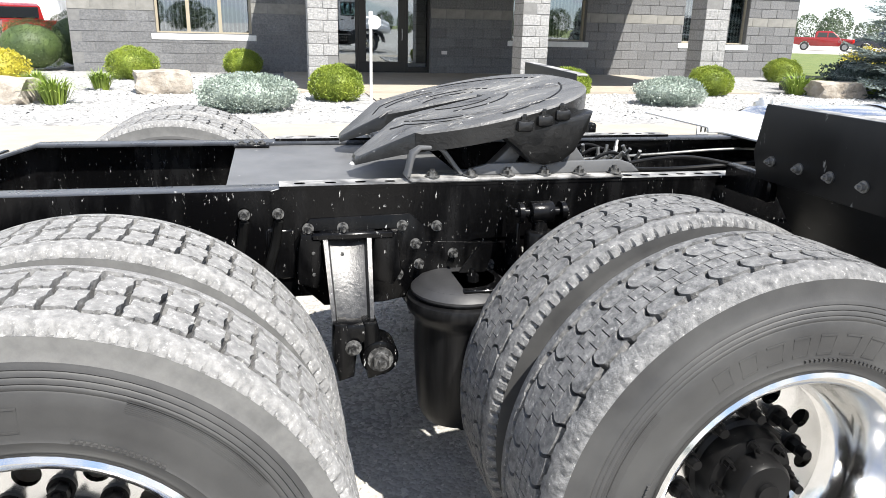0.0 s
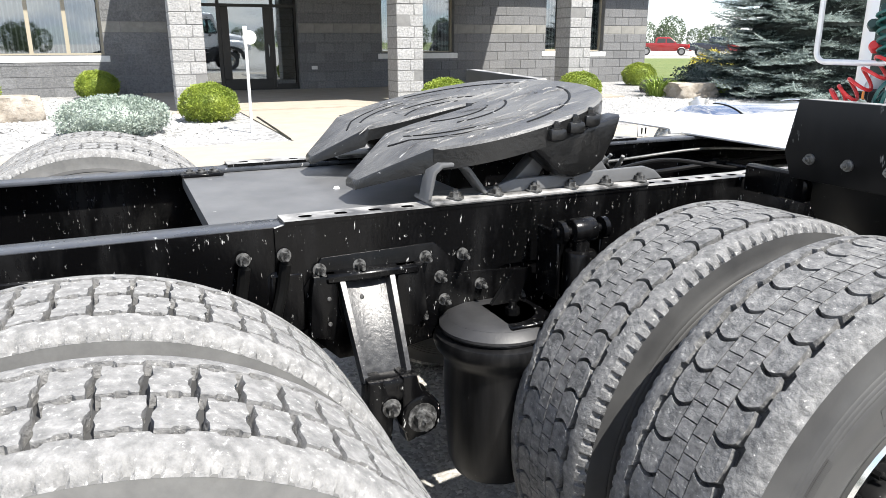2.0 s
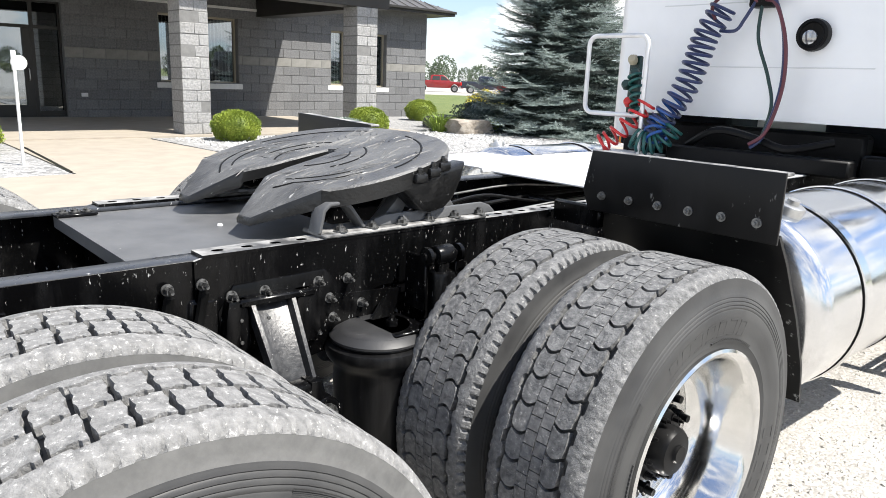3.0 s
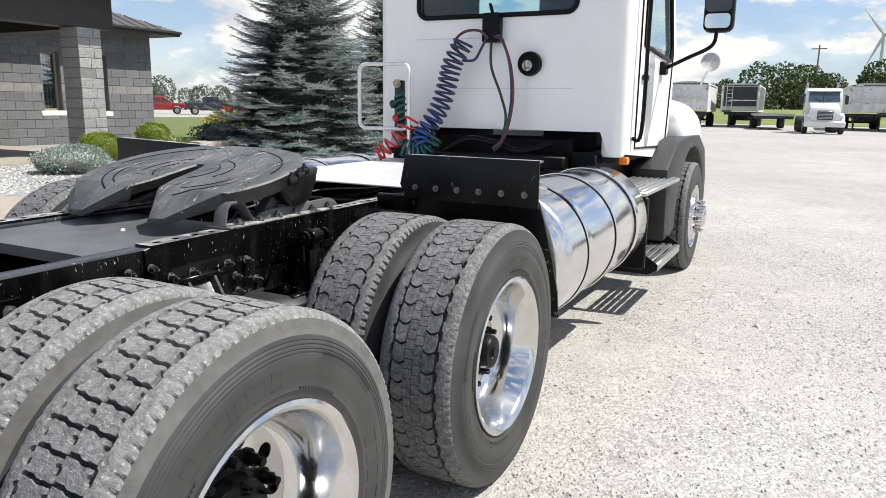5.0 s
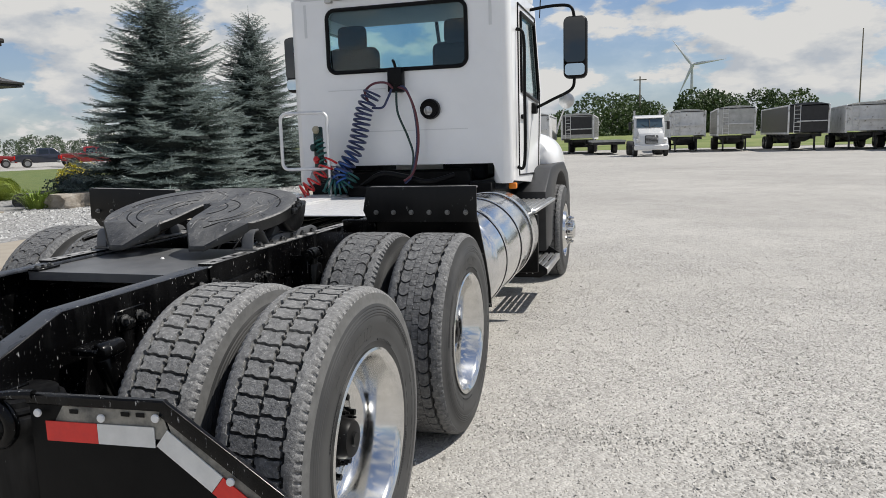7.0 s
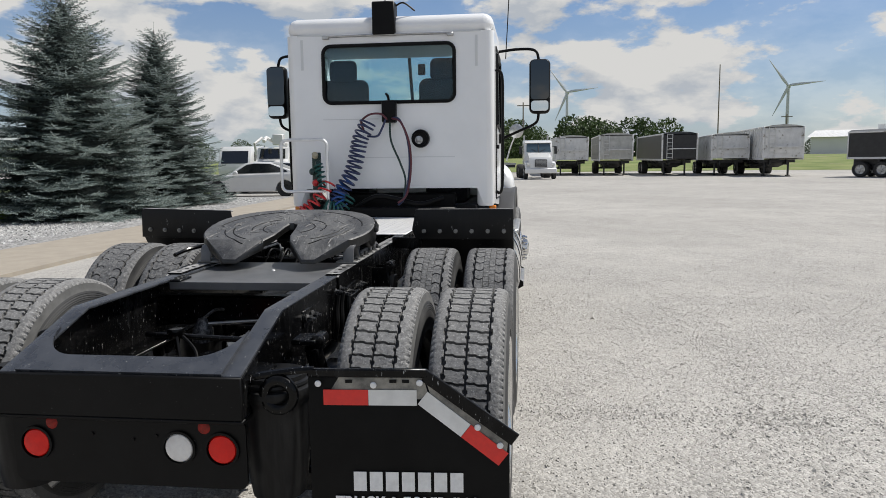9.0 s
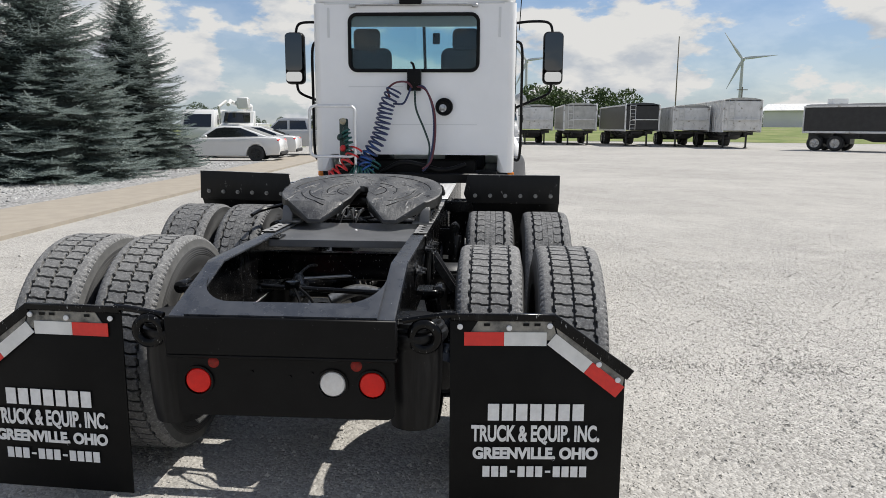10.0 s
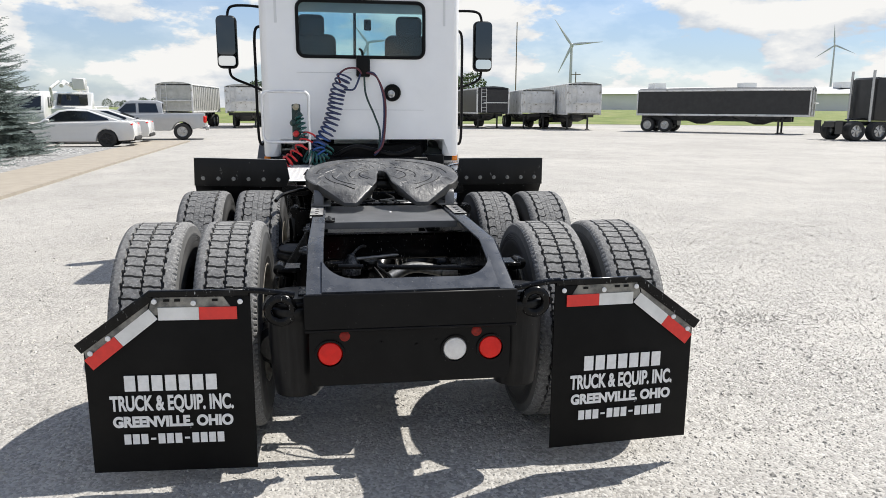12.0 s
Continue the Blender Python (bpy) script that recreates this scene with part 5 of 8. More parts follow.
    tube(bm, [(4.12 + 0.08 * math.sin(a), 0.48 + 0.22 * math.cos(a), 1.86 + 0.20 * math.sin(a)) for a in [2 * math.pi * i / 28 for i in range(28)]], 0.014, 8, True)
    cyl(bm, (4.12, 0.48, 1.86), (4.5, 0.48, 1.7), 0.03, 10)
    part("steering_wheel", bm, M_BLACK, cab)
    # back window: gasket and tinted glass
    bm = B()
    lp = rrect(-0.602, 0.602, 2.048, 2.557, 0.07, 6)
    tube(bm, [(X0 - 0.004, y, z) for y, z in lp], 0.017, 8, True)
    part("window_gasket", bm, M_BLACK, cab)
    bm = B()
    sheet(bm, rrect(-0.60, 0.60, 2.05, 2.555, 0.07), 0.005, M_YZ @ Matrix.Translation((0, 0, X0 + 0.015)))
    g = part("rear_window", bm, M_CABGLASS, cab, "tinted rear window")
    g.visible_shadow = False
    # work lamp, gladhand socket, roof box
    bm = B()
    lathe(bm, [(0, -0.01), (0.080, -0.01), (0.084, 0.02), (0.080, 0.05), (0.066, 0.055), (0.060, 0.045), (0, 0.030)], 32, pose(X0, -0.29, 1.715, 0, -90, 0))
    wl = part("work_lamp", bm, M_BLACK, cab, "round black work lamp")
    bm = B()
    lathe(bm, [(0, 0.052), (0.022, 0.051), (0.036, 0.046), (0.038, 0.03), (0, 0.03)], 24, pose(X0, -0.29, 1.715, 0, -90, 0) @ pose(-0.012, 0.012, 0))
    part("lens", bm, M_CRIMLENS, wl)
    bm = B()
    box(bm, X0 - 0.085, X0, -0.075, 0.055, 1.86, 2.06, 0.015, 2)
    tube(bm, smooth_path([(X0 - 0.04, -0.01, 2.05), (X0 - 0.05, 0.0, 2.10), (X0 - 0.02, 0.02, 2.12)], 5), 0.012, 8)
    part("hose_bracket", bm, M_BLACK, cab)
    bm = B()
    box(bm, X0 - 0.05, X0 + 0.10, -0.075, 0.13, 2.64, 2.93, 0.01)
    tube(bm, smooth_path([(X0 + 0.05, -0.07, 2.90), (X0 + 0.06, -0.14, 2.93), (X0 + 0.08, -0.24, 2.86)], 6), 0.008, 6)
    cyl(bm, (X0 + 0.02, 0.02, 2.93), (X0 + 0.02, 0.02, 2.97), 0.005, 6)
    part("exhaust_box", bm, M_BLACK, cab)
    # heavy shadowed structure under the cab
    bm = B()
    box(bm, 3.25, 4.6, -0.70, 0.70, 1.0, 1.12, 0.02)
    box(bm, 3.22, 3.34, -0.60, 0.60, 1.02, 1.22, 0.02)
    box(bm, 2.98, 3.10, -0.62, 0.40, 1.013, 1.10, 0.01)
    tube(bm, smooth_path([(3.05, 0.30, 1.1), (3.0, 0.1, 1.2), (3.05, -0.1, 1.17), (3.0, -0.3, 1.13), (3.08, -0.5, 1.18)], 6), 0.022, 8)
    part("cab_mount", bm, M_BLACK, truck)
    # black filler boxes, added to keep the gap under the doors dark
    for s in (-1, 1):
        bm = B()
        box(bm, 3.12, 4.64, min(s * 0.62, s * 0.80), max(s * 0.62, s * 0.80), 0.86, 1.115, 0.01)
        part("dark_sill_filler", bm, M_BLACK, truck)
    # marker lamps at the sills
    for s in (-1, 1):
        bm = B()
        box(bm, 3.30, 3.36, min(s * 0.90, s * 0.965), max(s * 0.90, s * 0.965), 1.045, 1.095, 0.01, 2)
        part("side_marker", bm, M_AMBER, truck, "amber side marker lamp")
    # bonnet: bulging loft from the windscreen to the nose
    bm = B()
    secs = [(4.70, 0.92, 1.92), (5.0, 0.86, 1.88), (5.4, 0.80, 1.82), (5.9, 0.74, 1.72), (6.25, 0.66, 1.55), (6.32, 0.58, 1.30)]
    rows = []
    for x, w, z in secs:
        row = []
        for i in range(17):
            a = math.pi * i / 16
            ca, sa = math.cos(a), math.sin(a)
            row.append(bm.verts.new((x, w * abs(ca) ** 0.45 * (1 if ca > 0 else -1), 1.0 + (z - 1.0) * abs(sa) ** 0.45)))
        rows.append(row)
    for a, b in zip(rows, rows[1:]):
        for i in range(16):
            bm.faces.new((a[i], a[i + 1], b[i + 1], b[i]))
    bm.faces.new(rows[-1])
    part("bonnet", bm, M_WHITE, truck)
    for s in (-1, 1):
        # white wing over the steer tyre: rounded shoulder, open below
        bm = B()
        rows = []
        for x, k in ((4.62, 0.62), (4.68, 0.88), (4.80, 1.0), (5.2, 1.0), (5.6, 0.96), (5.95, 0.80), (6.12, 0.55)):
            row = []
            for i in range(13):
                a = radians(90 * i / 12)
                row.append(bm.verts.new((x + 0.10 * (i / 12) ** 2, s * (0.70 + 0.395 * k * math.sin(a) ** 0.8), 1.15 + 0.37 * k * math.cos(a) ** 0.8)))
            row.append(bm.verts.new((x + 0.11, s * (0.695 + 0.39 * k), 1.09)))
            row.append(bm.verts.new((x + 0.11, s * 0.70, 1.09)))
            rows.append(row)
        for a, b in zip(rows, rows[1:]):
            for i in range(len(a) - 1):
                bm.faces.new((a[i], a[i + 1], b[i + 1], b[i]))
        bm.faces.new(rows[0])
        bm.faces.new(rows[-1])
        part("front_wing", bm, M_WHITE, truck)
        # dark moulded flare: flat shelf behind the wheel, arch over it
        bm = B()
        y0, y1 = sorted((s * 0.84, s * 1.115))
        over = [(4.00, 0.42), (3.96, 0.97), (4.34, 1.165), (4.50, 1.185), (4.9, 1.20), (5.4, 1.19), (5.75, 1.06), (5.92, 0.80), (5.95, 0.52)]
        under = [(5.1 + 0.70 * math.cos(a), 0.50 + 0.60 * math.sin(a)) for a in [radians(d) for d in range(4, 178, 9)]] + [(4.40, 0.46), (4.22, 0.42)]
        sheet(bm, over + under, y1 - y0, M_XZ @ Matrix.Translation((0, 0, -y1)), bev=0.02)
        part("wing_flare", bm, M_FLARE, truck, "dark grey moulded wing flare")
        # round mirror on the bonnet
        bm = B()
        lathe(bm, [(0, -0.03), (0.05, -0.028), (0.08, -0.012), (0.088, 0.0), (0.08, 0.006), (0, 0.010)], 24, pose(5.75, s * 1.10, 1.86, 0, -90, 0))
        tube(bm, smooth_path([(5.78, s * 1.08, 1.80), (5.80, s * 1.02, 1.65), (5.78, s * 0.98, 1.50)], 5), 0.010, 8)
        part("bonnet_mirror", bm, M_TANKGREY, truck, "round silver bonnet mirror")
        # mirror on its looped arm
        bm = B()
        yc = s * 1.37
        box(bm, 4.02, 4.16, yc - 0.105, yc + 0.105, 1.97, 2.51, 0.05, 3)
        mr = part("wing_mirror", bm, M_BLACK, truck, "black rounded wing mirror on looped arms")
        bm = B()
        sheet(bm, rrect(-0.090, 0.090, 0.125, 0.508, 0.035), 0.004, Matrix(((0, 0, 1, 4.014), (1, 0, 0, yc), (0, 1, 0, 1.985), (0, 0, 0, 1))))
        part("mirror_glass", bm, M_MIRRORD, mr)
        bm = B()
        sheet(bm, rrect(-0.086, 0.086, 0.012, 0.112, 0.03), 0.004, Matrix(((0, 0, 1, 4.014), (1, 0, 0, yc), (0, 1, 0, 1.985), (0, 0, 0, 1))))
        part("convex_mirror", bm, M_MIRRORC, mr, "bright convex mirror glass")
        bm = B()
        tube(bm, smooth_path([(4.15, s * 0.93, 2.60), (4.13, s * 1.15, 2.62), (4.10, s * 1.32, 2.60), (4.09, s * 1.36, 2.50)], 6), 0.014, 10)
        part("mirror_arm", bm, M_BLACK, mr)
        bm = B()
        tube(bm, smooth_path([(4.25, s * 0.96, 1.72), (4.18, s * 1.15, 1.80), (4.11, s * 1.33, 1.88), (4.09, s * 1.36, 1.98)], 6), 0.014, 10)
        box(bm, 4.18, 4.30, min(s * 0.94, s * 1.0), max(s * 0.94, s * 1.0), 1.68, 1.78, 0.012)
        part("mirror_arm", bm, M_BLACK, mr)
        bm = B()
        cyl(bm, (4.3, s * 1.02, 2.55), (4.3, s * 1.02 + s * 0.05, 3.45), 0.005, 6)
        if s < 0:
            part("antenna", bm, M_BLACK, truck)
        else:
            bm.free()


M_SEAM = mat("pressed_seam_paint", (0.66, 0.67, 0.67), 0.35)
M_LINER = mat("grey_headliner", (0.35, 0.36, 0.38), 0.9, 0, (0.4, 0.41, 0.42), 10)
build_cab()


def build_hoses():
    X = 2.86
    # tubular handrail on the catwalk
    bm = B()
    loop = rrect(0.505, 0.925, 1.255, 1.712, 0.055, 6)
    tube(bm, [(X, y, z) for y, z in loop], 0.014, 10, True)
    tube(bm, [(X, 0.505, 1.01), (X, 0.505, 1.35)], 0.0135, 10)
    part("handrail", bm, M_DIA, truck, "bare aluminium handrail loop")
    # bracket with the couplings parked on it
    bm = B()
    box(bm, X + 0.06, X + 0.09, 0.585, 0.665, 1.20, 1.60, 0.008)
    holder = part("gladhand_holder", bm, M_HGREEN2, truck, "dark green coupling bracket")
    for z, y, mm in ((1.575, 0.625, M_TANFRAME), (1.50, 0.600, M_HGREEN2), (1.43, 0.655, M_HGREEN2), (1.33, 0.63, M_HRED)):
        bm = B()
        lathe(bm, [(0, 0.035), (0.020, 0.032), (0.028, 0.014), (0.028, -0.014), (0.018, -0.03), (0, -0.03)], 16, pose(X + 0.035, y, z, 20, -70, 0))
        box(bm, X + 0.02, X + 0.06, y - 0.016, y + 0.016, z - 0.03, z + 0.03, 0.006)
        part("gladhand", bm, mm, holder)

    def coil(path, r, n, thick, material, name, lb):
        P = smooth_path(path, 24)
        bm = B()
        pts = []
        N = n * 14
        side_prev = None
        for i in range(N + 1):
            f = i / N * (len(P) - 1)
            k = min(int(f), len(P) - 2)
            p = P[k].lerp(P[k + 1], f - k)
            d = (P[k + 1] - P[k]).normalized()
            u = d.cross(Vector((1, 0.2, 0))).normalized()
            v = d.cross(u)
            a = 2 * math.pi * n * i / N
            pts.append(p + r * (u * math.cos(a) + v * math.sin(a)))
        tube(bm, pts, thick, 6)
        part(name, bm, material, truck, lb)

    coil([(3.04, 0.17, 1.86), (3.01, 0.235, 1.72), (2.99, 0.265, 1.58), (2.97, 0.31, 1.42), (2.94, 0.39, 1.27), (2.91, 0.46, 1.15)], 0.068, 17, 0.0095, M_HNAVY, "coiled_air_line", "navy blue coiled air line")
    coil([(2.96, 0.33, 1.38), (2.93, 0.38, 1.29), (2.90, 0.43, 1.20), (2.88, 0.40, 1.12)], 0.056, 6, 0.009, M_HBLUE, "coiled_air_line", "bright blue coiled air line")
    coil([(2.90, 0.50, 1.33), (2.85, 0.57, 1.22), (2.80, 0.66, 1.12), (2.77, 0.72, 1.075)], 0.052, 6, 0.009, M_HRED, "coiled_air_line", "red coiled air line")
    coil([(2.95, 0.34, 1.20), (2.91, 0.40, 1.115), (2.87, 0.47, 1.10), (2.85, 0.54, 1.13)], 0.060, 8, 0.009, M_HGREEN, "coiled_cable", "dark green coiled cable")
    coil([(2.89, 0.60, 1.49), (2.88, 0.57, 1.38), (2.87, 0.545, 1.26)], 0.036, 6, 0.008, M_HGREEN, "coiled_cable", "green coiled cable")
    for pts, mm, nm in (([(3.10, 0.0, 1.88), (3.05, 0.05, 1.935), (3.02, 0.15, 1.93), (3.02, 0.225, 1.87), (3.04, 0.21, 1.80)], M_HPURP, "air_hose"),
                        ([(3.10, -0.02, 1.90), (3.08, -0.03, 1.70), (3.08, -0.11, 1.50), (3.06, -0.16, 1.34), (3.02, -0.14, 1.15)], M_HGREEN2, "air_hose"),
                        ([(3.10, -0.04, 1.90), (3.04, -0.12, 1.88), (3.03, -0.19, 1.70), (3.05, -0.20, 1.45), (3.02, -0.16, 1.20), (3.0, -0.10, 1.12)], M_HNAVY, "air_hose"),
                        ([(3.10, -0.03, 1.90), (3.03, -0.13, 1.86), (3.02, -0.205, 1.68), (3.04, -0.215, 1.45), (3.0, -0.18, 1.22), (2.98, -0.10, 1.14)], M_HPURP, "air_hose"),
                        ([(3.10, 0.01, 1.91), (3.06, 0.05, 1.80), (3.05, 0.09, 1.74), (3.05, 0.18, 1.74)], M_HNAVY, "air_hose")):
        bm = B()
        tube(bm, smooth_path(pts, 8), 0.0095, 8)
        part(nm, bm, mm, truck)


M_HGREEN2 = mat("dark_green_hose", (0.01, 0.035, 0.03), 0.4)
M_TANFRAME = mat("tan_coupling_cap", (0.34, 0.31, 0.22), 0.5)
M_HPURP = mat("dull_red_hose", (0.10, 0.02, 0.03), 0.45)
build_hoses()


# ---- the ground ----
def ground_mat(name, base, dark, light, cell, bumpd):
    """Crushed stone: cells of many tones with soft large patches of dust."""
    m = bpy.data.materials.new(name)
    m.use_nodes = True
    nt = m.node_tree
    b = nt.nodes["Principled BSDF"]
    b.inputs["Roughness"].default_value = 0.9
    co = nt.nodes.new("ShaderNodeTexCoord")
    v = nt.nodes.new("ShaderNodeTexVoronoi"); v.inputs["Scale"].default_value = cell
    nt.links.new(co.outputs["Object"], v.inputs["Vector"])
    r = nt.nodes.new("ShaderNodeValToRGB")
    r.color_ramp.elements[0].position, r.color_ramp.elements[0].color = 0.1, (*dark, 1)
    r.color_ramp.elements[1].position, r.color_ramp.elements[1].color = 0.9, (*light, 1)
    sp = nt.nodes.new("ShaderNodeSeparateColor")
    nt.links.new(v.outputs["Color"], sp.inputs[0]); nt.links.new(sp.outputs[0], r.inputs[0])
    n = nt.nodes.new("ShaderNodeTexNoise"); n.inputs["Scale"].default_value = 0.55; n.inputs["Detail"].default_value = 8; n.inputs["Roughness"].default_value = 0.65
    nt.links.new(co.outputs["Object"], n.inputs["Vector"])
    rn = nt.nodes.new("ShaderNodeMapRange"); rn.inputs[1].default_value, rn.inputs[2].default_value, rn.inputs[3].default_value, rn.inputs[4].default_value = 0.40, 0.68, 0.05, 0.75
    nt.links.new(n.outputs[0], rn.inputs[0])
    mx = nt.nodes.new("ShaderNodeMixRGB"); mx.inputs[2].default_value = (*base, 1)
    nt.links.new(rn.outputs[0], mx.inputs[0]); nt.links.new(r.outputs[0], mx.inputs[1])
    # damp and dusty drifts a hand or a stride wide
    for sc, lo, hi in ((6.0, 0.93, 1.06), (1.1, 0.93, 1.06), (0.16, 0.88, 1.08)):
        nn = nt.nodes.new("ShaderNodeTexNoise"); nn.inputs["Scale"].default_value = sc; nn.inputs["Detail"].default_value = 5
        nt.links.new(co.outputs["Object"], nn.inputs["Vector"])
        mr = nt.nodes.new("ShaderNodeMapRange"); mr.inputs[1].default_value, mr.inputs[2].default_value, mr.inputs[3].default_value, mr.inputs[4].default_value = 0.3, 0.7, lo, hi
        nt.links.new(nn.outputs[0], mr.inputs[0])
        hs = nt.nodes.new("ShaderNodeHueSaturation")
        nt.links.new(mr.outputs[0], hs.inputs["Value"]); nt.links.new(mx.outputs[0], hs.inputs["Color"])
        mx = hs
    nt.links.new(mx.outputs[0], b.inputs["Base Color"])
    bp = nt.nodes.new("ShaderNodeBump"); bp.inputs["Strength"].default_value, bp.inputs["Distance"].default_value = 0.8, bumpd
    iv = nt.nodes.new("ShaderNodeMath"); iv.operation = "SUBTRACT"; iv.inputs[0].default_value = 1.0
    nt.links.new(v.outputs["Distance"], iv.inputs[1]); nt.links.new(iv.outputs[0], bp.inputs["Height"])
    nt.links.new(bp.outputs[0], b.inputs["Normal"])
    return m


M_GRAVEL = ground_mat("crushed_limestone", (0.385, 0.369, 0.341), (0.235, 0.225, 0.208), (0.475, 0.458, 0.427), 72, 0.006)
M_BED = ground_mat("white_landscape_stone", (0.31, 0.306, 0.298), (0.14, 0.14, 0.138), (0.43, 0.425, 0.416), 18, 0.03)
M_CONC = mat("warm_concrete", (0.35, 0.31, 0.253), 0.85, 0, (0.30, 0.265, 0.218), 3, bump=0.15, bscale=60, dist=0.004)
M_LAWN = mat("mown_grass", (0.08, 0.12, 0.03), 0.95, 0, (0.14, 0.165, 0.05), 1.2, bump=0.5, bscale=30, dist=0.05)
M_FIELD = mat("dry_green_field", (0.105, 0.15, 0.03), 0.95, 0, (0.20, 0.22, 0.075), 0.35, bump=0.6, bscale=2.0, dist=0.1, spots=(0.24, 0.21, 0.12), spot_scale=0.22, spot_at=0.60)


def flat(name, outline, z, thick, material, label, category):
    bm = B()
    sheet(bm, outline, thick, Matrix.Translation((0, 0, z)))
    return tagged(part(name, bm, material), label, category, "", "structure")


def yard_z(x, y):
    """The yard swells a little under the truck's rear, more on its far side."""
    rise = np.interp(x, [-9, -3, -0.54, 0.69, 4.9], [0.0, 0.02, 0.036, 0.055, 0.0])
    bank = np.interp(y, [-0.9, 0.8], [0.0, 0.026]) * np.interp(x, [-9, -3, 1.2, 4.9], [0.0, 1.0, 1.0, 0.0])
    return (rise + bank) * np.interp(abs(y), [2.6, 5.4], [1.0, 0.0])


def build_ground():
    bm = B()
    xs = [-400, -9.0] + [-8 + 0.5 * i for i in range(27)] + [1500]
    ys = [-900, -6.0] + [-5.5 + 0.5 * i for i in range(23)] + [900]
    vs = [[bm.verts.new((x, y, float(yard_z(x, y)))) for y in ys] for x in xs]
    for a, b in zip(vs, vs[1:]):
        for j in range(len(ys) - 1):
            bm.faces.new((a[j], b[j], b[j + 1], a[j + 1]))
    tagged(part("ground", bm, M_GRAVEL), "pale grey crushed limestone yard", "ground", "", "structure")


build_ground()


def build_field():
    """Pasture beyond the yard, rising to a low bank."""
    bm = B()
    xs = [71, 78, 88, 100, 115, 135, 1490]
    zs = [0.02, 0.25, 0.75, 1.15, 1.40, 1.45, 1.45]
    ys = [-900, -300] + [-150 + 7.5 * i for i in range(29)]
    vs = [[bm.verts.new((x + 0.12 * max(0, y) - (0 if y > -24 else min(18, (-24 - y) * 0.35)), y, z + (0.12 * noise.noise(Vector((x * 0.09, y * 0.11, 3))) if 0.1 < z < 1.44 else 0))) for y in ys] for x, z in zip(xs, zs)]
    for p, q in zip(vs, vs[1:]):
        for j in range(len(ys) - 1):
            bm.faces.new((p[j], q[j], q[j + 1], p[j + 1]))
    tagged(part("grass_field", bm, M_FIELD), "green grassy bank beyond the yard", "field", "", "structure")


build_field()
flat("lawn", [(21, 14), (46, 12), (60, 40), (20, 60), (17.5, 24)], 0.0, 0.03, M_LAWN, "mown grass strip beside the building", "lawn")
flat("pavement", [(-30, 5.1), (5, 5.72), (16, 6.25), (31, 6.85), (31, 8.9), (26, 8.4), (12, 7.8), (4.6, 7.8), (4.2, 13.0), (1.72, 13.0), (1.70, 8.1), (-30, 7.6)], 0.0, 0.06, M_CONC, "sunlit tan concrete walk", "pavement")
flat("stone_bed", [(-30, 7.65), (1.68, 8.15), (1.70, 13.6), (4.3, 13.6), (4.65, 7.85), (12, 7.85), (25.5, 8.45), (25, 12.2), (20, 14.5), (17.5, 19.0), (-30, 19.0)], 0.0, 0.05, M_BED, "white landscape stone bed", "ground")
flat("porch_slab", [(0.2, 12.9), (11.0, 12.9), (11.0, 19.15), (0.2, 19.15)], 0.0, 0.085, M_CONC, "concrete porch slab", "slab")

# ---- the office building ----
M_BLOCK = mat("split_face_block", (0.115, 0.117, 0.120), 0.9, 0, (0.18, 0.182, 0.185), 22, bump=0.7, bscale=30, dist=0.02, vary=0.12)
M_COLB = mat("pale_split_face_block", (0.24, 0.24, 0.238), 0.9, 0, (0.36, 0.36, 0.355), 20, bump=0.9, bscale=26, dist=0.025, vary=0.10)
M_BAND = mat("pale_block_band", (0.19, 0.187, 0.172), 0.9, 0, (0.24, 0.235, 0.218), 6, bump=0.3, bscale=20, dist=0.01, vary=0.06)
M_MORTAR = mat("mortar", (0.19, 0.19, 0.186), 0.95, 0, (0.15, 0.15, 0.147), 10)
M_TRIMW = mat("white_stone_sill", (0.70, 0.70, 0.68), 0.7, 0, (0.62, 0.62, 0.6), 8)
M_BRONZE = mat("dark_bronze_frame", (0.025, 0.024, 0.022), 0.4, 0.3)
M_TANFR = mat("tan_window_frame", (0.36, 0.32, 0.24), 0.5)
M_ROOF = mat("standing_seam_roof", (0.10, 0.095, 0.09), 0.45, 0.4, (0.13, 0.125, 0.12), 3)
M_FASCIA = mat("brown_fascia", (0.020, 0.0185, 0.017), 0.5, 0, (0.028, 0.026, 0.024), 4)
M_SOFFIT = mat("grey_soffit", (0.085, 0.08, 0.074), 0.7, 0, (0.10, 0.095, 0.088), 3)
# the unlit look of the room behind the panes, put into its colour
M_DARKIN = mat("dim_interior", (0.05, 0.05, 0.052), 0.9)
M_BLIND = mat("vertical_blind", (0.55, 0.52, 0.47), 0.7)
WY, WH = 19.2, 3.65
OPEN = [(-3.08, -0.60, 1.05, 2.95, 3), (1.7, 4.42, 0.085, 3.0, 0), (6.88, 9.24, 1.05, 2.95, 2), (12.52, 13.12, 1.08, 2.85, 1), (14.12, 14.80, 1.05, 2.85, 1)]
XW0, XW1 = -5.2, 16.6


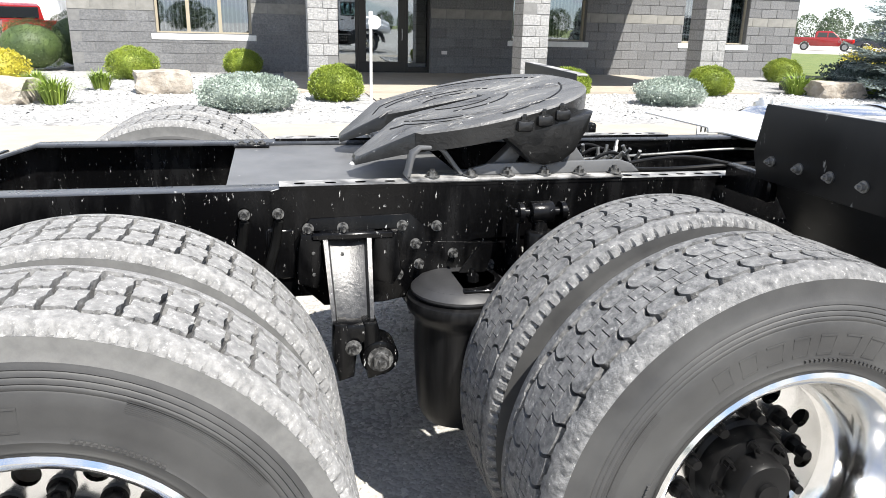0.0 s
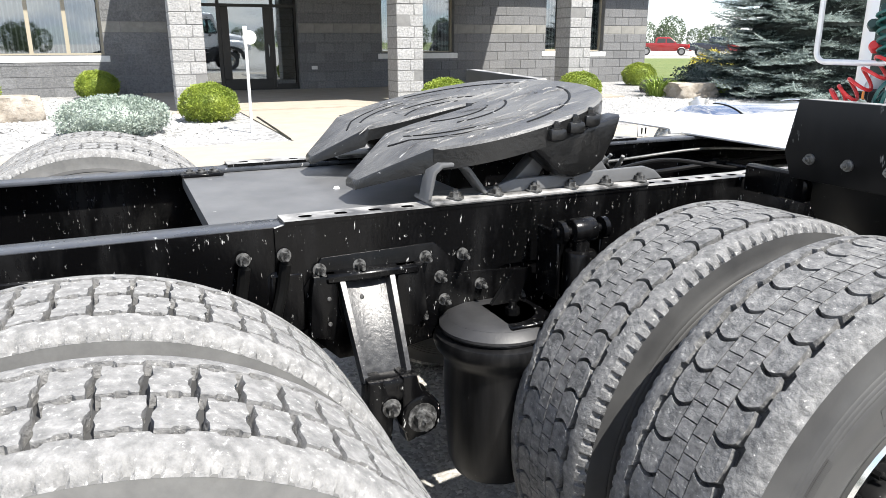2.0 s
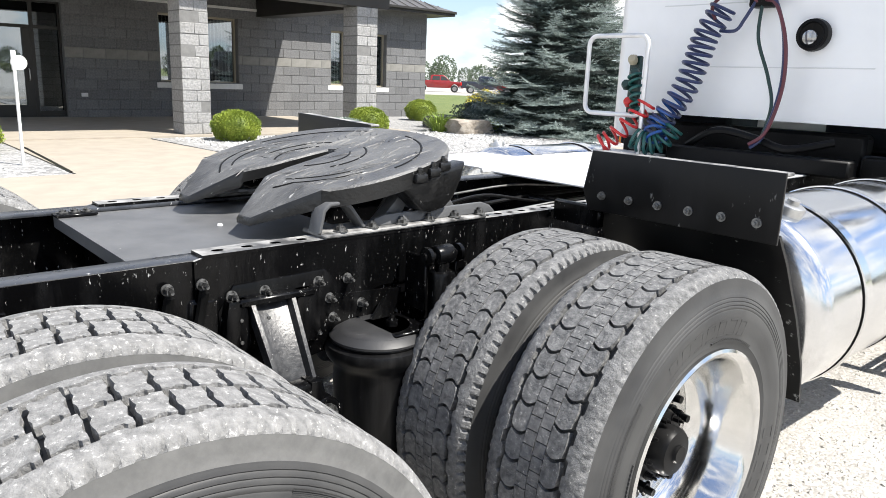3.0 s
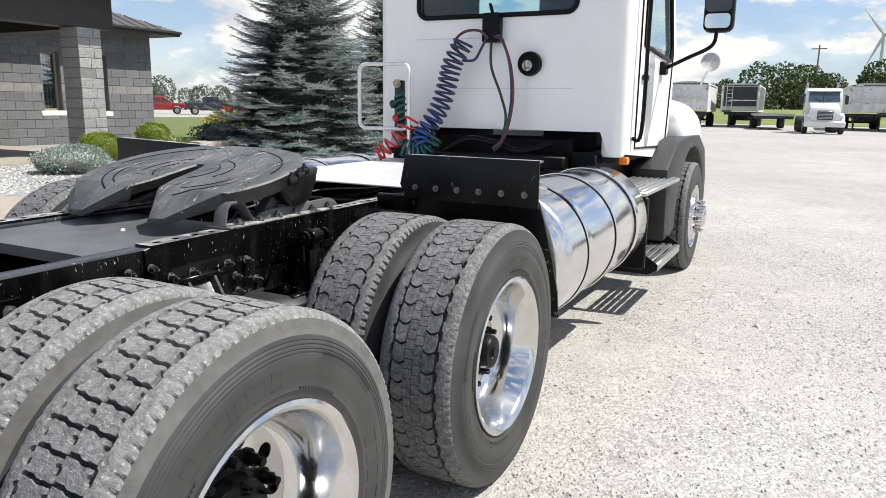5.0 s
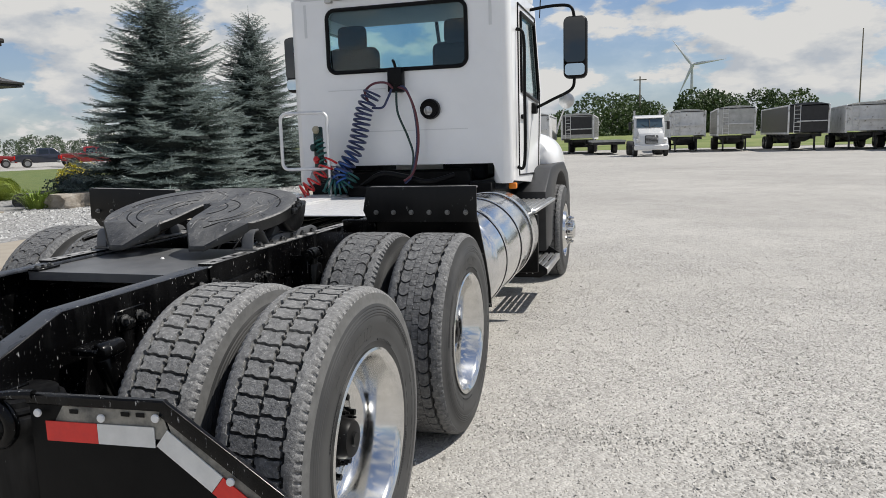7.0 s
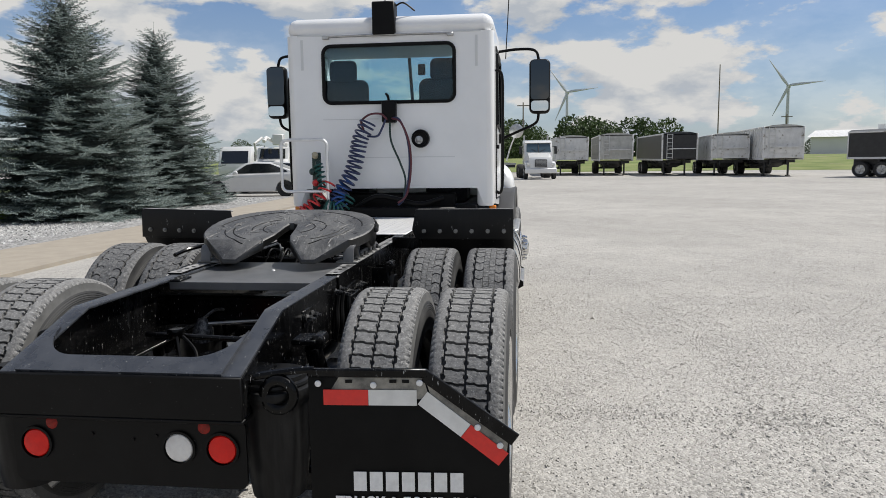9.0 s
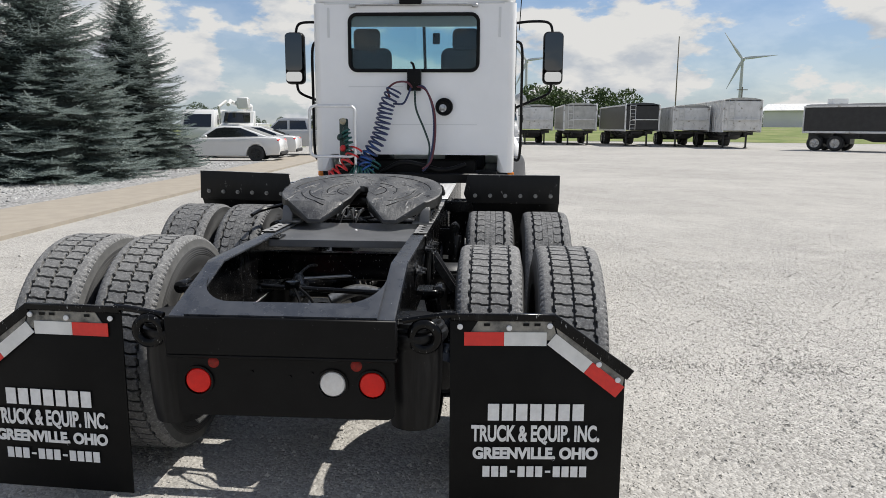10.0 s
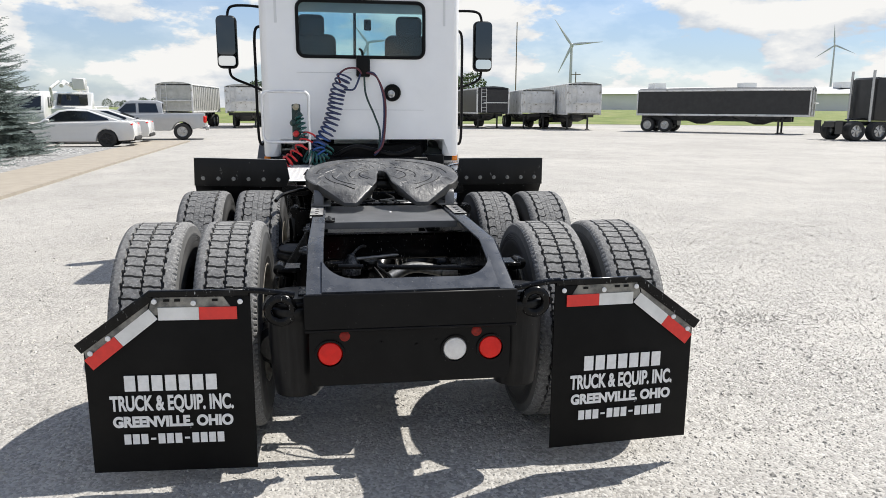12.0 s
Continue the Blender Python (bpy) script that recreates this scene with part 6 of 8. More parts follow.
def build_building():
    bld = thing("office_building", "grey split-face block office with hipped metal roof and porch", "building")
    # backing wall with openings right through
    bm = B()
    hs = [[(a, z0), (b, z0), (b, z1), (a, z1)] for a, b, z0, z1, _ in OPEN]
    sheet(bm, [(XW0, 0), (XW1, 0), (XW1, WH), (XW0, WH)], 0.326, M_XZ @ Matrix.Translation((0, 0, -WY - 0.25)), holes=hs)
    box(bm, XW0, XW0 + 0.25, WY + 0.25, WY + 12, 0, WH)
    box(bm, XW1 - 0.25, XW1, WY + 0.25, WY + 12, 0, WH)
    box(bm, XW0, XW1, WY + 11.8, WY + 12, 0, WH)
    wall = part("wall", bm, M_MORTAR, bld, "mortar-jointed block wall")
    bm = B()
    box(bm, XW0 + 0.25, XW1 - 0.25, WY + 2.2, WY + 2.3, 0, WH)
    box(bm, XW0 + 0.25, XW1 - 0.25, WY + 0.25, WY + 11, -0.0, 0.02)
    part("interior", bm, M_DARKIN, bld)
    # roofs
    def hip(x0, x1, y0, y1, z, rise, ov, name):
        bm = B()
        x0, x1, y0, y1 = x0 - ov, x1 + ov, y0 - ov, y1 + ov
        d = min((y1 - y0) / 2, (x1 - x0) / 2)
        v = [bm.verts.new(p) for p in ((x0, y0, z), (x1, y0, z), (x1, y1, z), (x0, y1, z), (x0 + d, (y0 + y1) / 2, z + rise), (x1 - d, (y0 + y1) / 2, z + rise))]
        for f in ((0, 1, 5, 4), (1, 2, 5), (2, 3, 4, 5), (3, 0, 4)):
            bm.faces.new([v[i] for i in f])
        roof = part("roof", bm, M_ROOF, bld, "dark standing-seam metal roof")
        bm = B()
        n = int((x1 - x0) / 0.45)
        for i in range(1, n):
            x = x0 + i * 0.45
            f = min((x - x0) / d, (x1 - x) / d, 1.0)
            cyl(bm, (x, y0, z + 0.012), (x, y0 + f * (y1 - y0) / 2, z + 0.012 + rise * f), 0.014, 4)
        n = int((y1 - y0) / 0.45)
        for i in range(1, n):
            y = y0 + i * 0.45
            f = min((y - y0), (y1 - y)) / ((y1 - y0) / 2)
            cyl(bm, (x1, y, z + 0.012), (x1 - d * f, y, z + 0.012 + rise * f), 0.014, 4)
        part("seam", bm, M_ROOF, roof)
        bm = B()
        for b in ((x0, x1, y0 - 0.02, y0), (x0, x1, y1, y1 + 0.02)):
            box(bm, *b, z - 0.16, z + 0.01)
        for b in ((x0 - 0.02, x0), (x1, x1 + 0.02)):
            box(bm, *b, y0, y1, z - 0.16, z + 0.01)
        gut = [(x0, y0 - 0.06), (x1, y0 - 0.06)]
        box(bm, x0, x1, y0 - 0.11, y0 - 0.02, z - 0.08, z + 0.0, 0.01)
        box(bm, x1 + 0.02, x1 + 0.11, y0, y1, z - 0.08, z + 0.0, 0.01)
        part("fascia", bm, M_FASCIA, roof)
        bm = B()
        box(bm, x0, x1, y0, y1, z - 0.15, z - 0.13)
        part("soffit", bm, M_SOFFIT, roof)
    hip(XW0, XW1, WY, WY + 12, WH + 0.15, 2.6, 0.75, "main")
    hip(0.7, 10.5, 13.0, 19.9, WH + 0.42, 1.5, 0.55, "porch")
    for b in ((0.8, 10.45, 13.15, 13.75), (9.85, 10.45, 13.76, 19.1), (0.8, 1.4, 13.76, 19.1)):
        bm = B()
        box(bm, *b, 3.05, 3.75, 0.01)
        part("porch_beam", bm, M_FASCIA, bld)
    # windows and the glazed door
    for a, b, z0, z1, n in OPEN:
        fm = M_TANFR if n else M_BRONZE
        bm = B()
        w = 0.06
        y0, y1 = WY + 0.10, WY + 0.16
        mull = [a + (b - a) * i / n for i in range(1, n)] if n else [a + 0.60, a + 2.04]
        cuts = [a + w - 0.045] + mull + [b - w + 0.045]
        sheet(bm, [(a, z0), (b, z0), (b, z1), (a, z1)], y1 - y0, M_XZ @ Matrix.Translation((0, 0, -y1)),
              holes=[[(p + 0.045, z0 + w), (q - 0.045, z0 + w), (q - 0.045, z1 - w), (p + 0.045, z1 - w)] for p, q in zip(cuts, cuts[1:])])
        win = part("window" if n else "door", bm, fm, bld, "tan aluminium window with vertical blinds" if n else "dark bronze glazed entrance door")
        if not n:
            for nm, bx in (("bottom_rail", (a + 0.65, a + 2.0, z0 + 0.02, z0 + 0.30)), ("transom", (a + w, b - w, 2.30, 2.38)), ("stile", (a + 0.65, a + 0.86, z0 + 0.30, 2.30)),
                           ("stile", (a + 1.80, a + 2.0, z0 + 0.30, 2.30)), ("sill_rail", (a + w, a + 0.55, z0 + 0.05, z0 + 0.16)), ("sill_rail", (a + 2.09, b - w, z0 + 0.05, z0 + 0.16))):
                bm = B()
                box(bm, bx[0], bx[1], y0 - 0.02, y1 - 0.01, bx[2], bx[3], 0.006)
                part(nm, bm, fm, win)
        edges = [a + w] + mull + [b - w]
        for p, q in zip(edges, edges[1:]):
            bm = B()
            box(bm, p + 0.03, q - 0.03, WY + 0.128, WY + 0.134, z0 + w, z1 - w)
            part("pane", bm, M_OFFGLASS2, win)
        if n:
            bm = B()
            k = int((b - a) / 0.11)
            for i in range(k):
                x = a + 0.1 + i * 0.11
                box(bm, x - 0.008, x + 0.03, WY + 0.22, WY + 0.235, z0 + 0.05, z1 - 0.05)
            part("blind", bm, M_BLIND, win, "pale vertical blind slats")
            bm = B()
            box(bm, a - 0.12, b + 0.12, WY - 0.10, WY + 0.10, z0 - 0.16, z0 - 0.002, 0.012)
            part("sill", bm, M_TRIMW, win)
        else:
            bm = B()
            tube(bm, smooth_path([(a + 1.90, WY + 0.08, 1.0), (a + 1.90, WY + 0.02, 1.03), (a + 1.90, WY + 0.02, 1.27), (a + 1.90, WY + 0.08, 1.30)], 5), 0.014, 8)
            part("pull_handle", bm, M_TANKGREY, win)
    bm = B()
    box(bm, 4.75, 4.92, WY - 0.105, WY - 0.06, 0.62, 0.72, 0.006)
    part("wall_socket", bm, M_TRIMW, bld)
    bm = B()
    box(bm, 5.2, 10.8, WY - 0.14, WY - 0.09, 3.2, 3.27)
    part("ledge", bm, M_TRIMW, bld)
    return bld, wall


def reflective_glass():
    """Coated office glazing: a third of the light mirrored, the rest let through with a grey tint."""
    m = bpy.data.materials.new("office_window_glass")
    m.use_nodes = True
    nt = m.node_tree
    nt.nodes.remove(nt.nodes["Principled BSDF"])
    g, t, x = (nt.nodes.new(k) for k in ("ShaderNodeBsdfGlossy", "ShaderNodeBsdfTransparent", "ShaderNodeMixShader"))
    g.inputs["Roughness"].default_value = 0.02
    g.inputs["Color"].default_value = (0.80, 0.86, 0.90, 1)
    t.inputs["Color"].default_value = (0.55, 0.58, 0.60, 1)
    x.inputs[0].default_value = 0.30
    nt.links.new(t.outputs[0], x.inputs[1]); nt.links.new(g.outputs[0], x.inputs[2])
    nt.links.new(x.outputs[0], nt.nodes["Material Output"].inputs["Surface"])
    return m


M_OFFGLASS2 = reflective_glass()
building, bwall = build_building()


def block_mesh(w, h, d, rough, seed):
    bm = B()
    box(bm, -w / 2, w / 2, -d, 0, -h / 2, h / 2, 0.008)
    if rough:
        r = random.Random(seed)
        for v in bm.verts:
            if v.co.y < -d + 0.02:
                v.co.y += r.uniform(-0.004, 0.004)
    finish(bm, 18)
    me = bpy.data.meshes.new("block")
    bm.to_mesh(me)
    bm.free()
    me.materials.append(M_BLOCK)
    return me


def raw(me_or_bm, parent, m, name="block"):
    o = new(name, me_or_bm)
    o.parent = parent
    o.matrix_basis = m
    return o


COURSE, BLK = 0.27, 0.56


def lay_blocks():
    kinds = [block_mesh(BLK - 0.012, COURSE - 0.012, 0.09, True, i) for i in range(5)]
    half = [block_mesh(BLK / 2 - 0.012, COURSE - 0.012, 0.09, True, 9 + i) for i in range(2)]
    band = block_mesh(BLK - 0.012, COURSE - 0.012, 0.085, False, 3)
    band.materials.clear(); band.materials.append(M_BAND)
    spots = []
    r = random.Random(2)
    n_c = int(WH / COURSE)
    for c in range(n_c):
        z = COURSE * (c + 0.5)
        x = XW0 + (BLK / 2 if c % 2 else 0)
        first = True
        while x < XW1 - 0.05:
            w = BLK
            if x + w > XW1:
                w = XW1 - x
            a, b = x, x + w
            x += w
            cuts = [(a, b)]
            for oa, ob, z0, z1, n in OPEN:
                if z0 - (0.1 if n else 0.05) < z < z1:
                    nxt = []
                    for p, q in cuts:
                        if q <= oa or p >= ob:
                            nxt.append((p, q))
                        else:
                            if p < oa - 0.06:
                                nxt.append((p, oa))
                            if q > ob + 0.06:
                                nxt.append((ob, q))
                    cuts = nxt
            for p, q in cuts:
                spots.append((p, q, z, c))
    near = [s for s in spots if 4.2 < s[0] < 16.6 and s[3] < 11]
    r.shuffle(near)
    near = set(near[:300])
    rest = B()
    restb = B()
    for s in spots:
        p, q, z, c = s
        isband = c in (6,)
        if s in near:
            me = band if isband else (kinds if q - p > 0.3 else half)[r.randrange(2)]
            o = raw(me, bwall, pose((p + q) / 2, WY, z) @ Matrix.Diagonal(((q - p - 0.012) / ((BLK if (q - p > 0.3 or isband) else BLK / 2) - 0.012), 1, 1, 1)))
        else:
            t = restb if isband else rest
            dd = 0.086 + r.uniform(-0.004, 0.004) * (0 if isband else 1)
            box(t, p + 0.006, q - 0.006, WY - dd, WY, z - COURSE / 2 + 0.006, z + COURSE / 2 - 0.006)
    for t, mm in ((rest, M_BLOCK), (restb, M_BAND)):
        o = part("block_field", t, mm, bwall)
        o["kind"] = "stuff"
    # columns
    for cx in (0.90, 5.43, 9.78):
        bm = B()
        box(bm, cx - 0.298, cx + 0.298, 13.152, 13.748, 0.08, 3.05)
        col = part("column", bm, M_MORTAR, building, "square split-face block column")
        for c in range(13):
            z = 0.09 + 0.228 * (c + 0.5)
            bm = B()
            rr = random.Random(c * 7 + int(cx * 10))
            k = 0.5 if c % 2 else 0.66
            for fx0, fx1 in ((-0.305, -0.305 + 0.61 * k), (-0.305 + 0.61 * k, 0.305)):
                box(bm, cx + fx0 + 0.005, cx + fx1 - 0.005, 13.145 + rr.uniform(-.008, .008), 13.755, z - 0.108, z + 0.108, 0.008)
            part("block_course", bm, M_COLB, col)


lay_blocks()


# ---- plants ----
def leaf_mat(name, a, b, rough=0.6, vary=0.18):
    m = mat(name, a, rough, 0, b, 3.0, vary=vary)
    return m


M_NEEDLE = leaf_mat("blue_spruce_needles", (0.036, 0.055, 0.047), (0.105, 0.145, 0.128), 0.6, 0.35)
M_NEEDLE2 = leaf_mat("silver_spruce_shoots", (0.13, 0.172, 0.158), (0.30, 0.36, 0.335), 0.6, 0.30)
# near-black green: the shade inside the crown is put into this colour
M_INNER = mat("inner_crown_shade", (0.018, 0.026, 0.022), 0.85, 0, (0.045, 0.06, 0.054), 16, bump=1.0, bscale=22, dist=0.08)
M_BARK = mat("spruce_bark", (0.06, 0.045, 0.035), 0.9, 0, (0.1, 0.08, 0.06), 20, bump=0.5, bscale=30)
M_BOX = leaf_mat("yellow_green_leaves", (0.11, 0.165, 0.016), (0.27, 0.33, 0.04))
M_SAGE = leaf_mat("silver_green_leaves", (0.20, 0.25, 0.21), (0.36, 0.41, 0.36))
M_YEL = leaf_mat("golden_leaves", (0.28, 0.25, 0.02), (0.55, 0.48, 0.05))
M_GRASS = leaf_mat("grass_blades", (0.12, 0.20, 0.02), (0.28, 0.36, 0.06))
M_DKGREEN = leaf_mat("dark_green_leaves", (0.035, 0.06, 0.02), (0.08, 0.12, 0.035))
M_TREES = leaf_mat("summer_tree_leaves", (0.045, 0.078, 0.024), (0.10, 0.15, 0.048))
# paler, greyer green: distance haze mixed into the leaf colour
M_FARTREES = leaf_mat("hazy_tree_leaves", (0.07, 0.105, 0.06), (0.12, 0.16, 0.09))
M_ROCK = mat("weathered_limestone", (0.24, 0.205, 0.165), 0.9, 0, (0.40, 0.365, 0.315), 5, bump=0.9, bscale=9, dist=0.04)
M_ROCKD = mat("dark_boulder", (0.06, 0.06, 0.062), 0.9, 0, (0.12, 0.12, 0.12), 6, bump=0.8, bscale=8, dist=0.04)


def soup(name, verts, faces, material, parent=None, label=""):
    me = bpy.data.meshes.new(name)
    me.from_pydata([tuple(v) for v in verts], [], faces)
    me.materials.append(material)
    o = new(name, me)
    if parent is not None:
        o.parent = parent
    if label:
        o["label"] = label
    return o


def shoot(V, F, p, d, ln, rnd):
    """A bristly twig: short stiff needles all round an axis, longest at the middle."""
    q = d.cross(Vector((rnd.gauss(0, 1), rnd.gauss(0, 1), rnd.gauss(0, 1)))).normalized()
    w = q.cross(d)
    n = max(5, int(ln / 0.019))
    for k in range(n):
        u = (k + rnd.uniform(0, 1)) / n
        a = 2.4 * k + rnd.uniform(-.4, .4)
        out = q * math.cos(a) + w * math.sin(a)
        o = p + d * ln * u
        t = o + d * (0.030 + 0.012 * u) + out * 0.036 * (1.15 - 0.7 * u)
        e = d.cross(out) * 0.0105
        i = len(V)
        V += [o - e, o + e, t]
        F.append((i, i + 1, i + 2))


def spruce(x, y, h, r, seed):
    rnd = random.Random(seed)
    t = thing("spruce_tree", "tall blue spruce with silvery needles and low skirts", "tree", "spruces by the walk", at=(x, y, 0))
    bm = B()
    tube(bm, [(0, 0, 0), (0.02, 0.01, h * 0.3), (0, 0.02, h * 0.65), (0, 0, h * 0.98)], [0.14, 0.10, 0.06, 0.012], 10)
    part("trunk", bm, M_BARK, t)
    old, fresh = ([], []), ([], [])
    bb = B()
    limbs = int(h * 92)
    for i in range(limbs):
        f = 1 - (1 - (i + 0.5) / limbs) ** 0.62
        z = 0.14 + f * (h - 0.30)
        rr = r * (1 - f) ** 0.70 + 0.07
        a = 2.39996 * i + rnd.uniform(-.3, .3)
        L = rr * rnd.choice((0.62, 0.76, 0.86, 0.92, 0.97, 1.00, 1.04, 1.09))
        out = Vector((math.cos(a), math.sin(a), 0))
        side = out.cross(Vector((0, 0, 1)))
        lift = 0.85 * f ** 2 - 0.05 + rnd.gauss(0, 0.07)
        base = Vector((0, 0, z + rnd.uniform(-.06, .06)))
        k = max(3, int(L / 0.15))
        bow = rnd.uniform(0.22, 0.42)

        def at(u):
            return base + out * L * u + Vector((0, 0, L * (lift * u - bow * u * u + 0.30 * u ** 3)))

        if L > 0.4:
            tube(bb, [at(0.0), at(0.4), at(0.8), at(1.0)], [0.014, 0.010, 0.006, 0.003], 4)
        for j in range(k + 1):
            u = 0.30 + 0.70 * j / k
            p = at(u)
            w = (0.40 * L * (1.05 - u) + 0.10) * rnd.uniform(0.75, 1.15)
            way = (out + Vector((0, 0, 0.10 + 0.25 * u))).normalized()
            tips = fresh if u > 0.74 else old
            shoot(*tips, p, way, 0.17, rnd)
            for sd in (-1, 1):
                # a side twig with its own short shoots
                go = (out * 0.75 + side * sd * 0.85 + Vector((0, 0, rnd.uniform(-.10, .14)))).normalized()
                m = max(1, int(w / 0.13))
                for c in range(m):
                    o = p + go * w * (c / m)
                    tip = tips if c < m - 1 or u < 0.62 or rnd.random() < 0.35 else fresh
                    shoot(*tip, o, (go + out * 0.25 * rnd.uniform(-1, 1) + Vector((0, 0, rnd.uniform(-.12, .16)))).normalized(), min(0.19, w / m + 0.07), rnd)
                    if m > 1:
                        shoot(*tip, o, (go * 0.5 + out * 0.8).normalized(), 0.12, rnd)
    shoot(*fresh, Vector((0, 0, h - 0.25)), Vector((0, 0, 1)), 0.42, rnd)
    part("limb", bb, M_BARK, t)
    # dark shell round the trunk; its colour stands for shade among inner needles
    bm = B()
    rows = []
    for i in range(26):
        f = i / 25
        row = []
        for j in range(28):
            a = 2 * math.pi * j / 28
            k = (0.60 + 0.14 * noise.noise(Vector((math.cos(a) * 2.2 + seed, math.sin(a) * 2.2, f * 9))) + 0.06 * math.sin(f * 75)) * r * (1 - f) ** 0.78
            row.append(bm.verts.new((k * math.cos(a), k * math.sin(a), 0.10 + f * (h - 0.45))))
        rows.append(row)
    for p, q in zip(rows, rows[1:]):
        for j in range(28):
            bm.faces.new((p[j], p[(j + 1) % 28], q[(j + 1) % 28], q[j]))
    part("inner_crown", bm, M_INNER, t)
    soup("crown", *old, M_NEEDLE, t)
    soup("new_growth", *fresh, M_NEEDLE2, t, "silvery new shoots at the branch ends")
    return t


spruce(14.95, 11.1, 6.15, 2.62, 1)
spruce(20.0, 11.25, 6.0, 2.2, 2)


def bush(name, x, y, rx, rz, material, label, seed, leaf=0.024, n=11000, group="clipped bushes in the stone bed", zc=None, rough=0.10):
    rnd = random.Random(seed)
    t = thing(name, label, "bush", group, at=(x, y, 0.04))
    zc = rz * 0.82 if zc is None else zc
    bm = B()
    lathe(bm, [(0, -rz * 0.8)] + [(rx * 0.80 * math.cos(a), rz * 0.82 * math.sin(a)) for a in [radians(d) for d in range(-70, 80, 15)]] + [(0, rz * 0.82)], 20, pose(0, 0, zc))
    part("core", bm, material, t)
    V, F = [], []
    for _ in range(n):
        v = Vector((rnd.gauss(0, 1), rnd.gauss(0, 1), rnd.gauss(0, 1))).normalized()
        if v.z < -0.75:
            continue
        k = 1 + rough * (noise.noise(Vector((v.x * 3 + seed, v.y * 3, v.z * 3))) + 0.5 * rnd.uniform(-1, 1)) - rnd.uniform(0, 0.12)
        p = Vector((v.x * rx * k, v.y * rx * k, zc + v.z * rz * k))
        s1 = v.cross(Vector((rnd.gauss(0, 1), rnd.gauss(0, 1), rnd.gauss(0, 1)))).normalized()
        d = (v + Vector((rnd.gauss(0, .5), rnd.gauss(0, .5), rnd.gauss(0, .5) + 0.3))).normalized()
        w, l = leaf * rnd.uniform(0.4, 0.7), leaf * rnd.uniform(0.8, 1.5)
        i = len(V)
        V += [p, p + d * l * 0.5 + s1 * w, p + d * l, p + d * l * 0.5 - s1 * w]
        F.append((i, i + 1, i + 2, i + 3))
    soup("foliage", V, F, material, t)
    return t


BOXL = "round clipped yellow-green bush in white stone"
for i, (x, y, rx, rz) in enumerate(((0.98, 11.4, 0.49, 0.355), (-3.3, 16.4, 0.58, 0.41), (-0.85, 18.2, 0.50, 0.37), (5.75, 12.0, 0.48, 0.34), (9.45, 12.6, 0.50, 0.36), (14.7, 17.0, 0.52, 0.38))):
    bush("boxwood_bush", x, y, rx, rz, M_BOX, BOXL, 20 + i)
for i, (x, y, rx, rz) in enumerate(((-6.4, 20.0, 0.95, 0.72), (-5.6, 21.6, 0.9, 0.85))):
    bush("boxwood_bush", x, y, rx, rz, M_DKGREEN, "dark green shaded bush beside the wall", 40 + i, group="dark bushes at the wall end")
bush("sage_bush", -0.55, 9.95, 0.76, 0.31, M_SAGE, "low silver-green bush with woolly leaves", 31, 0.026, 14000, "silver bushes in the stone bed", rough=0.16)
bush("sage_bush", 7.3, 10.6, 0.64, 0.29, M_SAGE, "low silver-green bush with woolly leaves", 32, 0.026, 11000, "silver bushes in the stone bed", rough=0.16)
bush("golden_bush", -5.6, 14.6, 0.62, 0.40, M_YEL, "golden-leaved low bush beside grass tuft", 33, 0.04, 3000, "golden bushes")
bush("golden_bush", 15.3, 14.6, 0.55, 0.52, M_YEL, "bright yellow bush beside the spruce", 34, 0.036, 4500, "golden bushes", zc=0.52, rough=0.3)
bush("juniper_bush", 14.2, 13.4, 0.85, 0.45, M_NEEDLE, "spreading blue juniper under the spruce", 35, 0.05, 3500, "junipers", rough=0.3)


def tuft(x, y, r, h, seed):
    rnd = random.Random(seed)
    t = thing("grass_tuft", "arching green ornamental grass tuft", "grass", "grass tufts in the stone bed", at=(x, y, 0.04))
    V, F = [], []
    for _ in range(230):
        a = rnd.uniform(0, 6.28)
        o = Vector((math.cos(a), math.sin(a), 0))
        l, lean = h * rnd.uniform(0.7, 1.2), rnd.uniform(0.15, 1.0)
        p0 = o * rnd.uniform(0, r * 0.35)
        p1 = p0 + o * r * 0.35 * lean + Vector((0, 0, l * 0.6))
        p2 = p0 + o * r * lean + Vector((0, 0, l * (1.0 - 0.45 * lean)))
        s = o.cross(Vector((0, 0, 1))) * 0.010
        i = len(V)
        V += [p0 - s, p0 + s, p1 + s, p1 - s, p2]
        F += [(i, i + 1, i + 2, i + 3), (i + 3, i + 2, i + 4)]
    soup("blade", V, F, M_GRASS, t)["kind"] = "stuff"


for i, (x, y, r, h) in enumerate(((-3.6, 10.8, 0.55, 0.5), (-3.4, 13.4, 0.42, 0.45), (12.0, 12.9, 0.75, 0.55), (13.4, 12.2, 0.5, 0.45), (-4.6, 13.6, 0.4, 0.4), (12.9, 14.2, 0.5, 0.5))):
    tuft(x, y, r, h, 70 + i)


def rock(x, y, sx, sy, sz, rz, material, label, seed):
    bm = B()
    bmesh.ops.create_icosphere(bm, subdivisions=4, radius=1.0)
    for v in bm.verts:
        c = v.co.copy()
        q = Vector((max(-0.72, min(0.72, c.x)), max(-0.72, min(0.72, c.y)), max(-0.66, min(0.6, c.z))))
        n1 = noise.noise(c * 1.6 + Vector((seed, 0, 0))) * 0.14 + noise.noise(c * 5 + Vector((0, seed, 0))) * 0.05
        q *= 1.25 * (1 + n1)
        v.co = Vector((q.x * sx, q.y * sy, q.z * sz))
    o = part("landscape_rock", bm, material, None, "", pose(x, y, sz * 0.72 + 0.02, 0, 0, rz))
    tagged(o, label, "rock", "landscape rocks")


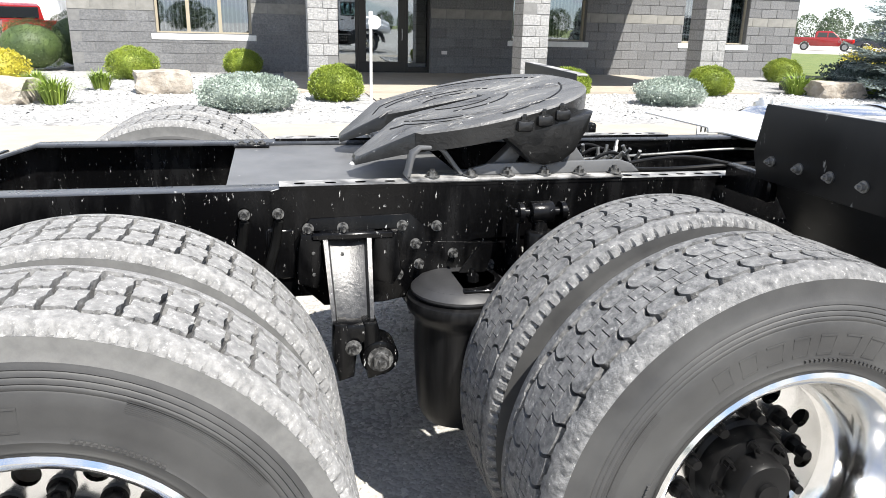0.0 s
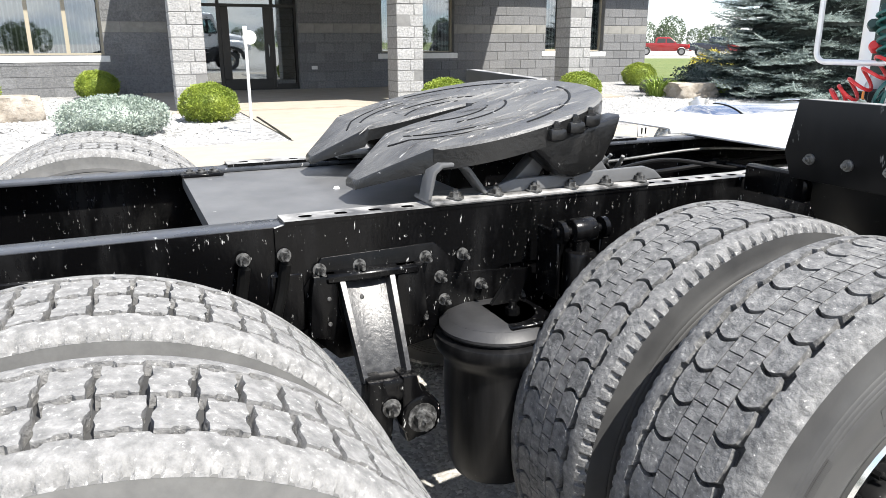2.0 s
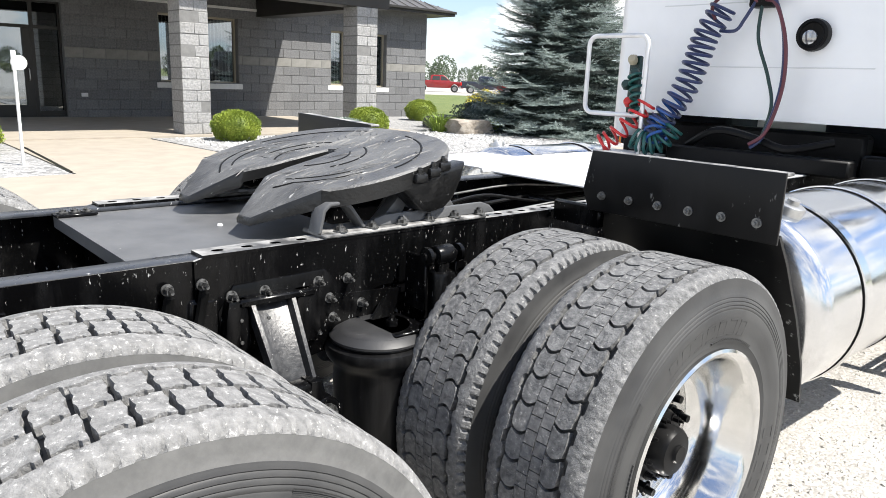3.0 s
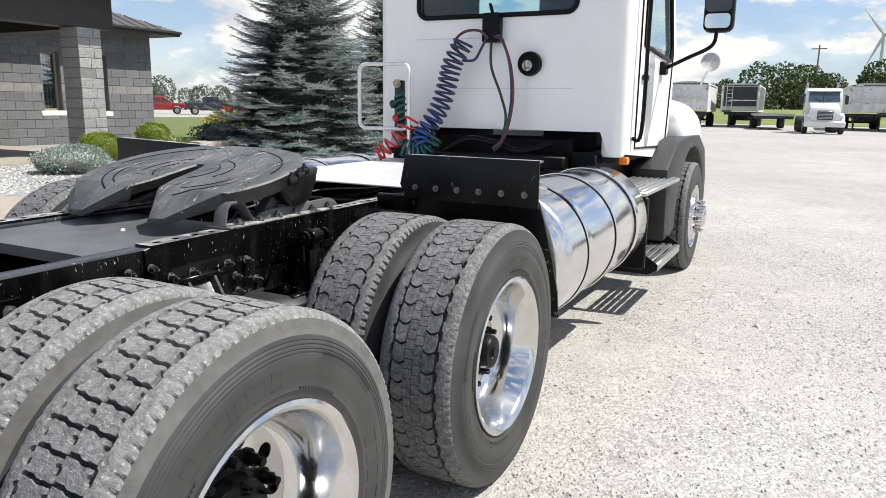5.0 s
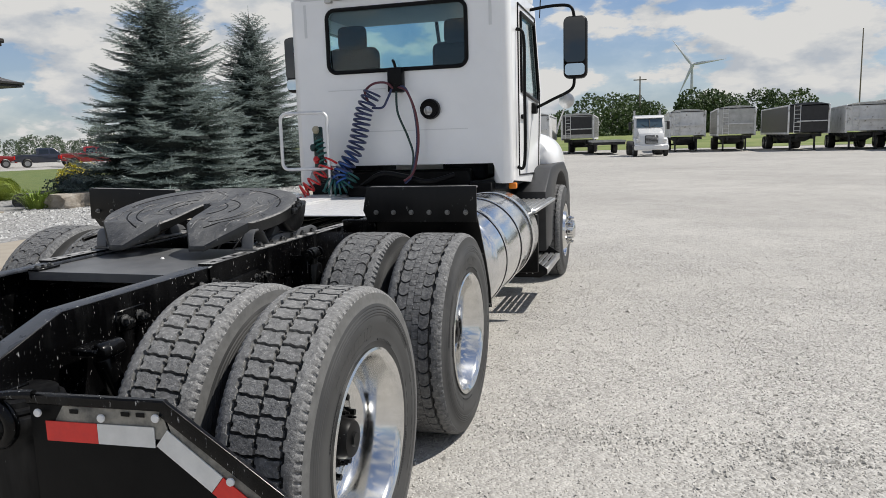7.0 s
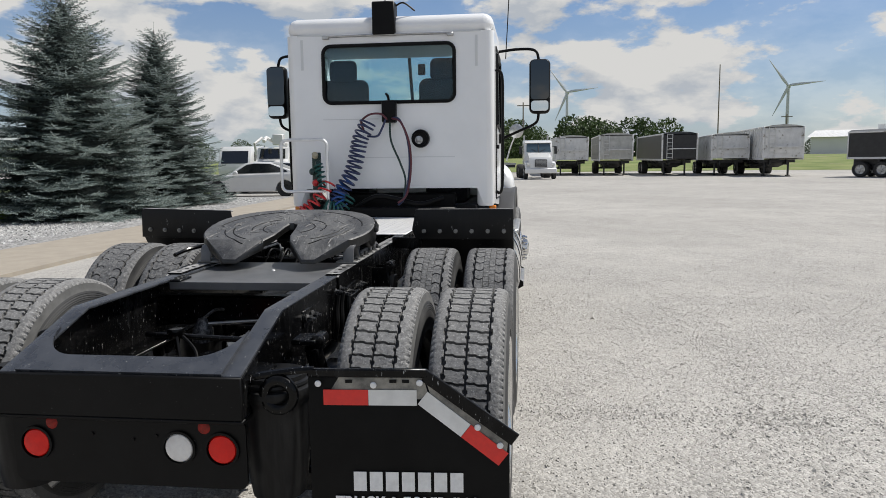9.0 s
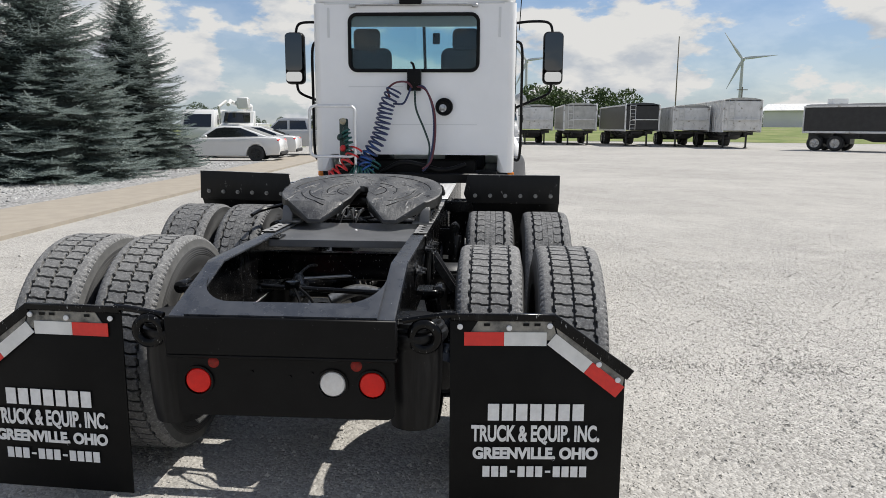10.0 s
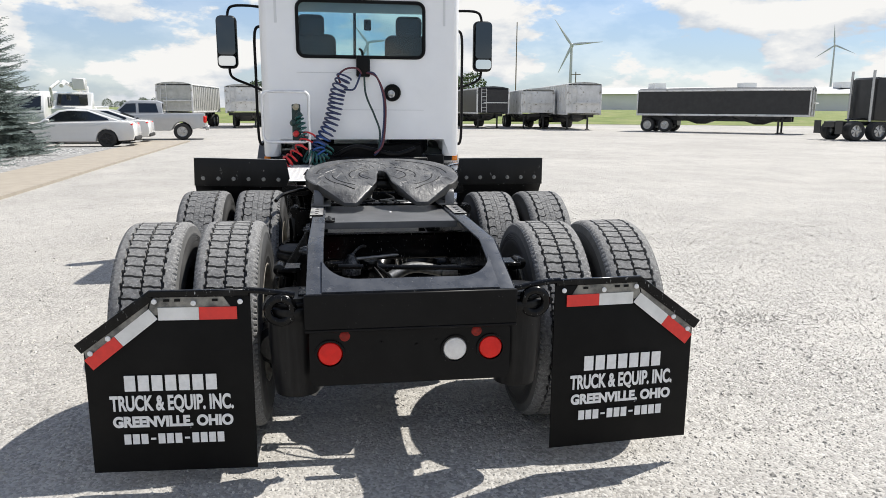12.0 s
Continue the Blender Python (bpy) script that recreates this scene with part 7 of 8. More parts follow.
rock(-2.2, 12.9, 0.55, 0.42, 0.30, 10, M_ROCK, "flat-topped tan limestone rock in white stone", 1)
rock(-4.5, 11.1, 0.60, 0.45, 0.28, -10, M_ROCK, "pale limestone slab beside the grass", 5)
rock(12.45, 12.2, 0.62, 0.38, 0.26, -6, M_ROCK, "pale limestone slab beside the spruce", 9)
rock(13.2, 14.0, 0.70, 0.40, 0.25, 4, M_ROCKD, "dark boulder under the juniper", 12)


def build_sign():
    t = thing("walk_light", "slim white post with round disc sign beside the walk", "sign", at=(1.35, 9.35, 0.03))
    bm = B()
    cyl(bm, (0, 0, 0), (0, 0, 1.38), 0.022, 12)
    part("post", bm, M_TRIMW, t)
    bm = B()
    cyl(bm, (0.06, -0.012, 1.40), (0.06, 0.022, 1.40), 0.10, 28, bev=0.006)
    box(bm, -0.03, 0.03, -0.02, 0.02, 1.30, 1.56, 0.008)
    part("disc", bm, M_TRIMW, t)
    t = thing("edging_strip", "low dark edging strip beside the walk", "edging", at=(0, 0, 0.05))
    bm = B()
    tube(bm, [(1.69, 8.31, 0.0), (1.74, 9.5, 0.005), (1.83, 11.6, 0.005)], 0.024, 6)
    part("strip", bm, M_BRONZE, t)


build_sign()

# ---- vehicles ----
M_CARW = mat("white_car_paint", (0.72, 0.72, 0.71), 0.22, 0, (0.68, 0.68, 0.67), 1.5, coat=0.6)
M_CARS = mat("silver_car_paint", (0.46, 0.47, 0.48), 0.3, 0.3, (0.42, 0.43, 0.44), 2, coat=0.5)
M_CARR = mat("red_car_paint", (0.26, 0.013, 0.014), 0.25, 0, (0.22, 0.011, 0.012), 2, coat=0.6)
M_CARD = mat("dark_blue_car_paint", (0.02, 0.025, 0.045), 0.25, 0, (0.016, 0.02, 0.035), 2, coat=0.6)
M_CARGL = mat("dark_car_glass", (0.012, 0.014, 0.016), 0.05, 0, spec=0.8)
# blue base colour stands in for sky reflected in the screen
M_SCREEN = mat("sky_toned_windscreen", (0.06, 0.09, 0.11), 0.08, 0, spec=0.8)
M_CTYRE = mat("car_tyre", (0.02, 0.02, 0.02), 0.8, 0, (0.035, 0.035, 0.035), 20)
M_CRIM = mat("car_alloy", (0.5, 0.5, 0.5), 0.3, 0.9, (0.4, 0.4, 0.4), 10)
M_TRW = mat("weathered_white_panel", (0.74, 0.74, 0.73), 0.5, 0, (0.56, 0.56, 0.54), 1.5, spots=(0.26, 0.24, 0.20), spot_scale=3, spot_at=0.60)
M_TRG = mat("dull_aluminium_panel", (0.50, 0.50, 0.475), 0.5, 0.2, (0.36, 0.36, 0.335), 2, spots=(0.2, 0.19, 0.16), spot_scale=2.5, spot_at=0.64)
M_TRB = mat("black_trailer_side", (0.012, 0.012, 0.013), 0.4, 0, (0.022, 0.022, 0.023), 3)
# hopper chutes, darker than the white and aluminium bodies above
M_TRDK = mat("dark_hopper_steel", (0.05, 0.05, 0.05), 0.7, 0, (0.12, 0.118, 0.112), 2)
M_TARP = mat("dark_tarp", (0.05, 0.055, 0.06), 0.7)


def car_wheel(parent, x, y, s, r=0.33, w=0.22, hub=M_CRIM):
    bm = B()
    lathe(bm, [(r * 0.62, -w / 2), (r * 0.9, -w / 2), (r, -w * 0.36), (r, w * 0.36), (r * 0.9, w / 2), (r * 0.62, w / 2)], 28, pose(x, y, r, -90 * s, 0, 0))
    o = part("wheel", bm, M_CTYRE, parent)
    bm = B()
    lathe(bm, [(r * 0.64, w * 0.42), (r * 0.58, w * 0.30), (r * 0.5, w * 0.28), (r * 0.2, w * 0.36), (0, w * 0.38)], 24, pose(x, y, r, -90 * s, 0, 0))
    for i in range(5):
        a = 2 * math.pi * i / 5
        c = pose(x, y, r, -90 * s, 0, 0)
        cyl(bm, c @ Vector((0, 0, w * 0.36)), c @ Vector((r * 0.6 * math.cos(a), r * 0.6 * math.sin(a), w * 0.42)), 0.03, 6)
    part("rim", bm, hub, o)


def shell(bm, side, hw, bev=0.06, taper=0.0, z0=0.0, z1=1.0):
    t = B()
    sheet(t, side, 2 * hw, M_XZ @ Matrix.Translation((0, 0, -hw)), bev=bev)
    if taper:
        for v in t.verts:
            f = max(0, min(1, (v.co.z - z0) / (z1 - z0)))
            v.co.y *= 1 - taper * f
    merge(bm, t)


def sedan(x, y, rz, paint, label, group):
    t = thing("sedan_car", label, "car", group, at=(x, y, 0.02), rz=rz)
    bm = B()
    arch = lambda cx: [(cx + 0.37 * math.cos(a), 0.33 + 0.37 * math.sin(a)) for a in [radians(d) for d in (170, 140, 110, 90, 70, 40, 10)]]
    side = [(2.38, 0.25), (2.42, 0.55), (2.30, 0.72), (1.55, 0.86), (1.0, 0.93), (-1.6, 1.0), (-2.25, 0.98), (-2.38, 0.86), (-2.42, 0.5), (-2.35, 0.28)] + [(-1.80, 0.24)] + arch(-1.40) + [(-1.0, 0.22), (1.05, 0.22)] + arch(1.45) + [(1.86, 0.24)]
    shell(bm, side, 0.91, 0.07)
    body = part("body", bm, paint, t)
    bm = B()
    shell(bm, [(1.05, 0.90), (0.30, 1.40), (-0.10, 1.455), (-0.75, 1.43), (-1.95, 1.0)], 0.80, 0.05, 0.20, 0.9, 1.45)
    part("cabin_roof", bm, paint, t)
    for s in (-1, 1):
        bm = B()
        o = [(0.82, 0.965), (0.22, 1.345), (-0.10, 1.39), (-0.75, 1.37), (-1.45, 1.10), (-1.5, 1.03)]
        sh = B()
        sheet(sh, o, 0.01, M_XZ @ Matrix.Translation((0, 0, -0.005)))
        for v in sh.verts:
            f = max(0, min(1, (v.co.z - 0.9) / 0.55))
            v.co.y += s * (0.80 * (1 - 0.20 * f) + 0.004)
        merge(bm, sh)
        part("side_window", bm, M_CARGL, t)
        bm = B()
        box(bm, -2.36, -2.10, min(s * 0.55, s * 0.905), max(s * 0.55, s * 0.905), 0.80, 0.92, 0.03)
        part("tail_light", bm, M_RED, t)
        bm = B()
        box(bm, 0.55, 0.72, min(s * 0.88, s * 1.02), max(s * 0.88, s * 1.02), 0.95, 1.08, 0.03)
        part("door_mirror", bm, paint, t)
        for wx in (-1.40, 1.45):
            car_wheel(t, wx, s * 0.80, s, 0.335, 0.22, M_CTYRE if wx < 0 else M_CRIM)
    bm = B()
    v = [bm.verts.new(p) for p in ((-0.80, -0.60, 1.425), (-0.80, 0.60, 1.425), (-1.88, 0.66, 1.035), (-1.88, -0.66, 1.035))]
    bm.faces.new(v)
    part("rear_window", bm, M_CARGL, t)
    bm = B()
    box(bm, -2.44, -2.2, -0.8, 0.8, 0.27, 0.42, 0.03)
    part("bumper", bm, M_CTYRE, t)


# beside the walk, tails towards the yard
sedan(26.4, 10.4, 96, M_CARW, "white sedan parked beside the concrete walk", "parked cars")
sedan(30.0, 10.7, 96, M_CARW, "white sedan parked behind another sedan", "parked cars")


def pickup(x, y, rz, paint, label, group, crew=True):
    t = thing("pickup_truck", label, "pickup truck", group, at=(x, y, 0.0), rz=rz)
    bm = B()
    arch = lambda cx: [(cx + 0.46 * math.cos(a), 0.42 + 0.46 * math.sin(a)) for a in [radians(d) for d in (170, 140, 110, 90, 70, 40, 10)]]
    side = [(2.85, 0.45), (2.90, 0.85), (2.78, 1.12), (1.35, 1.22), (-0.85, 1.26), (-2.80, 1.28), (-2.85, 0.62)] + [(-2.4, 0.55)] + arch(-1.75) + [(-1.2, 0.45), (1.3, 0.45)] + arch(1.85) + [(2.4, 0.48)]
    shell(bm, side, 0.98, 0.06)
    part("body", bm, paint, t)
    bm = B()
    shell(bm, [(1.40, 1.18), (0.72, 1.80), (0.5, 1.88), (-0.65, 1.88), (-0.88, 1.78), (-0.92, 1.2)], 0.92, 0.06, 0.14, 1.2, 1.88)
    part("cab", bm, paint, t)
    for s in (-1, 1):
        for o in ([(1.15, 1.30), (0.70, 1.72), (0.28, 1.74), (0.28, 1.30)], [(0.16, 1.30), (0.16, 1.74), (-0.62, 1.74), (-0.72, 1.30)]):
            sh = B()
            sheet(sh, o, 0.01, M_XZ @ Matrix.Translation((0, 0, -0.005)))
            for v in sh.verts:
                f = max(0, min(1, (v.co.z - 1.2) / 0.68))
                v.co.y += s * (0.92 * (1 - 0.14 * f) + 0.004)
            part("side_window", sh, M_CARGL, t)
        bm = B()
        box(bm, -2.87, -2.74, min(s * 0.82, s * 0.99), max(s * 0.82, s * 0.99), 0.82, 1.14, 0.02)
        part("tail_light", bm, M_RED, t)
        for wx in (-1.75, 1.85):
            car_wheel(t, wx, s * 0.84, s, 0.40, 0.26)
    bm = B()
    box(bm, -0.93, -0.90, -0.72, 0.72, 1.34, 1.74, 0.02)
    part("rear_window", bm, M_CARGL, t)
    bm = B()
    box(bm, -3.0, -2.82, -0.95, 0.95, 0.48, 0.68, 0.03)
    part("bumper", bm, M_CRIM, t)
    bm = B()
    box(bm, -2.78, -0.95, -0.80, 0.80, 1.20, 1.285)
    part("bed_floor", bm, M_TRB, t)


pickup(33.6, 9.4, 98, M_CARS, "silver crew-cab pickup parked past the sedans", "parked cars")
for i, (x, y, pt, lb) in enumerate(((54.0, 62.0, M_CARR, "bright red pickup in the far lot"), (56.0, 56.2, M_CARD, "dark blue pickup in the far lot"), (54.5, 49.2, M_CARR, "red pickup behind the golden bush"))):
    pickup(x, y, -40, pt, lb, "far parked pickups")
pickup(-9.6, 29.5, 120, M_CARR, "red pickup parked beyond the office", "parked cars")


def trailer(x, y, rz, L, H, body, label, group, style):
    """A hopper trailer; its front looks along local -x."""
    t = thing("grain_trailer", label, "trailer", group, at=(x, y, 0), rz=rz)
    hw, z0 = 1.28, 1.15
    bm = B()
    box(bm, 0, L, -hw, hw, z0 + 0.12, z0 + H - 0.05, 0.03)
    part("hopper_body", bm, body, t)
    bm = B()
    n = int(L / 0.6)
    if style not in ("flat", "black"):
        box(bm, -0.025, 0.025, -0.02, 0.02, z0 + 0.14, z0 + H - 0.08)
        first = part("side_post", bm, body, t, "", pose(0, -hw - 0.02, 0))
        for i in range(n + 1):
            for s in (-1, 1):
                if i or s > 0:
                    share(first, t, pose(L * i / n, s * (hw + 0.02), 0), "side_post")
        bm = B()
    for s in (-1, 1):
        box(bm, -0.02, L + 0.02, s * hw - 0.05, s * hw + 0.05, z0, z0 + 0.14, 0.02)
        box(bm, -0.02, L + 0.02, s * hw - 0.06, s * hw + 0.06, z0 + H - 0.08, z0 + H + 0.02, 0.02)
    for xx in (-0.03, L - 0.03):
        for s in (-1, 1):
            box(bm, xx, xx + 0.08, s * hw - 0.06, s * hw + 0.06, z0, z0 + H, 0.02)
    part("rail", bm, M_TRW, t)
    bm = B()
    tube(bm, [(-0.1, 0, z0 + H + 0.12), (L * 0.5, 0, z0 + H + 0.16), (L + 0.1, 0, z0 + H + 0.12)], 0.05, 6)
    sheet(bm, [(-hw, 0), (hw, 0), (hw * 0.6, 0.12), (0, 0.17), (-hw * 0.6, 0.12)], L + 0.1, M_YZ @ Matrix.Translation((0, z0 + H, -0.05)))
    part("tarp", bm, M_TARP if style == "black" else M_TRG, t)
    # front end: open frame with a ladder
    bm = B()
    box(bm, -0.035, -0.01, -hw + 0.12, hw - 0.12, z0 + 0.45, z0 + H - 0.12)
    part("front_panel", bm, M_TRB if style in ("black", "open") else body, t)
    bm = B()
    for s in (0.55, 0.95):
        cyl(bm, (-0.08, s, z0 + 0.1), (-0.08, s, z0 + H), 0.025, 6)
    for i in range(7):
        cyl(bm, (-0.08, 0.55, z0 + 0.25 + 0.28 * i), (-0.08, 0.95, z0 + 0.25 + 0.28 * i), 0.018, 6)
    part("ladder", bm, M_TRW, t)
    bm = B()
    box(bm, -0.25, -0.02, -hw + 0.1, hw - 0.5, z0 + 0.85, z0 + 0.92)
    part("catwalk", bm, M_TRW, t)
    # hoppers, gear, axles
    bm = B()
    for c in (L * 0.28, L * 0.62):
        v = [bm.verts.new((c + dx, dy, z)) for z, k, e in ((z0, L * 0.15, hw - 0.1), (0.60, 0.28, 0.35)) for dx, dy in ((-k, -e), (k, -e), (k, e), (-k, e))]
        for i in range(4):
            bm.faces.new((v[i], v[(i + 1) % 4], v[4 + (i + 1) % 4], v[4 + i]))
        bm.faces.new(v[4:])
    part("hopper_chute", bm, M_TRDK, t)
    bm = B()
    for s in (-1, 1):
        box(bm, L * 0.10, L - 0.15, s * 0.55 - 0.06, s * 0.55 + 0.06, 0.80, z0 - 0.002, 0.01)
    for k in range(6):
        xx = L * (0.14 + 0.14 * k)
        box(bm, xx - 0.05, xx + 0.05, -1.18, 1.18, 0.95, z0 - 0.004, 0.01)
    part("underframe", bm, M_TRB, t)
    for s in (-1, 1):
        bm = B()
        box(bm, L * 0.16, L * 0.16 + 0.12, s * 0.8 - 0.06, s * 0.8 + 0.06, 0.06, z0, 0.01)
        box(bm, L * 0.16 - 0.1, L * 0.16 + 0.22, s * 0.8 - 0.12, s * 0.8 + 0.12, 0.0, 0.06, 0.01)
        part("landing_leg", bm, M_TRB, t)
        for xx in (L - 0.75, L - 2.0):
            car_wheel(t, xx, s * 1.02, s, 0.5, 0.48)
    bm = B()
    box(bm, L - 2.7, L - 0.1, -0.5, 0.5, 0.45, z0, 0.02)
    for xx in (L - 0.75, L - 2.0):
        cyl(bm, (xx, -0.95, 0.5), (xx, 0.95, 0.5), 0.07, 10)
    part("axle_group", bm, M_TRB, t)


TG = "parked grain trailers"
trailer(58.0, 4.0, 2, 9.5, 2.0, M_TRG, "dull aluminium trailer with open dark front and ladder", TG, "open")
trailer(56.5, -4.5, 2, 9.5, 1.95, M_TRW, "white flat-sided trailer with chalky panels", TG, "flat")
trailer(55.5, -7.9, -1, 10.0, 2.05, M_TRG, "ribbed grey trailer with rounded front", TG, "rib")
trailer(53.0, -12.3, 2, 10.5, 2.0, M_TRB, "black-sided hopper trailer with open front frame", TG, "black")
trailer(52.0, -15.7, -4, 10.0, 1.85, M_TRW, "white hopper trailer with chalky front", TG, "flat")
trailer(49.0, -18.4, -4, 10.5, 2.25, M_TRW, "tall white trailer with raised front", TG, "rib")
trailer(40.2, -31.0, 48.7, 11.3, 1.75, M_TRB, "long black hopper trailer with white rails", TG, "black")
trailer(53.0, 11.9, -4, 9.0, 2.1, M_TRG, "grey dump trailer with round front hatch", TG, "rib")
trailer(53.5, 7.0, 4, 9.5, 2.0, M_TRW, "white dump trailer with black tarp", TG, "flat")


def tractor(x, y, rz, paint, label, nose=True, sleeper=False):
    """A road tractor seen whole; its nose looks along local x."""
    t = thing("parked_tractor", label, "truck", "parked tractors", at=(x, y, 0), rz=rz)
    bm = B()
    for s in (-1, 1):
        box(bm, -3.4, 2.2, s * 0.40 - 0.04, s * 0.40 + 0.04, 0.78, 1.0, 0.01)
    box(bm, -3.45, -3.35, -0.43, 0.43, 0.7, 1.0, 0.01)
    part("frame", bm, M_TRB, t)
    bm = B()
    lathe(bm, [(0, 0), (0.42, 0), (0.44, 0.02), (0.44, 0.05), (0, 0.06)], 24, pose(-2.0, 0, 1.1, 0, -6, 0))
    part("fifth_wheel", bm, M_TRB, t)
    bm = B()
    z1 = 3.3 if sleeper else 2.75
    x0 = -1.6 if sleeper else -0.25
    shell(bm, [(x0, 1.05), (1.35, 1.0), (1.42, 1.85), (1.05, z1 - 0.25), (0.9, z1 - 0.05), (x0 + 0.1, z1), (x0, z1 - 0.1)], 1.0, 0.09)
    part("cab", bm, paint, t)
    bm = B()
    shell(bm, [(1.38, 0.75), (2.75, 0.65), (2.82, 1.2), (2.62, 1.52), (1.40, 1.85)], 0.82, 0.14)
    part("bonnet", bm, paint, t)
    bm = B()
    v = [bm.verts.new(p) for p in ((1.435, -0.86, 1.9), (1.435, 0.86, 1.9), (1.075, 0.82, z1 - 0.24), (1.075, -0.82, z1 - 0.24))]
    bm.faces.new(v)
    part("windscreen", bm, M_SCREEN, t, "windscreen coloured like the reflected sky")
    bm = B()
    tube(bm, [(1.45, 0, 1.88), (1.085, 0, z1 - 0.22)], 0.03, 6)
    for s in (-1, 1):
        tube(bm, [(1.45, s * 0.10, 1.93), (1.30, s * 0.55, 2.12)], 0.014, 4)
    part("screen_pillar", bm, M_TRB, t)
    bm = B()
    shell(bm, [(0.95, z1 - 0.10), (1.16, z1 - 0.20), (1.14, z1 - 0.24), (0.93, z1 - 0.16)], 0.95, 0.02)
    part("sun_visor", bm, paint, t)
    bm = B()
    box(bm, 2.80, 2.86, -0.42, 0.42, 0.85, 1.38, 0.04)
    grille = part("grille", bm, M_TRB, t)
    for k in range(6):
        bm = B()
        box(bm, 2.855, 2.875, -0.38, 0.38, 0.90 + 0.08 * k, 0.93 + 0.08 * k, 0.004)
        part("grille_bar", bm, M_CRIM, grille)
    bm = B()
    box(bm, 2.70, 2.95, -1.1, 1.1, 0.42, 0.76, 0.05)
    part("bumper", bm, paint, t)
    for s in (-1, 1):
        bm = B()
        box(bm, 2.55, 2.80, min(s * 0.62, s * 0.98), max(s * 0.62, s * 0.98), 0.95, 1.15, 0.04)
        part("headlight", bm, M_LENSW, t)
        bm = B()
        shell(bm, [(1.45, 0.75), (1.55, 1.15), (2.0, 1.25), (2.55, 1.1), (2.75, 0.75)], 0.2, 0.05)
        w = part("wing", bm, paint, t, "", pose(0, s * 0.88, 0))
        bm = B()
        box(bm, 0.15, 0.95, s * 1.0 - 0.006 * 1, s * 1.0 + 0.006, 1.85, 2.45, 0.003)
        part("side_window", bm, M_CARGL, t)
        bm = B()
        box(bm, 0.98, 1.08, min(s * 1.15, s * 1.35), max(s * 1.15, s * 1.35), 1.75, 2.3, 0.03)
        tube(bm, [(1.03, s * 1.0, 2.25), (1.03, s * 1.25, 2.28)], 0.02, 6)
        part("wing_mirror", bm, M_TRB, t)
        car_wheel(t, 2.05, s * 0.98, s, 0.51, 0.28)
        for xx in (-2.65, -1.35):
            car_wheel(t, xx, s * 0.92, s, 0.51, 0.56)
    for yy in (-0.85, 0.85):
        bm = B()
        cyl(bm, (x0 - 0.15, yy, 1.0), (x0 - 0.15, yy, z1 + 0.35), 0.07, 12)
        part("exhaust_stack", bm, M_CRIM, t)
    if sleeper:
        for s in (-1, 1):
            bm = B()
            box(bm, -3.5, -3.46, min(s * 0.62, s * 1.2), max(s * 0.62, s * 1.2), 0.35, 1.05, 0.01)
            part("mud_flap", bm, M_TRB, t)


tractor(49.8, -1.6, 186, M_CARW, "white tractor facing the yard with lowboy behind")
tractor(31.6, -29.5, -92, M_TRB, "black sleeper tractor with bare black frame", sleeper=True)


def lowboy():
    t = thing("lowboy_trailer", "dark lowboy trailer behind the white tractor", "trailer", at=(53.5, 1.2, 0), rz=8)
    bm = B()
    box(bm, 0, 8, -1.2, 1.2, 0.75, 0.95, 0.03)
    part("bed", bm, M_TRB, t)
    bm = B()
    for i in range(6):
        box(bm, 1.2 * i, 1.2 * i + 0.15, -1.25, 1.25, 0.95, 1.1)
    part("cross_beam", bm, M_TRG, t)
    for s in (-1, 1):
        for xx in (6.0, 7.1):
            car_wheel(t, xx, s * 0.95, s, 0.45, 0.4)


lowboy()


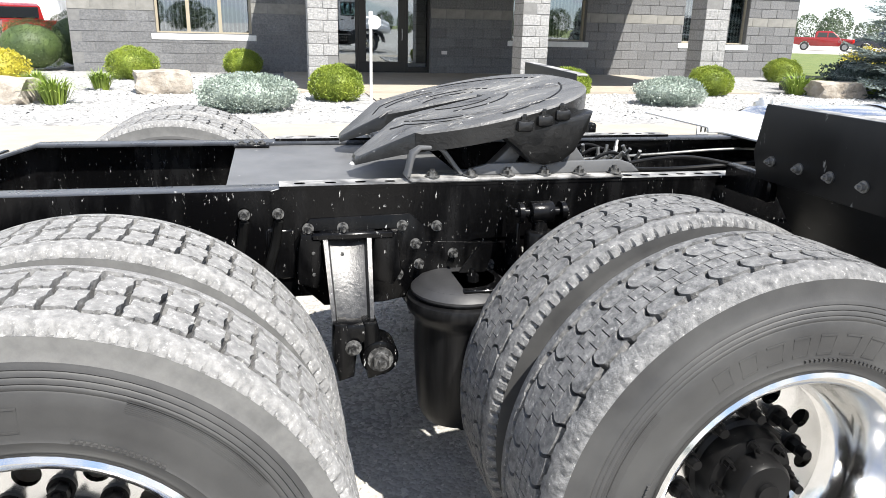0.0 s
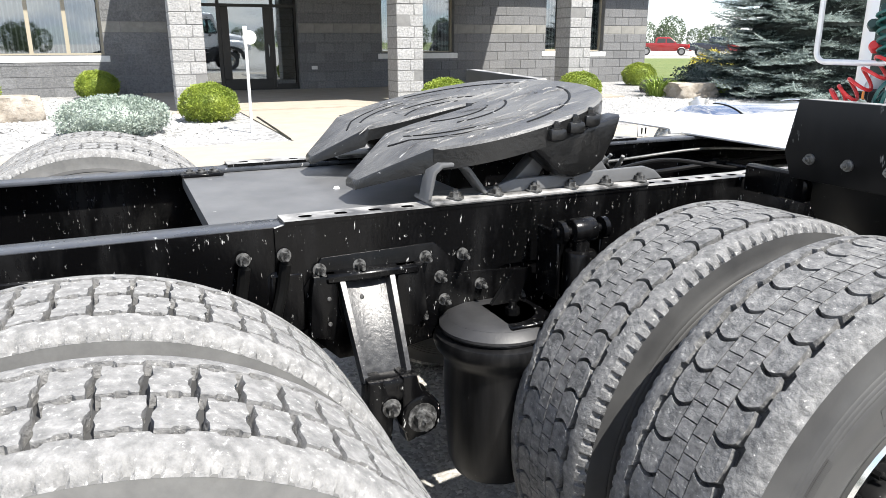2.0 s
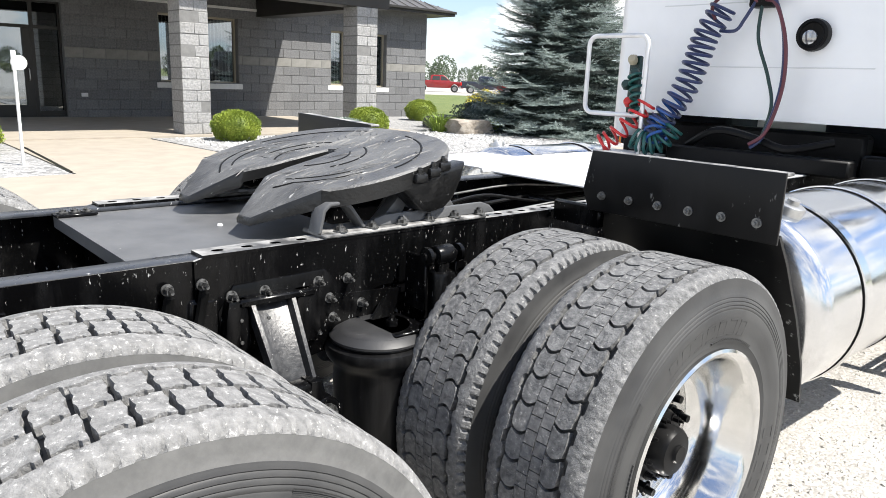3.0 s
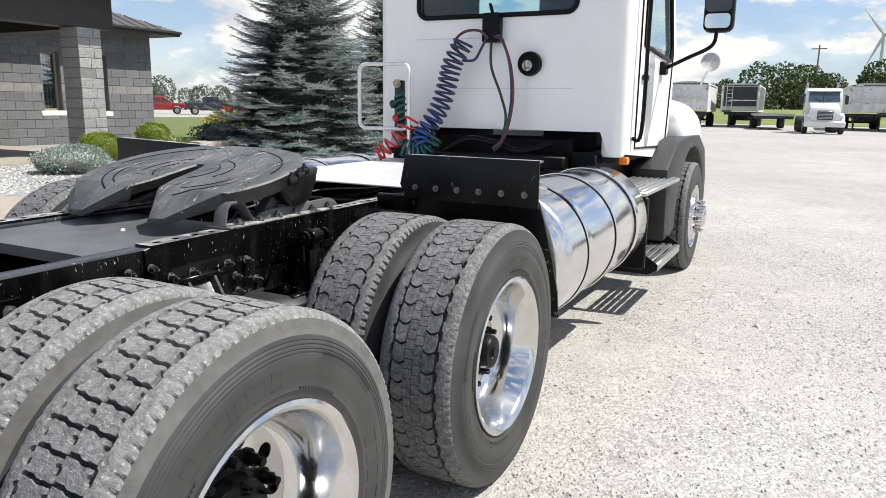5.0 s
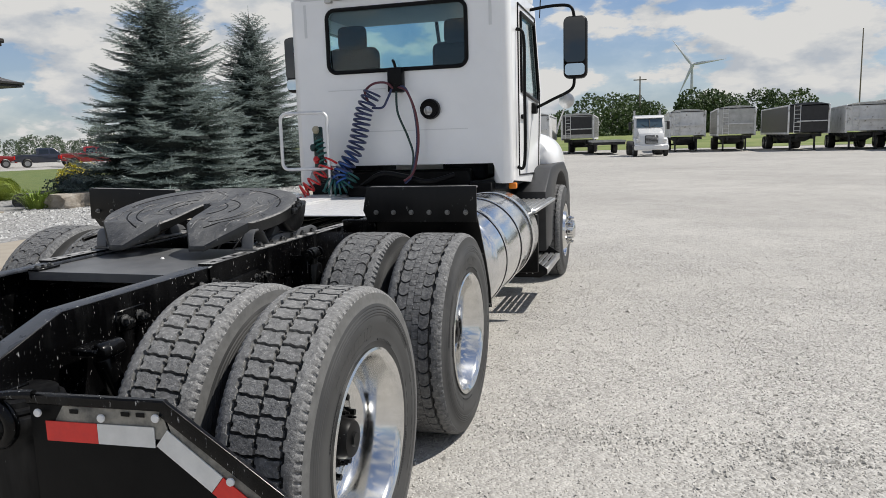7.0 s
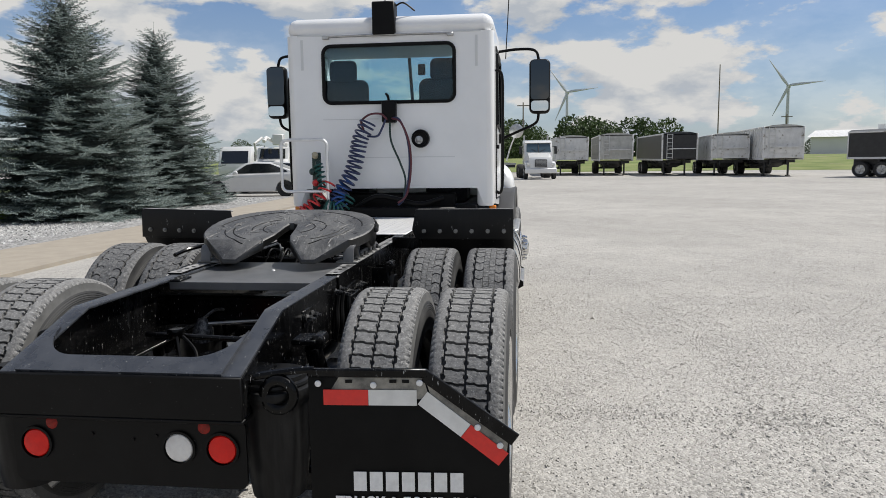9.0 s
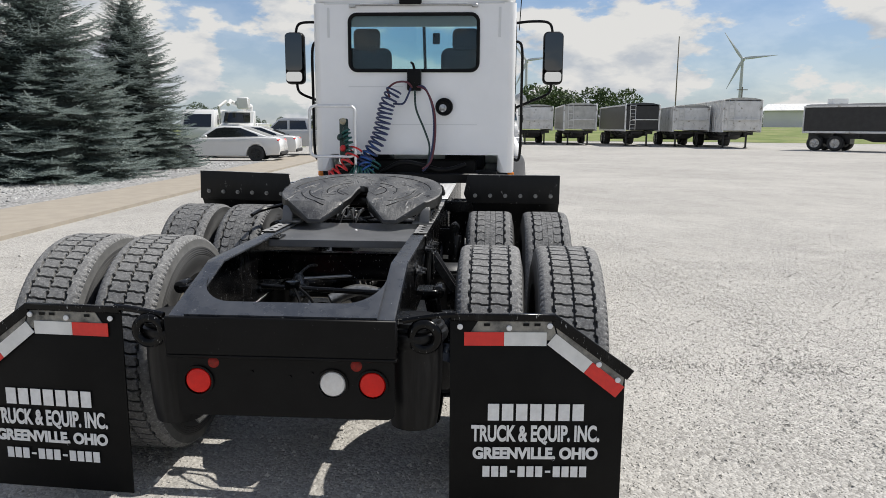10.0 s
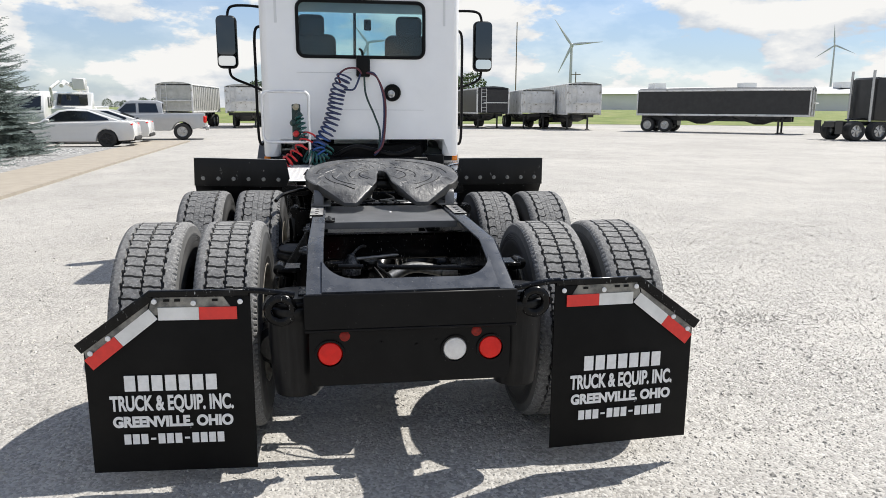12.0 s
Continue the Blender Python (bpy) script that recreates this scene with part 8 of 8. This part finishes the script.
def service_truck():
    t = thing("bucket_truck", "white utility truck with folded boom", "truck", at=(43.5, 15.6, 0), rz=186)
    bm = B()
    shell(bm, [(0.6, 0.7), (2.0, 0.7), (2.05, 1.45), (1.5, 1.6), (1.15, 2.35), (0.65, 2.4)], 1.05, 0.08)
    part("cab", bm, M_CARW, t)
    bm = B()
    v = [bm.verts.new(p) for p in ((1.53, -0.85, 1.64), (1.53, 0.85, 1.64), (1.20, 0.80, 2.28), (1.20, -0.80, 2.28))]
    bm.faces.new(v)
    part("windscreen", bm, M_CARGL, t)
    bm = B()
    box(bm, -3.6, 0.5, -1.1, 1.1, 0.8, 1.6, 0.05)
    part("service_body", bm, M_CARW, t)
    bm = B()
    tube(bm, [(-2.6, 0, 1.6), (-2.6, 0, 2.75), (1.6, 0.1, 2.85)], 0.16, 8)
    tube(bm, [(-2.6, -0.3, 2.5), (1.3, -0.4, 3.0), (1.9, -0.4, 2.75)], 0.12, 8)
    tube(bm, [(1.9, -0.9, 1.9), (2.1, -0.95, 2.6), (1.2, -0.7, 3.0)], 0.09, 8)
    part("boom", bm, M_TRW, t)
    bm = B()
    box(bm, 1.55, 2.15, 0.2, 0.9, 2.5, 3.2, 0.06)
    part("bucket", bm, M_CARW, t)
    for s in (-1, 1):
        for xx in (-2.3, 1.35):
            car_wheel(t, xx, s * 0.9, s, 0.45, 0.28)
    t = thing("box_van", "white box van parked past the sedans", "van", at=(46.0, 19.2, 0), rz=190)
    bm = B()
    shell(bm, [(-3, 0.6), (2.2, 0.6), (2.25, 1.2), (1.6, 2.3), (1.4, 2.5), (-3, 2.6)], 1.1, 0.1)
    part("body", bm, M_CARW, t)
    bm = B()
    v = [bm.verts.new(p) for p in ((2.19, -0.9, 1.35), (2.19, 0.9, 1.35), (1.68, 0.88, 2.2), (1.68, -0.88, 2.2))]
    bm.faces.new(v)
    part("windscreen", bm, M_CARGL, t)
    bm = B()
    for i in range(5):
        box(bm, -2.6 + 0.75 * i, -2.05 + 0.75 * i, 1.095, 1.105, 1.5, 2.15, 0.001)
    part("side_window", bm, M_CARGL, t)
    for s in (-1, 1):
        for xx in (-2.0, 1.4):
            car_wheel(t, xx, s * 0.92, s, 0.42, 0.26)


service_truck()


# ---- the distance ----
M_POLE = mat("weathered_pole", (0.20, 0.17, 0.14), 0.9)
M_TURB = mat("turbine_grey", (0.50, 0.53, 0.57), 0.5)
M_SHED = mat("grey_metal_shed", (0.70, 0.71, 0.72), 0.6, 0, (0.58, 0.59, 0.60), 0.05)


def turbine(x, y, hub, blade, turn, yaw):
    t = thing("wind_turbine", "grey three-bladed wind turbine on the horizon", "wind turbine", "wind turbines", at=(x, y, 0), rz=yaw)
    bm = B()
    tube(bm, [(0, 0, 0), (0, 0, hub)], [2.3, 1.3], 12)
    part("tower", bm, M_TURB, t)
    bm = B()
    box(bm, -2, 7, -2, 2, hub - 2, hub + 2, 0.8)
    part("nacelle", bm, M_TURB, t)
    for i in range(3):
        a = radians(turn + 120 * i)
        d = Vector((0, math.sin(a), math.cos(a)))
        e = Vector((0, math.cos(a), -math.sin(a)))
        bm = B()
        pr = [(0.0, 1.0), (0.12, 1.7), (0.25, 1.8), (0.6, 1.1), (1.0, 0.25)]
        rows = []
        for u, w in pr:
            c = Vector((-3, 0, hub)) + d * blade * u
            rows.append([bm.verts.new(c + e * w), bm.verts.new(c + Vector((0.5, 0, 0))), bm.verts.new(c - e * w * 0.6), bm.verts.new(c - Vector((0.5, 0, 0)))])
        for p, q in zip(rows, rows[1:]):
            for k in range(4):
                bm.faces.new((p[k], p[(k + 1) % 4], q[(k + 1) % 4], q[k]))
        bm.faces.new(rows[-1])
        part("blade", bm, M_TURB, t)


turbine(800, -266, 72, 34, 35, -19)
turbine(830, -40, 73, 34, 37, -3)
turbine(1210, -890, 116, 36, 5, -40)


def pole(x, y, h, arm):
    t = thing("utility_pole", "weathered wooden utility pole beyond the trailers", "utility pole", "utility poles", at=(x, y, 0))
    bm = B()
    tube(bm, [(0, 0, 0), (0, 0, h)], [0.15, 0.10], 8)
    part("post", bm, M_POLE, t)
    if arm:
        bm = B()
        box(bm, -0.06, 0.06, -1.0, 1.0, h - 0.6, h - 0.45)
        part("cross_arm", bm, M_POLE, t)


pole(150.0, -38.6, 19.5, False)
pole(140.0, -48.5, 9.0, True)
pole(170.0, -32.0, 10.0, True)
pole(118.0, 0.2, 10.5, True)


def tree_belt(x0, y0, x1, y1, n, h, material, name, label, seed, depth=8):
    """A belt of many crowns, each a cloud of leaf clumps."""
    rnd = random.Random(seed)
    V, F = [], []
    for i in range(n):
        f = (i + rnd.uniform(0, 1)) / n
        cx, cy = x0 + (x1 - x0) * f + rnd.uniform(-depth, depth), y0 + (y1 - y0) * f + rnd.uniform(-depth, depth)
        hh = h * rnd.uniform(0.6, 1.1)
        w = hh * rnd.uniform(0.32, 0.5)
        for _ in range(900):
            v = Vector((rnd.gauss(0, 1), rnd.gauss(0, 1), rnd.gauss(0, 1))).normalized() * rnd.uniform(0.55, 1.0) ** 0.5
            p = Vector((cx + v.x * w, cy + v.y * w, hh * 0.52 + v.z * hh * 0.5))
            s = hh * rnd.uniform(0.015, 0.034)
            for _k in range(2):
                a = Vector((rnd.gauss(0, 1), rnd.gauss(0, 1), rnd.gauss(0, 1))).normalized() * s
                b = Vector((rnd.gauss(0, 1), rnd.gauss(0, 1), rnd.gauss(0, 1))).normalized() * s
                k = len(V)
                V += [p - a, p + b, p + a, p - b]
                F.append((k, k + 1, k + 2, k + 3))
    o = soup(name, V, F, material)
    tagged(o, label, "trees", "", "stuff")


tree_belt(121, 10.0, 125, -21.0, 36, 7.9, M_TREES, "tree_belt", "dark green trees behind the parked trailers", 1, 6)
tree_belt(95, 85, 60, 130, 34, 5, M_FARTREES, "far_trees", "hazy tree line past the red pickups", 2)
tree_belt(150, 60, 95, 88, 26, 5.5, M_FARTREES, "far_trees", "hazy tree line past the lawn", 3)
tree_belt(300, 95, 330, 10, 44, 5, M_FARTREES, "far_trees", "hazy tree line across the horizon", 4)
tree_belt(-70, -80, 60, -85, 60, 5, M_TREES, "tree_belt", "dark green trees across the yard, mirrored in the office windows", 6)
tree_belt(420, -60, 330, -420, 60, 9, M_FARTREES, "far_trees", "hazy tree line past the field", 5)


def shed():
    t = thing("long_shed", "long low grey metal shed past the field", "building", at=(0, 0, 0))
    bm = B()
    a, b = Vector((215, -80, 0)), Vector((165, -170, 0))
    d = (b - a).normalized()
    nrm = Vector((d.y, -d.x, 0))
    if nrm.x < 0:
        nrm = -nrm
    o = [(0, 0), ((b - a).length, 0), ((b - a).length, 6.2), (0, 6.2)]
    m = Matrix(((d.x, 0, nrm.x, a.x), (d.y, 0, nrm.y, a.y), (0, 1, 0, 0), (0, 0, 0, 1)))
    sheet(bm, o, 25, m)
    part("wall", bm, M_SHED, t)
    bm = B()
    L = (b - a).length
    v = [bm.verts.new(m @ Vector(p)) for p in ((-1, 6.2, -1), (L + 1, 6.2, -1), (L + 1, 8.4, 12.5), (-1, 8.4, 12.5), (-1, 6.2, 26), (L + 1, 6.2, 26))]
    for f in ((0, 1, 2, 3), (3, 2, 5, 4)):
        bm.faces.new([v[i] for i in f])
    part("roof", bm, M_TRW, t)
    for i in range(3):
        bm = B()
        c = m @ Vector((18 + i * 26, 8.0, 10))
        box(bm, c.x - 2, c.x + 2, c.y - 2, c.y + 2, c.z, c.z + 1.6)
        part("roof_vent", bm, M_SHED, t)
    t = thing("neighbour_building", "white sided building beyond the office", "building", at=(0, 0, 0))
    bm = B()
    box(bm, -30, -11, 42, 52, 0, 4.2)
    part("wall", bm, M_TRW, t)
    bm = B()
    sheet(bm, [(-31, 4.2), (-10, 4.2), (-20.5, 7.0)], 12, M_XZ @ Matrix.Translation((0, 0, -53)))
    part("roof", bm, M_ROOF, t)


shed()


# ---- loose stone ----
def stones(name, areas, n, size, material, label, seed, z=0.0, thin=0.0):
    """Crushed stone lying loose: small uneven pyramids strewn over plan areas."""
    rnd = np.random.RandomState(seed)
    V, F = [], []
    tot = sum((a[1] - a[0]) * (a[3] - a[2]) * a[4] for a in areas)
    for x0, x1, y0, y1, dens in areas:
        k = int(n * (x1 - x0) * (y1 - y0) * dens / tot)
        px, py = rnd.uniform(x0, x1, k), rnd.uniform(y0, y1, k)
        if thin:
            # thinning out smoothly away from the truck's flank
            near = rnd.uniform(0, 1, k) < np.exp(-np.hypot(np.maximum(np.abs(px - 1.0) - 2.5, 0), np.maximum(np.abs(py + 1.2) - 1.5, 0)) / thin)
            px, py = px[near], py[near]
            k = len(px)
        sz = size * np.exp(rnd.normal(0, 0.42, k))
        an = rnd.uniform(0, 6.28, k)
        lift = yard_z(px, py)
        for i in range(k):
            b = len(V)
            s = sz[i]
            gz = z + float(lift[i])
            for j in range(4):
                a = an[i] + j * 1.5708 + rnd.uniform(-.3, .3)
                V.append((px[i] + s * math.cos(a), py[i] + s * math.sin(a), gz - 0.002))
            o = rnd.uniform(-.4, .4, 4) * s
            V.append((px[i] + o[0] + s * 0.35, py[i] + o[1], gz + s * rnd.uniform(0.35, 0.65)))
            V.append((px[i] + o[2] - s * 0.35, py[i] + o[3], gz + s * rnd.uniform(0.3, 0.6)))
            F += [(b, b + 1, b + 4), (b + 1, b + 5, b + 4), (b + 1, b + 2, b + 5), (b + 2, b + 3, b + 5), (b + 3, b + 4, b + 5), (b + 3, b, b + 4)]
    o = soup(name, V, F, material)
    tagged(o, label, "gravel", "", "stuff")


M_STONE = mat("loose_limestone_chip", (0.355, 0.341, 0.311), 0.9, 0, (0.475, 0.457, 0.422), 20, vary=0.30)
M_STONEW = mat("white_stone_chip", (0.33, 0.33, 0.323), 0.9, 0, (0.42, 0.42, 0.412), 20, vary=0.3)
stones("loose_gravel", [(-5.0, 15.0, -10.0, 5.4, 1.0)], 700000, 0.0060, M_STONE, "loose crushed limestone chips on the yard", 3, thin=2.6)
stones("loose_bed_stone", [(-6, 1.1, 8.5, 18, 1.0), (4.7, 16, 8.4, 12.8, 1.0), (11, 24, 8.6, 12, 0.7)], 16000, 0.028, M_STONEW, "loose white landscape stones in the bed", 4, 0.05)
